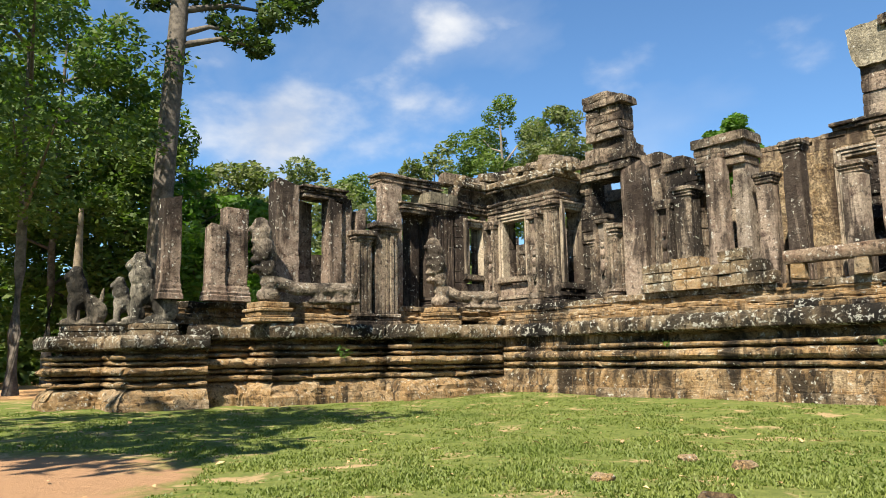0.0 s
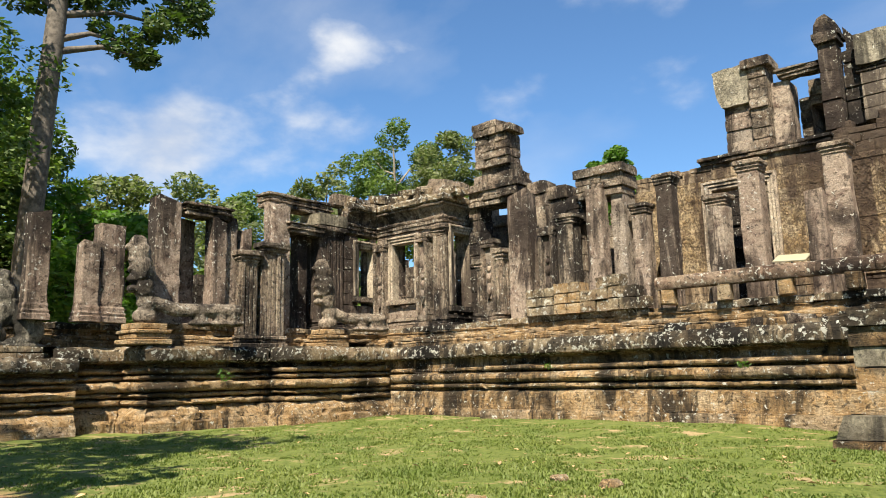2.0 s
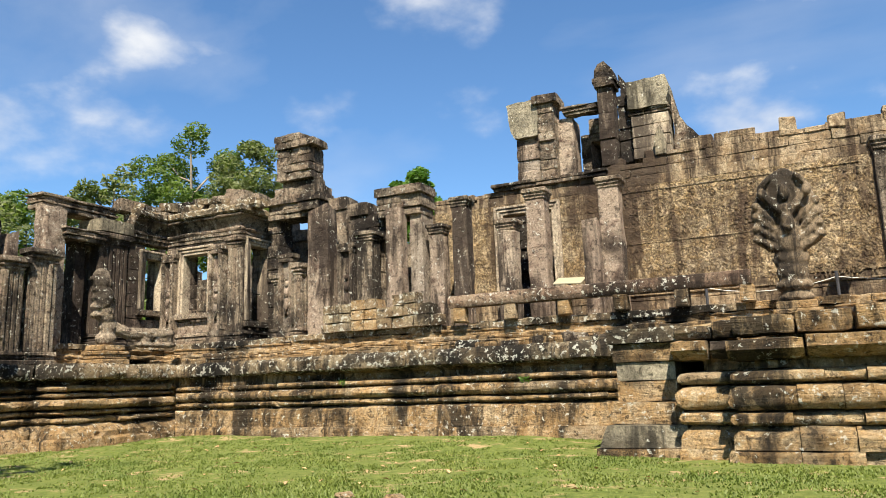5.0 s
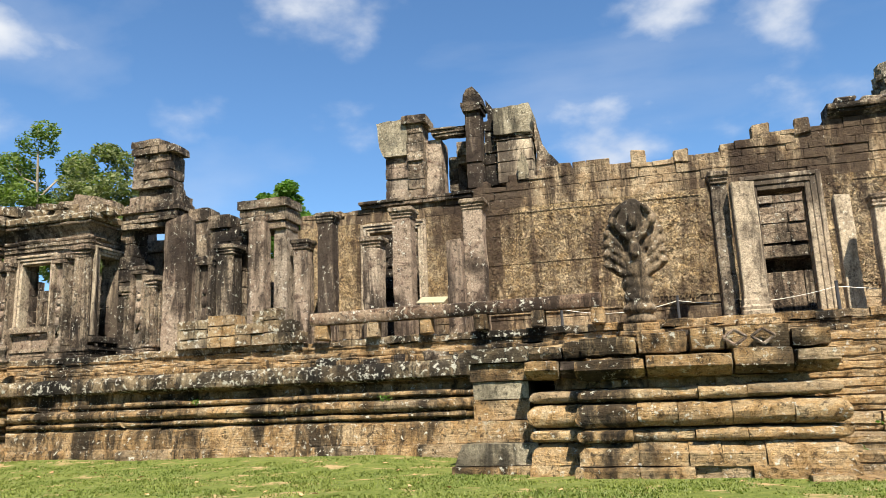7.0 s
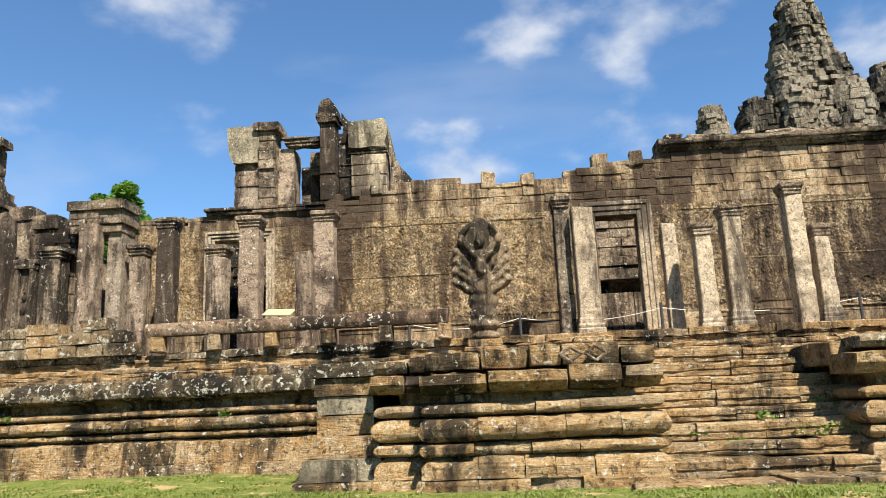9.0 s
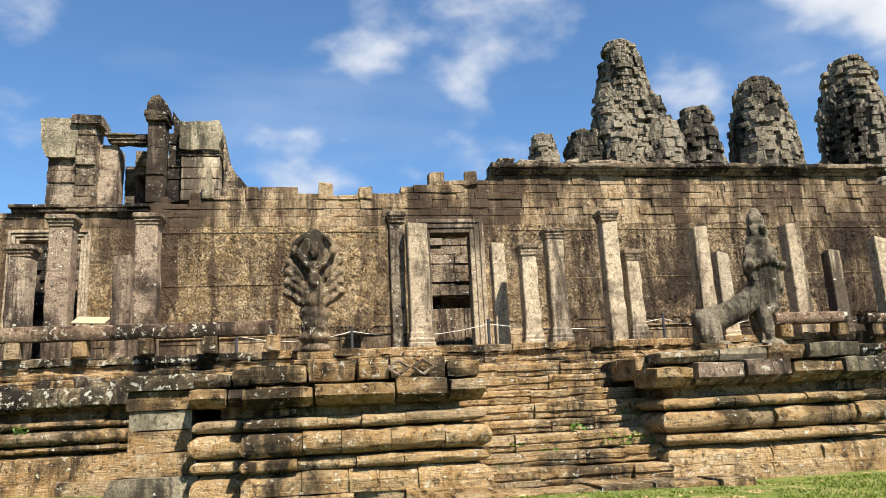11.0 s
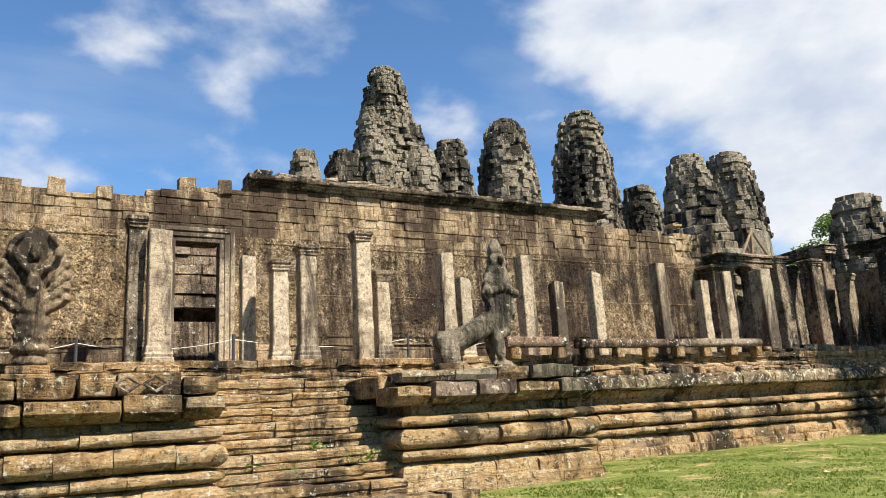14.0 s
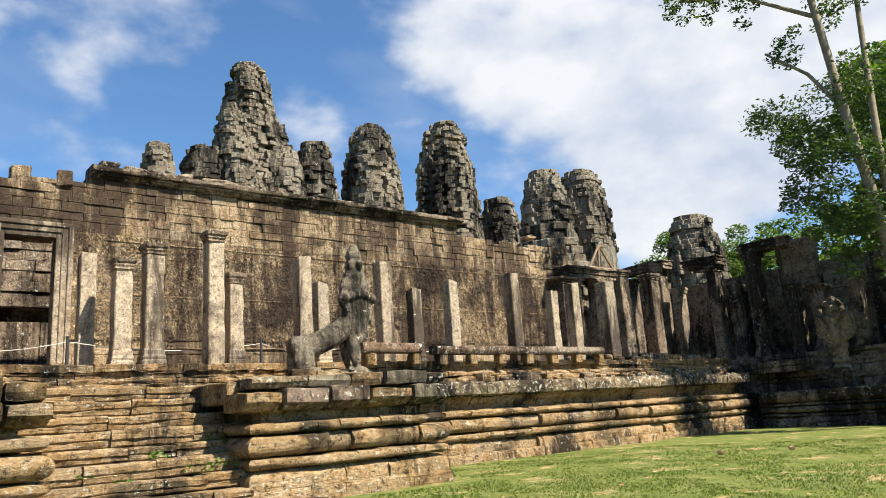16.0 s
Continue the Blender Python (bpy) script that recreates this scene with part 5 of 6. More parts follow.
# ---- balustrades ----
def balustrade(x0, x1, y, z0, z1, n, label):
    t = placed("balustrade", ((x0 + x1) / 2, y, z0), label, "balustrade", "naga balustrades")
    step = (x1 - x0) / n
    for i in range(n):
        a, b = x0 + i * step + 0.01, x0 + (i + 1) * step - 0.01
        mid = (z0 + z1) / 2 + 0.05
        pr = [(0.16, mid)] + [(0.17 + 0.06 * math.sin(math.pi * j / 6), mid + (z1 - mid) * j / 6) for j in range(7)] + [(0.02, z1 + 0.03)]
        vs, fs = sweep(pr, (0, y, 0), (1, 0, 0), (0, -1, 0), a, b, 0, 0, 0.24, 0.025, 0.5)
        mesh_object("rail", vs, fs, M_RAIL, t, smooth="edges")
    m = max(2, int((x1 - x0) / 1.15))
    for i in range(m):
        x = x0 + 0.15 + (x1 - x0 - 0.45) * i / (m - 1)
        vs, fs = chamfer_box((x, y - 0.15, z0), (x + 0.34, y + 0.18, (z0 + z1) / 2 + 0.06), 0.03, 0.02)
        mesh_object("baluster", vs, fs, M_PLINTH, t)
    return t


balustrade(-8.2, -0.3, 19.05, 3.13, 3.88, 3, "long rounded naga-body rail on stone blocks, lichen-spotted")
balustrade(13.0, 15.2, 18.9, 3.0, 3.66, 1, "broken end of a rounded rail on stone blocks, white with lichen")
balustrade(15.9, 24.3, 19.05, 3.0, 3.6, 2, "rounded naga-body rail on low stone posts")


# ---- statues ----
EROSION = bpy.data.textures.new("erosion", "CLOUDS")
EROSION.noise_scale, EROSION.noise_depth = 0.13, 3


def statue(name, lumps, at, turn, label, scale=1.0, voxel=0.038, mat=None):
    bm = bmesh.new()
    for c, r, rot in lumps:
        m = Matrix.Translation(c) @ Euler([radians(a) for a in rot]).to_matrix().to_4x4() @ Matrix.Diagonal((*r, 1))
        bmesh.ops.create_icosphere(bm, subdivisions=2, radius=1.0, matrix=m)
    me = bpy.data.meshes.new(name)
    bm.to_mesh(me)
    bm.free()
    me.materials.append(mat or M_STATUE)
    ob = new(name, me)
    ob.matrix_world = pose(*at, 0, 0, turn) @ Matrix.Scale(scale, 4)
    rm = ob.modifiers.new("remesh", "REMESH")
    rm.mode, rm.voxel_size, rm.use_smooth_shade = "VOXEL", voxel / scale, True
    dm = ob.modifiers.new("erosion", "DISPLACE")
    dm.texture, dm.strength, dm.mid_level = EROSION, 0.05, 0.5
    return tagged(ob, label, "statue", "terrace statues")


def lion():
    # seated upright, facing +x: deep chest and mane, thick forelegs, round haunches
    o = (0, 0, 0)
    l = [((0.16, 0, 0.88), (0.32, 0.31, 0.46), (0, -10, 0)), ((0.22, 0, 1.22), (0.31, 0.33, 0.36), o), ((0.28, 0, 1.50), (0.26, 0.28, 0.26), o), ((0.46, 0, 1.46), (0.16, 0.19, 0.13), o), ((0.26, 0, 1.70), (0.18, 0.19, 0.13), o),
         ((-0.16, 0, 0.68), (0.40, 0.28, 0.28), (0, -35, 0)), ((-0.5, 0, 0.86), (0.07, 0.07, 0.34), (0, -8, 0)), ((0.0, 0, 0.03), (0.78, 0.42, 0.09), o)]
    for s in (-1, 1):
        l += [((0.32, s * 0.19, 0.42), (0.14, 0.13, 0.44), o), ((0.44, s * 0.19, 0.10), (0.22, 0.14, 0.11), o), ((-0.36, s * 0.17, 0.42), (0.32, 0.20, 0.38), (0, 14, 0)), ((-0.16, s * 0.24, 0.13), (0.30, 0.13, 0.12), o), ((0.18, s * 0.22, 1.66), (0.07, 0.06, 0.09), o)]
    return l


def naga_fan():
    # many-headed cobra hood seen from -y, on a narrow neck
    o = (0, 0, 0)
    l = [((0, 0, 0.62), (0.40, 0.36, 0.16), o), ((0, 0, 0.90), (0.42, 0.38, 0.18), o), ((0, 0, 1.20), (0.36, 0.32, 0.28), o), ((0, 0.02, 1.52), (0.40, 0.30, 0.32), o),
         ((0, 0.14, 2.22), (0.80, 0.20, 0.60), o), ((0, 0.14, 2.62), (0.80, 0.19, 0.70), o), ((0, 0.14, 3.00), (0.64, 0.19, 0.68), o), ((0, 0.12, 3.30), (0.34, 0.19, 0.42), o),
         ((0, -0.10, 1.95), (0.30, 0.24, 0.46), o), ((0, -0.20, 2.28), (0.17, 0.20, 0.30), o), ((0, -0.34, 2.20), (0.10, 0.13, 0.10), o), ((0, -0.12, 3.08), (0.12, 0.12, 0.22), o), ((0, -0.16, 2.66), (0.13, 0.14, 0.16), o)]
    for s in (-1, 1):
        l.append(((s * 0.22, -0.12, 2.76), (0.10, 0.15, 0.40), (0, s * 38, 0)))
        l.append(((s * 0.46, -0.14, 3.06), (0.12, 0.15, 0.15), (0, s * 20, 0)))
        l.append(((s * 0.38, -0.06, 3.36), (0.07, 0.10, 0.24), (0, s * -38, 0)))
        for k in range(4):
            l.append(((s * (0.40 + 0.02 * k), -0.10, 1.84 + 0.25 * k), (0.085, 0.15, 0.30), (0, s * (52 - 5 * k), 0)))
            l.append(((s * (0.66 - 0.015 * k), -0.10, 2.02 + 0.26 * k), (0.11, 0.15, 0.12), (0, s * 40, 0)))
    return l


def naga_rear():
    # a crouching body with a rearing hood over its shoulders; the body trails to -x
    o = (0, 0, 0)
    l = [((0.0, 0, 0.05), (0.75, 0.42, 0.09), o), ((-1.35, 0, 0.05), (0.5, 0.38, 0.08), o)]
    for k in range(13):
        q = k / 12
        l.append(((-1.55 + 1.55 * q, 0, 0.72 + 0.12 * q + 0.55 * q * q), (0.24, 0.30, 0.33 - 0.03 * q), (0, -20, 0)))
    for s in (-1, 1):
        l += [((-1.45, s * 0.2, 0.42), (0.30, 0.15, 0.42), o), ((-1.25, s * 0.2, 0.12), (0.34, 0.13, 0.12), o),
              ((0.05, s * 0.2, 0.66), (0.17, 0.15, 0.50), (0, -8, 0)), ((0.22, s * 0.2, 0.12), (0.26, 0.14, 0.12), o), ((0.30, s * 0.18, 0.98), (0.24, 0.12, 0.12), (0, -30, 0))]
    t = (0, 0, -82)
    for z, w, h in ((1.35, 0.38, 0.40), (1.70, 0.50, 0.42), (2.05, 0.60, 0.42), (2.38, 0.52, 0.38), (2.66, 0.36, 0.30)):
        l.append(((0.26, 0, z), (0.24, w, h), t))
    l += [((0.28, 0, 2.95), (0.24, 0.30, 0.34), t), ((0.26, 0, 3.25), (0.20, 0.24, 0.30), t), ((0.26, 0, 3.48), (0.12, 0.14, 0.16), t), ((0.30, -0.24, 3.02), (0.10, 0.10, 0.12), o)]
    c, s_ = math.cos(radians(-82)), math.sin(radians(-82))
    for k in (-3, -2, -1, 0, 1, 2, 3):
        u, d, z = k * 0.16, 0.2 - 0.02 * abs(k), 1.85 - 0.05 * abs(k)
        l.append(((0.26 + d * c - 0.8 * u * s_, d * s_ + 0.8 * u * c, z), (0.10, 0.07, 0.36), t))
        l.append(((0.26 + (d + 0.07) * c - u * s_, (d + 0.07) * s_ + u * c, z + 0.36), (0.10, 0.085, 0.13), t))
    return l


def naga_tail(length=2.2):
    # an old rearing hood, seen from its side, and a long level body behind it
    o = (0, 0, 0)
    l = [((0.0, 0, 0.22), (0.34, 0.30, 0.26), o), ((-0.04, 0, 0.62), (0.28, 0.27, 0.38), (0, 14, 0)), ((0.06, 0, 1.05), (0.28, 0.36, 0.46), (0, 8, 0)), ((0.16, 0, 1.5), (0.30, 0.44, 0.52), (0, 4, 0)), ((0.20, 0, 1.95), (0.30, 0.36, 0.38), o), ((0.24, 0, 2.24), (0.25, 0.24, 0.22), o), ((0.46, 0, 2.10), (0.15, 0.15, 0.12), o), ((-0.08, 0, 1.45), (0.14, 0.24, 0.44), (0, 8, 0))]
    for k in range(5):
        l.append(((0.36, 0, 0.95 + 0.26 * k), (0.15, 0.30, 0.10), (0, -25, 0)))
    for k in range(30):
        l.append(((-0.15 - length * k / 29, 0, 0.62 - 0.20 * min(1, k / 8)), (0.20, 0.20, 0.20), o))
    for k in (0.55, 0.80, 0.95):
        l.append(((-0.2 - length * k, 0, 0.06), (0.34, 0.24, 0.10), o))
        l.append(((-0.2 - length * k, 0, 0.22), (0.22, 0.17, 0.18), o))
    return l


for x, y, z, hw in ((0.6, 18.75, 2.42, 0.46), (-19.75, 10.5, 2.42, 0.5), (-19.1, 16.7, 2.42, 0.45), (3.25, 19.1, 2.42, 0.5)):
    pd = placed("statue_pedestal", (x, y, z), "square moulded sandstone block base", "pedestal", "statue bases")
    for k, (f, z0, z1) in enumerate(((1.15, 0, 0.16), (1.0, 0.16, 0.3), (1.1, 0.3, 0.42), (0.92, 0.42, 0.6))):
        vs, fs = chamfer_box((x - hw * f, y - hw * f, z + z0), (x + hw * f, y + hw * f, z + z1 - 0.004), 0.025, 0.012)
        mesh_object("tier", vs, fs, M_PLINTH, pd)
statue("naga_statue", naga_fan(), (0.6, 18.75, 2.50), 0, "many-headed naga statue with spread hood, grey weathered sandstone", 1.0)
statue("naga_statue", naga_rear(), (11.75, 17.5, 2.62), 0, "rearing naga statue with crouching body on the stair flank", 1.02, mat=M_TOWER)
for x, w in ((10.35, 1.0), (11.95, 1.5)):
    block_stack("statue_plinth", x - w / 2, x + w / 2, 17.0, 18.0, 2.41, 2.66, "flat moulded slab beneath a statue", "pedestal", 0.12, group="statue plinths", mat=M_PLINTH)
statue("naga_statue", naga_tail(2.3), (-19.75, 10.5, 3.0), -108, "rearing naga statue with orange lichen and a trailing body", 1.05, mat=M_DARK)
statue("naga_statue", naga_tail(1.9), (-19.1, 16.7, 3.0), -108, "eroded naga statue with a broken hood and stump body", 1.0, mat=M_DARK)
for x, y, w in ((-23.1, 6.3, 0.55), (-22.75, 7.4, 0.5), (-21.35, 7.6, 0.62)):
    block_stack("statue_plinth", x - w, x + w, y - w, y + w, 2.05, 2.4, "low moulded slab beneath a guardian lion", "pedestal", 0.175, group="statue plinths", mat=M_CAP)
statue("lion_statue", lion(), (-23.1, 6.3, 2.42), -100, "seated guardian lion, dark weathered sandstone", 0.95, mat=M_TOWER)
statue("lion_statue", lion(), (-22.75, 7.4, 2.42), -105, "seated guardian lion with a broken head", 0.8, mat=M_TOWER)
statue("lion_statue", lion(), (-21.35, 7.6, 2.38), -105, "seated guardian lion, dark weathered sandstone", 1.15, mat=M_TOWER)


# ---- face towers ----
def tower(name, x, y, z0, prof, label, ribs=1.0, course=0.46, low=9.0):
    """prof: (radius, height). Courses of jittered blocks on a ribbed, cross-shaped plan; a plain core below `low`."""
    t = placed(name, (x, y, z0), label, "tower", "temple towers")
    zs = [p[1] for p in prof]
    rs = [p[0] for p in prof]
    low = min(low, zs[-1] * 0.5)
    seed = rng.uniform(0, 50)
    k = 12
    vs, fs = tube([(x, y, z0), (x, y, z0 + low * 0.5), (x, y, z0 + low + 0.3)], [rs[0] * 0.95] * 3, k)
    mesh_object("base", vs, fs + [tuple(range(2 * k, 3 * k))], M_TOWER, t)
    split = zs[-1] * 0.87
    bulk = {"stonework": ([], []), "crown": ([], [])}
    z = low
    while z < zs[-1]:
        V, F = bulk["stonework" if z < split else "crown"]
        r = float(np.interp(z, zs, rs))
        n = max(7, int(2 * math.pi * r / 0.72))
        off = rng.random()
        tier = (z / zs[-1] * 9) % 1.0
        for i in range(n):
            a = 2 * math.pi * (i + off) / n
            side = abs((a + seed) % (math.pi / 2) - math.pi / 4)
            plan = 0.90 + (0.10 if side < 0.2 else 0.03 if side < 0.42 else -0.04)
            groove = -0.07 if math.sin(16 * a + seed) > 0.55 else 0.03
            rr = r * (plan + ribs * groove + 0.07 * noise.noise((math.cos(a) * 3 + seed, math.sin(a) * 3, z * 0.35))) + rng.uniform(-0.05, 0.05) + (0.12 if tier < 0.14 else 0)
            if rng.random() < 0.04:
                rr -= 0.2
            w = 2 * math.pi * rr / n
            vs, fs = chamfer_box((rr - max(1.0, rr * 0.45), -w * 0.54, z), (rr, w * 0.54, z + course * rng.uniform(0.93, 1.0)), 0.04, 0.035)
            ca, sa = math.cos(a), math.sin(a)
            o = len(V)
            V.extend((x + px * ca - py * sa, y + px * sa + py * ca, z0 + pz) for px, py, pz in vs)
            F.extend(tuple(q + o for q in f) for f in fs)
        z += course
    for nm, (V, F) in bulk.items():
        if V:
            ob = mesh_object(nm, V, F, M_TOWER, t)
            if nm == "stonework":
                ob["kind"] = "stuff"
    return t


def bud(h, r, top=0.45):
    return [(r * 0.95, 0), (r, h * 0.15), (r * 0.86, h * 0.2), (r * 0.98, h * 0.26), (r * 0.95, h * 0.55), (r * 0.88, h * 0.75), (r * 0.72, h * 0.88), (r * 0.62, h * 0.90), (r * 0.66, h * 0.94), (r * top, h)]


slab("temple_core", (8, 44, 0), (84, 80, 8.0), M_TOWER, "grey upper temple terrace", "structure", "terrace")
tower("face_tower", 29.2, 62, 8, [(4.9, 0), (4.8, 13.5), (4.4, 16.0), (3.6, 17.4), (3.4, 19.6), (2.9, 21.2), (2.6, 22.4), (2.2, 24.6), (1.75, 26.2), (1.1, 27.3)], "great ruined central tower of grey stacked stone", 2.2, 0.40)
tower("tower_rib", 26.9, 60.2, 8, [(1.4, 0), (1.4, 19.0), (1.1, 21.0), (0.7, 21.8)], "broken vertical rib standing against the central tower", 1.6, 0.40)
tower("tower_rib", 28.2, 60.0, 8, [(1.2, 0), (1.2, 23.6), (0.9, 25.4), (0.6, 26.2)], "broken vertical rib standing against the central tower", 1.6, 0.40)
tower("tower_rib", 31.0, 60.0, 8, [(1.4, 0), (1.4, 18.2), (1.1, 20.0), (0.7, 20.8)], "broken vertical rib standing against the central tower", 1.6, 0.40)
tower("face_tower", 24.2, 60, 8, [(2.3, 0), (2.2, 14.5), (1.8, 16.4), (1.2, 17.2)], "ruined shoulder of the central tower, grey stacked stone", 1.5)
tower("face_tower", 26.4, 58.6, 8, [(1.9, 0), (1.9, 15.4), (1.5, 17.2), (0.9, 18.2)], "ruined shoulder of the central tower, grey stacked stone", 1.5)
tower("face_tower", 30.8, 58.6, 8, [(2.1, 0), (2.1, 15.0), (1.7, 17.0), (1.0, 17.8)], "ruined shoulder of the central tower, grey stacked stone", 1.5)
tower("face_tower", 20.2, 60, 8, bud(16.7, 1.95), "small ruined tower with a lotus crown")
tower("face_tower", 34.7, 59.5, 8, bud(19.3, 2.6), "small ruined tower with a lotus crown", 1.5)
tower("face_tower", 41.6, 60, 8, bud(22.5, 3.35), "tall face tower with lotus crown, grey sandstone")
tower("face_tower", 51.6, 60, 8, bud(24.7, 3.7), "tall ribbed face tower, grey and ochre sandstone", 2.2)
tower("face_tower", 59.2, 60, 8, bud(17.4, 2.9), "small ruined tower with a lotus crown")
tower("face_tower", 54.0, 48, 8, bud(16.1, 3.0), "broad twin face tower, dark sandstone")
tower("face_tower", 59.6, 48, 8, bud(16.9, 3.3), "broad twin face tower, dark sandstone")

# ---- eastern wing, in its own shade ----
for y, top, w in ((26.0, 8.3, 0.9), (24.0, 8.7, 0.8), (22.9, 7.3, 0.6), (20.7, 8.1, 0.7), (19.6, 6.9, 0.6), (18.5, 8.3, 0.8), (16.7, 6.5, 0.6), (15.5, 6.2, 0.8), (13.9, 6.1, 0.6), (12.2, 7.5, 0.8), (10.4, 7.8, 0.8)):
    pillar(36.2, y, 3.1, top, 0.7, w * 0.8, capital=True, base=True, mat=M_DARK, label="dark shaded pillar of the eastern wing", group="east pillars")
pu = placed("plinth_east_upper", (33.2, 14, 2.4), "dark upper tier of the eastern wing", "plinth", "", "structure")
pile = Pile(pu, M_DARK)
plinth(pile, [(35.5, 19.35), (35.5, 4.0)], HIGH, (0, 0), (0.8, 1.6))
pile.done()
for y0, y1, z in ((23.4, 26.6, 8.5), (20.2, 22.2, 8.1), (16.6, 19.0, 8.3), (10.0, 12.6, 7.8)):
    beam(35.8, 36.7, y0, y1, z, z + 0.5, "dark broken lintel over the eastern pillars", "east lintels")
block_stack("platform", 33.9, 35.6, 15.6, 18.6, 2.3, 2.8, "low dark platform of stacked slabs", "platform", 0.25, ragged=0.2)
for y0, y1, x0, top in ((24.6, 29.5, 37.4, 8.0), (21.2, 24.4, 37.6, 7.2), (16.0, 17.8, 37.2, 8.8), (13.2, 15.8, 37.6, 7.4), (8.0, 13.0, 37.6, 8.2)):
    block_stack("ruined_wall", x0, x0 + 0.8, y0, y1, 3.1, top, "dark ruined wall stub of the eastern wing", "wall", 0.42, ragged=0.35, group="east wall stubs")
block_stack("niche", 36.9, 37.5, 19.2, 22.6, 3.1, 6.6, "dark niche wall with worn pediment", "wall", 0.4, ragged=0.3)
block_stack("gate_wall", 27.6, 33.4, 24.2, 25.0, 3.1, 8.4, "dark ruined gate wall at the gallery's end", "wall", 0.42, ragged=0.4)
for x, w in ((26.75, 1.3), (29.05, 0.95), (30.7, 0.7), (33.2, 0.7)):
    pillar(x, 22.6, 3.12, 7.2 if x < 30 else 7.8, w, 0.7, capital=True, base=True, mat=M_DARK, label="dark shaded pillar before the end gate", group="east pillars")
beam(26.6, 30.0, 22.2, 23.0, 7.2, 7.75, "dark lintel over the end gate", "east lintels")
block_stack("statue_plinth", 34.1, 35.2, 13.9, 14.9, 1.46, 2.3, "dark moulded base beneath a naga statue", "pedestal", 0.2, group="statue plinths")
statue("naga_statue", naga_fan(), (34.6, 14.4, 1.7), -90, "dark shaded naga statue on the eastern wing", 1.0)
prop = placed("timber_prop", (29.2, 22.4, 7.75), "triangular timber prop on the ruined gate", "prop")
for a, b in (((28.3, 22.4, 7.75), (29.15, 22.4, 8.95)), ((30.1, 22.4, 7.75), (29.15, 22.4, 8.95)), ((29.0, 22.4, 7.75), (29.15, 22.4, 8.95)), ((28.2, 22.4, 7.8), (30.2, 22.4, 7.8))):
    vs, fs = tube([a, b], [0.06, 0.06], 6)
    mesh_object("strut", vs, fs, M_TIMBER, prop)
slab("floor_east_upper", (35.7, 3.0, 2.3), (50.0, 40.0, 3.12), M_DARK, "dark sandstone floor", "structure", "floor")
block_stack("wall_east", 38.0, 38.9, 4.0, 30.0, 3.1, 7.6, "dark ruined wall of the eastern wing", "wall", 0.45, ragged=0.3)
tower("face_tower", 59.8, 36, 0, bud(17.2, 3.1), "low dark ruined tower in shade")
tower("gate_tower", 30.2, 26.5, 3, [(2.4, 0), (2.4, 5), (1.9, 6.2), (1.5, 7.5)], "dark ruined gate at the wall's end")


# ---- trees ----
def leaf_cloud(clumps, per, size, seed):
    """Leaves as bent quads, scattered through the outer part of each clump (centre, radius)."""
    g = np.random.default_rng(seed)
    V, F = [], []
    for c, r in clumps:
        n = max(8, int(per * r ** 1.6))
        d = g.normal(size=(n, 3))
        d /= np.linalg.norm(d, axis=1)[:, None]
        rad = r * g.uniform(0.35, 1.0, n) ** 0.6
        p = np.array(c) + d * rad[:, None] * np.array((1, 1, 0.72))
        u = g.normal(size=(n, 3))
        u[:, 2] *= 0.5
        u /= np.linalg.norm(u, axis=1)[:, None]
        w = np.cross(u, g.normal(size=(n, 3)))
        w /= np.linalg.norm(w, axis=1)[:, None] + 1e-6
        s = size * g.uniform(0.6, 1.4, n)[:, None]
        quad = np.stack([p - u * s, p - w * s * 0.42, p + u * s, p + w * s * 0.42], 1)
        V.append(quad.reshape(-1, 3))
    V = np.concatenate(V)
    F = np.arange(len(V)).reshape(-1, 4)
    return V, F


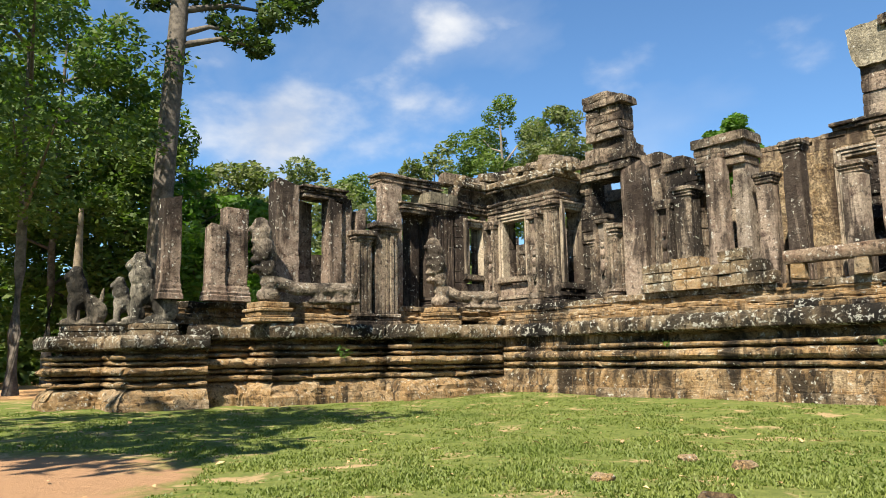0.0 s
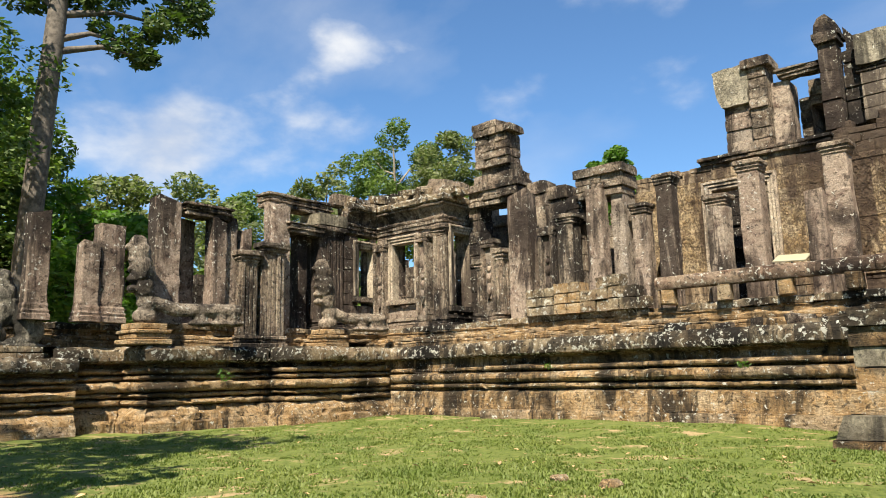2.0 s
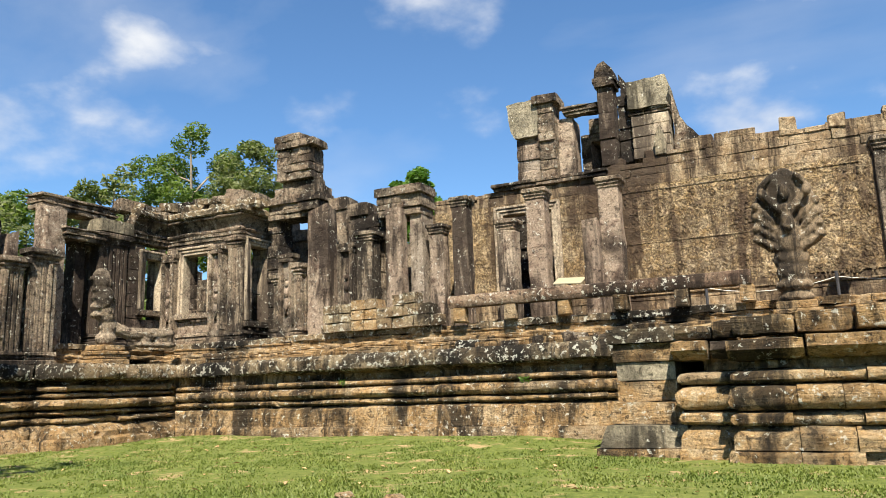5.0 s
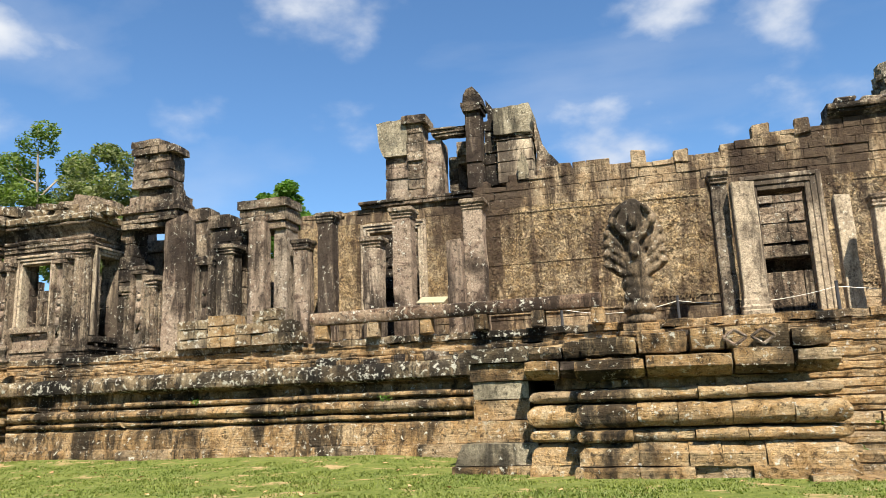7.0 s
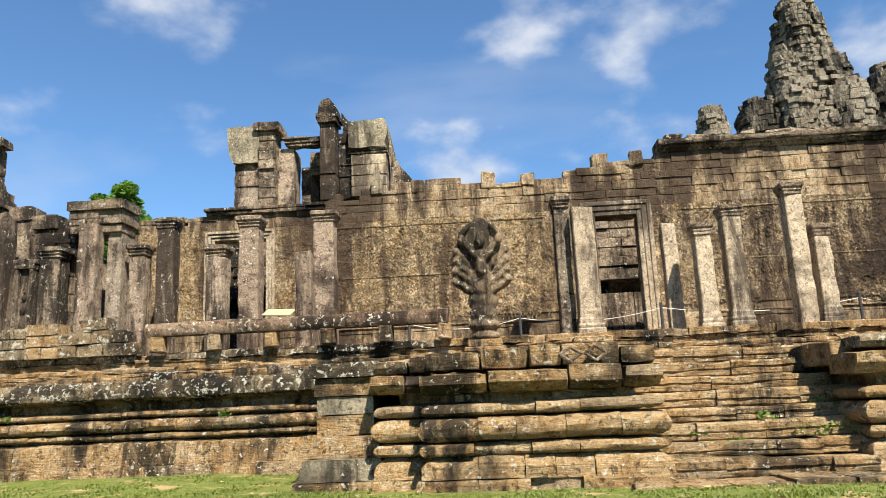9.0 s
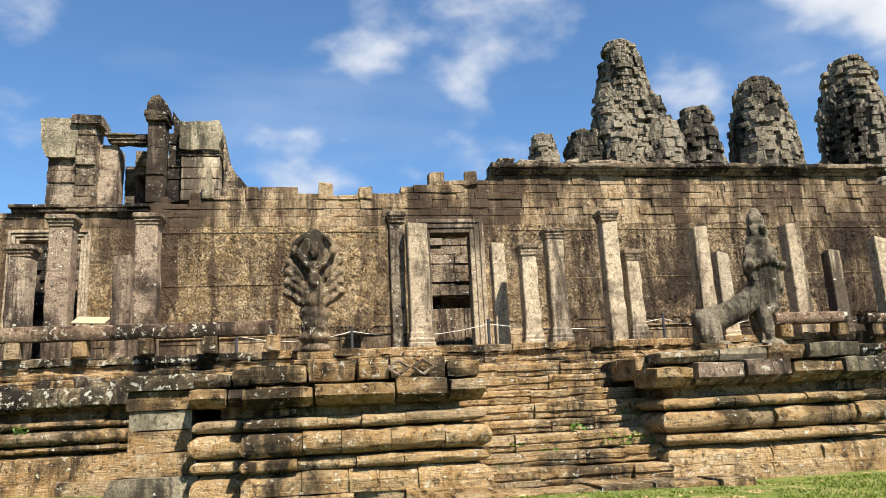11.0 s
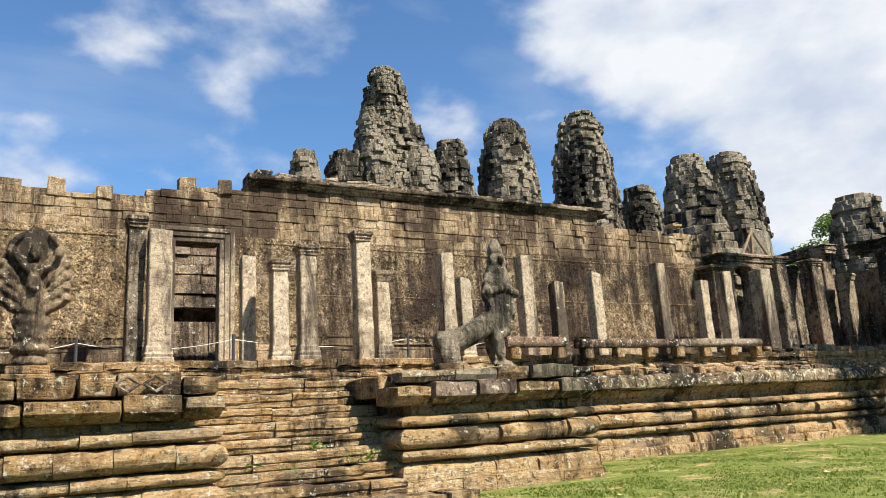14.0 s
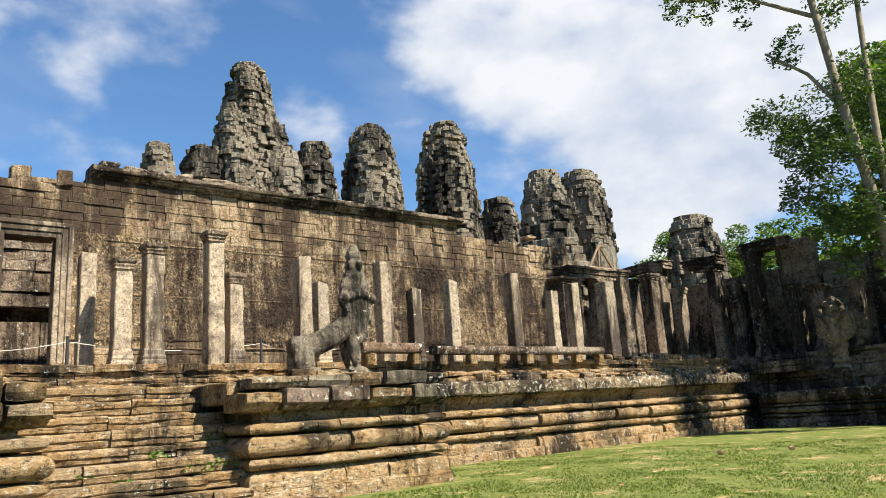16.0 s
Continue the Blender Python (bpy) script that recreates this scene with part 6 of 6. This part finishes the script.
def tree(x, y, height, trunk, spread, crown_base, label, leaf=None, per=60, size=0.28, clumps=26, seed=1, bark=None, lean=(0, 0), limbs=7, flat=0.6):
    g = random.Random(seed)
    t = placed("tree", (x, y, 0), label, "tree", "trees")
    top = Vector((x + lean[0], y + lean[1], height * 0.92))
    pts = []
    for i in range(9):
        k = i / 8
        pts.append((x + lean[0] * k + g.uniform(-0.15, 0.15) * (i > 0), y + lean[1] * k + g.uniform(-0.15, 0.15) * (i > 0), height * 0.92 * k - 0.2))
    vs, fs = tube(pts, [trunk * (1.35 if i == 0 else 1 - 0.09 * i) for i in range(9)])
    mesh_object("trunk", vs, fs, bark or M_BARK, t, smooth=True)
    cl = []
    for i in range(limbs):
        k = crown_base + (0.9 - crown_base) * (i + 0.5) / limbs
        p0 = Vector((x + lean[0] * k, y + lean[1] * k, height * 0.92 * k))
        a = g.uniform(0, 6.28)
        reach = spread * g.uniform(0.55, 1.0) * (1.1 - 0.5 * (k - crown_base))
        p2 = p0 + Vector((math.cos(a) * reach, math.sin(a) * reach, height * g.uniform(0.03, 0.14)))
        p1 = (p0 + p2) / 2 + Vector((0, 0, -0.03 * height * g.uniform(-1, 1)))
        vs, fs = tube([tuple(p0), tuple(p1), tuple(p2)], [trunk * 0.38, trunk * 0.24, trunk * 0.08], 6)
        mesh_object("limb", vs, fs, bark or M_BARK, t, smooth=True)
        cl.append((tuple(p2), spread * g.uniform(0.22, 0.42)))
        cl.append((tuple(p1 + Vector((g.uniform(-1, 1), g.uniform(-1, 1), 0.5))), spread * g.uniform(0.16, 0.3)))
    cz = height * (1 + crown_base) / 2
    while len(cl) < clumps:
        a, q = g.uniform(0, 6.28), g.random() ** 0.5
        zz = g.uniform(-1, 1)
        rr = spread * q * math.sqrt(max(0.05, 1 - zz * zz))
        cl.append(((x + lean[0] * 0.8 + rr * math.cos(a), y + lean[1] * 0.8 + rr * math.sin(a), cz + zz * height * (1 - crown_base) / 2), spread * g.uniform(0.14, 0.34)))
    V, F = leaf_cloud(cl, per, size, seed)
    mesh_object("crown", V, F.tolist(), leaf or M_LEAF, t)
    return t


def at(az, dist):
    return dist * math.sin(radians(az)), dist * math.cos(radians(az))


def plant_trees():
    # tall trunk beyond the wing
    x, y = at(-70.2, 38)
    t = placed("tree", (x, y, 0), "very tall straight tree with grey bark and high dark crown", "tree", "trees")
    vs, fs = tube([(x, y, -0.2), (x, y, 1.5), (x + 0.1, y, 7), (x + 0.25, y + 0.2, 13), (x + 0.3, y + 0.5, 19), (x + 0.4, y + 0.6, 25)], [0.75, 0.62, 0.55, 0.5, 0.45, 0.3], 12)
    mesh_object("trunk", vs, fs, M_BARK, t, smooth=True)
    cl = []
    for tip, r in (((-33.6, 18.0, 19.6), 1.3), ((-34.4, 16.2, 18.3), 1.2), ((-34.0, 17.2, 17.7), 0.8), ((-35.0, 15.0, 20.5), 1.6), ((-36.3, 12.0, 19.8), 1.0), ((-33.2, 19.0, 21.0), 1.4), ((-34.6, 16.0, 22.5), 2.2), ((-36.4, 11.6, 22.5), 2.0), ((-35.6, 13.4, 24.5), 2.8), ((-33.4, 17.5, 25.0), 2.5), ((-36.5, 10.5, 25.5), 2.4)):
        p0 = Vector((x + 0.35, y + 0.5, min(24.0, tip[2] - 0.5)))
        mid = (p0 + Vector(tip)) / 2 + Vector((0, 0, 0.4))
        vs, fs = tube([tuple(p0), tuple(mid), tip], [0.2, 0.12, 0.05], 6)
        mesh_object("limb", vs, fs, M_BARK, t, smooth=True)
        cl.append((tip, r))
        for _ in range(3):
            cl.append(((tip[0] + rng.uniform(-r, r), tip[1] + rng.uniform(-r, r), tip[2] + rng.uniform(-0.5, 0.6) * r), r * 0.5))
    V, F = leaf_cloud(cl, 230, 0.20, 11)
    mesh_object("crown", V, F.tolist(), M_LEAF_DEEP, t)
    x, y = at(-75.5, 45)
    t = placed("tree", (x, y, 0), "pale dead broken tree trunk standing bare", "tree", "trees")
    vs, fs = tube([(x, y, -0.2), (x + 0.1, y, 3), (x + 0.2, y, 6.5), (x + 0.35, y, 9.8)], [0.34, 0.28, 0.25, 0.12])
    mesh_object("trunk", vs, fs, M_BARK_PALE, t, smooth=True)
    # forest to the west
    k = 0
    for az, dist, h, s, mat in (
        (-79, 36, 24, 6.0, M_LEAF_DARK), (-84, 34, 26, 6.5, M_LEAF_DARK), (-77, 50, 24, 6.5, M_LEAF_DARK), (-73.5, 52, 21, 5.5, M_LEAF), (-71, 58, 20, 5.0, M_LEAF_PALE),
        (-75, 62, 22, 6, M_LEAF), (-67.5, 50, 13, 4.5, M_LEAF_BRIGHT), (-65.5, 58, 17, 5.0, M_LEAF_PALE), (-64, 48, 11, 4.0, M_LEAF_BRIGHT), (-62.5, 62, 15, 5, M_LEAF_PALE),
        (-60, 72, 20.5, 5.5, M_LEAF_PALE), (-57.5, 78, 19.5, 5, M_LEAF_PALE), (-55, 80, 20.5, 5.5, M_LEAF), (-52, 82, 21.5, 5, M_LEAF_PALE), (-81, 60, 22, 7, M_LEAF_DARK),
        (-69, 75, 18, 6, M_LEAF), (-88, 45, 24, 7, M_LEAF_DARK), (-49.5, 66, 20.5, 4.0, M_LEAF_PALE), (-47.5, 70, 20.0, 4.0, M_LEAF),
    ):
        x, y = at(az, dist)
        k += 1
        tree(x, y, h, 0.28, s, 0.22 if dist > 40 else 0.3, "leafy broad tree at the forest edge", mat, 150 if dist > 40 else 105, 0.24 if dist > 40 else 0.17, 44, 20 + k)
    x, y = at(-44, 50)
    tree(x, y, 19.2, 0.22, 3.9, 0.5, "open-crowned tree with tiers of pale green leaves", M_LEAF, 460, 0.13, 40, 61, bark=M_BARK_PALE)
    x, y = at(-39.6, 46)
    tree(x, y, 16.6, 0.22, 3.2, 0.35, "bushy olive-leaved tree behind the gateway", M_LEAF_PALE, 520, 0.13, 60, 62)
    x, y = at(-26.6, 45)
    tree(x, y, 14.7, 0.2, 2.0, 0.64, "small bright green tree behind the ruin", M_LEAF_BRIGHT, 620, 0.15, 80, 63)
    # beyond the eastern wing
    for az, dist, h, s, mat in ((59, 85, 22, 6, M_LEAF), (62, 80, 20, 5, M_LEAF), (65, 75, 19, 6, M_LEAF), (68, 70, 18, 6, M_LEAF_DARK), (73, 66, 18, 6, M_LEAF_DARK), (56.5, 95, 21, 5, M_LEAF), (78, 60, 20, 7, M_LEAF_DARK)):
        x, y = at(az, dist)
        k += 1
        tree(x, y, h - 2.0, 0.3, s, 0.3, "leafy tree beyond the eastern wing", M_LEAF_DARK, 190, 0.2, 34, 70 + k)
    # undergrowth that closes the forest
    g = random.Random(5)
    cl = []
    for _ in range(190):
        x, y = at(g.uniform(-100, -30), g.uniform(52, 82))
        cl.append(((x, y, g.uniform(0.5, 8.5)), g.uniform(1.6, 3.4)))
    V, F = leaf_cloud(cl, 75, 0.36, 33)
    ob = mesh_object("undergrowth", V, F.tolist(), M_LEAF)
    tagged(ob, "dense dark green undergrowth beneath the forest trees", "undergrowth", "", "stuff")
    cl = []
    for _ in range(60):
        x, y = at(g.uniform(54, 80), g.uniform(70, 95))
        cl.append(((x, y, g.uniform(2, 13)), g.uniform(2.0, 3.6)))
    V, F = leaf_cloud(cl, 60, 0.38, 34)
    ob = mesh_object("undergrowth", V, F.tolist(), M_LEAF)
    tagged(ob, "green woodland behind the eastern ruins", "undergrowth", "", "stuff")
    # by the east end of the lawn: two slender stems
    far = 1.1
    t = placed("tree", (29.9 * far, 9.6 * far, 0), "slender forked tree with hanging leafy boughs beside the ruin", "tree", "trees")
    for stem, r in (([(29.9, 9.6, -0.2), (29.8, 9.8, 3.5), (29.6, 10.1, 7.3), (29.4, 10.5, 11.5), (29.3, 10.9, 16.3), (29.0, 11.4, 20)], 0.30), ([(29.9, 9.6, 5), (29.9, 9.8, 9), (30.1, 9.7, 13), (30.2, 9.5, 18)], 0.2), ([(29.4, 10.5, 11.5), (29.0, 11.4, 13.2), (28.4, 12.6, 14.4)], 0.1), ([(29.3, 10.9, 15.5), (28.0, 13.0, 17.0), (27.1, 15.2, 17.6)], 0.1)):
        stem = [tuple(far * c for c in p) for p in stem]
        vs, fs = tube(stem, [r * (1 - 0.75 * i / len(stem)) for i in range(len(stem))], 8)
        mesh_object("stem", vs, fs, M_BARK_PALE, t, smooth=True)
    cl = []
    for c, r in (((28.9, 11.8, 9.6), 0.9), ((28.8, 12.2, 8.4), 0.8), ((29.2, 11.0, 8.0), 1.1), ((29.1, 11.5, 7.0), 0.9), ((29.6, 10.2, 6.6), 1.0), ((29.3, 10.9, 10.6), 0.9), ((28.7, 12.5, 10.6), 0.6), ((29.6, 10.0, 12.5), 0.9), ((28.9, 12.0, 14.2), 0.7), ((27.6, 14.4, 17.2), 0.7), ((27.1, 15.4, 17.7), 0.6), ((28.2, 13.0, 17.0), 0.8), ((28.8, 11.8, 17.6), 1.0), ((29.6, 10.2, 16.4), 1.2), ((29.9, 9.4, 9.4), 1.1), ((30.0, 9.2, 5.8), 1.0), ((29.3, 11.2, 5.9), 0.6), ((30.2, 13.6, 12.4), 1.3), ((30.6, 12.6, 11.0), 1.4), ((31.2, 11.6, 12.6), 1.5), ((31.4, 11.0, 10.0), 1.5), ((30.4, 12.6, 9.2), 1.1), ((32.0, 10.2, 13.5), 1.6)):
        c, r = tuple(far * q for q in c), far * r
        cl.append((c, r))
        for _ in range(5):
            cl.append(((c[0] + g.uniform(-r, r), c[1] + g.uniform(-r, r), c[2] + g.uniform(-r, r)), r * 0.5))
    V, F = leaf_cloud(cl, 260, 0.10, 91)
    mesh_object("crown", V, F.tolist(), M_LEAF_DEEP, t)
    # beyond the lawn's east end, shading the wing
    for x, y, h in ((43.5, 8, 19), (42.5, 1.5, 19), (48, 12.5, 20)):
        k += 1
        tree(x, y, h, 0.35, 6.5, 0.4, "broad leafy tree shading the eastern wing", M_LEAF_DARK, 110, 0.3, 38, 120 + k)
    # behind the viewer, shading the lawn's corner
    tree(-10.0, -6.5, 19, 0.4, 5.5, 0.45, "broad tree shading the lawn", M_LEAF, 40, 0.34, 34, 92)


plant_trees()


# ---- rope posts and sign ----
def rope_post(x, y, z):
    p = placed("rope_post", (x, y, z), "short dark metal post holding a white rope", "post", "rope posts")
    vs, fs = tube([(x, y, z), (x, y, z + 0.84)], [0.045, 0.04], 8)
    mesh_object("post", vs, fs, M_METAL, p)
    vs, fs = tube([(x, y, z + 0.835), (x, y, z + 0.86)], [0.05, 0.045], 8)
    mesh_object("cap", vs, fs + [tuple(range(8, 16))], M_METAL, p)


POSTS = [(-1.6, 21.6), (1.6, 21.4), (5.4, 20.6), (10.64, 20.6), (14.0, 21.4), (18.5, 21.4)]
for x, y in POSTS:
    rope_post(x, y, 3.12)
for (x0, y0), (x1, y1) in zip(POSTS, POSTS[1:]):
    pts = [(x0 + (x1 - x0) * k / 12, y0 + (y1 - y0) * k / 12, 3.12 + 0.72 - 0.22 * 4 * (k / 12) * (1 - k / 12)) for k in range(13)]
    vs, fs = tube(pts, [0.009] * 13, 6)
    tagged(mesh_object("rope", vs, fs, M_ROPE), "white sagging cord strung between dark posts", "rope", "barrier ropes")

sign = placed("sign_board", (-5.1, 20.4, 3.12), "slanted pale information board on a thin post", "sign")
vs, fs = tube([(-5.1, 20.4, 3.12), (-5.1, 20.4, 4.2)], [0.03, 0.03], 8)
mesh_object("post", vs, fs, M_METAL, sign)
vs, fs = chamfer_box((-5.5, 20.1, 4.2), (-4.7, 20.7, 4.24), 0.008)
mesh_object("board", turned(vs, (-5.1, 20.4, 4.2), 0, 22, 3), fs, M_SIGN, sign, "cream painted board")


# ---- grass, litter and stones ----
def build_grass():
    g = np.random.default_rng(4)
    V = []
    n = 260000
    d = 5.5 + 22 * g.random(n) ** 1.5
    a = np.radians(g.uniform(-88, 118, n))
    x, y = d * np.sin(a), d * np.cos(a)
    keep = (y < 18.1) & (x > -26) & (x < 32.5) & ~((x > -1.6) & (x < 13.1) & (y > 13.6)) & ~((x < -19.2) & (y > 7)) & ~((x < -18.4) & (y > 10.4)) & (np.hypot(x + 10.0, y - 1.2) > 3.0)
    x, y = x[keep], y[keep]
    patch = np.array([noise.noise((px * 1.1, py * 1.1, 0.5)) + 0.5 * noise.noise((px * 3.1, py * 3.1, 4.5)) for px, py in zip(x, y)])
    ok = patch > -0.16 + 0.25 * g.normal(size=len(x))
    x, y, patch = x[ok], y[ok], patch[ok]
    z = np.array([ground_height(px, py) for px, py in zip(x, y)])
    tris = []
    for k in range(3):
        th = g.uniform(0, 6.283, len(x))
        h = g.uniform(0.014, 0.042, len(x)) * (1 + 0.5 * np.clip(patch, -0.5, 1))
        w = g.uniform(0.010, 0.022, len(x))
        lean = g.uniform(0.2, 1.1, len(x)) * h
        bx, by = x + g.normal(0, 0.03, len(x)), y + g.normal(0, 0.03, len(x))
        p0 = np.stack([bx - w * np.sin(th), by + w * np.cos(th), z - 0.005], 1)
        p1 = np.stack([bx + w * np.sin(th), by - w * np.cos(th), z - 0.005], 1)
        p2 = np.stack([bx + lean * np.cos(th), by + lean * np.sin(th), z + h], 1)
        tris.append(np.stack([p0, p1, p2], 1).reshape(-1, 3))
    V = np.concatenate(tris)
    F = np.arange(len(V)).reshape(-1, 3)
    ob = mesh_object("grass", V, F.tolist(), M_GRASS_BLADE, centre=False)
    tagged(ob, "short green lawn grass with thin patches", "grass", "", "stuff")


build_grass()

M_LITTER = plain("dry_leaf", (0.42, 0.25, 0.12), 0.8, 0.4, 3.0)


def build_litter():
    g = np.random.default_rng(8)
    n = 420
    d, a = 6 + 16 * g.random(n), np.radians(g.uniform(-85, 115, n))
    x, y = d * np.sin(a), d * np.cos(a)
    keep = (y < 17.6) & (x > -18.5) & ~((x > -1.8) & (x < 13.2) & (y > 13.3))
    x, y = x[keep], y[keep]
    V, F = [], []
    for px, py in zip(x, y):
        z, th, s = ground_height(px, py) + 0.035, g.uniform(0, 6.28), g.uniform(0.03, 0.085)
        u, w = Vector((math.cos(th), math.sin(th), g.uniform(-0.3, 0.4))), Vector((-math.sin(th), math.cos(th), g.uniform(-0.2, 0.5)))
        c = Vector((px, py, z))
        o = len(V)
        V += [tuple(c - u * s), tuple(c - w * s * 0.5 + Vector((0, 0, 0.01))), tuple(c + u * s), tuple(c + w * s * 0.5 + Vector((0, 0, 0.012)))]
        F.append((o, o + 1, o + 2, o + 3))
    ob = mesh_object("leaf_litter", V, F, M_LITTER, centre=False)
    tagged(ob, "scattered dry brown fallen leaves on the lawn", "leaves", "", "stuff")


build_litter()
for x, y, s in ((-3.3, 6.3, 0.17), (-4.9, 6.8, 0.12), (-4.2, 8.6, 0.14), (-5.0, 8.7, 0.12), (-2.6, 6.4, 0.07), (5.5, 10.5, 0.09), (19.0, 11.2, 0.12), (20.4, 10.0, 0.10), (-8.2, 7.2, 0.08)):
    vs, fs = chamfer_box((x - s, y - s * 0.7, -0.03), (x + s, y + s * 0.7, s * 0.55), s * 0.25, s * 0.15)
    tagged(mesh_object("stone", turned(vs, (x, y, 0), rng.uniform(0, 90)), fs, M_PLINTH), "small loose stone lying in the grass", "stone", "loose stones")


def weed(x, y, z, s, seed):
    V, F = leaf_cloud([((x, y, z), s), ((x + s * 0.7, y - 0.05, z - s * 0.2), s * 0.7), ((x - s * 0.6, y - 0.02, z + s * 0.1), s * 0.6)], 260 if s > 0.2 else 500, 0.05, seed)
    w = placed("weed", (x, y, z - s), "small green weed sprouting from a joint between stones", "plant", "weeds")
    vs, fs = tube([(x, y + 0.08, z - s), (x, y, z)], [0.012, 0.006], 5)
    mesh_object("stem", vs, fs, M_BARK, w)
    mesh_object("leaves", V, F.tolist(), M_LEAF_BRIGHT, w)


for k, (x, y, z, s) in enumerate(((-5.9, 18.35, 1.55, 0.16), (-11.4, 18.4, 1.6, 0.14), (-1.5, 17.2, 2.2, 0.2), (7.35, 15.68, 1.2, 0.32), (7.3, 15.09, 0.75, 0.3), (4, 14.43, 0.25, 0.25), (5.2, 14.83, 0.55, 0.18), (6.6, 15.09, 0.75, 0.3), (6, 15.42, 1, 0.16), (4.6, 15.09, 0.75, 0.14), (-19.2, 12.8, 1.55, 0.3), (-19.2, 15.4, 1.2, 0.25), (-18.6, 16, 0.6, 0.3), (3.6, 16.61, 1.9, 0.12))):
    weed(x, y, z, s, 300 + k)
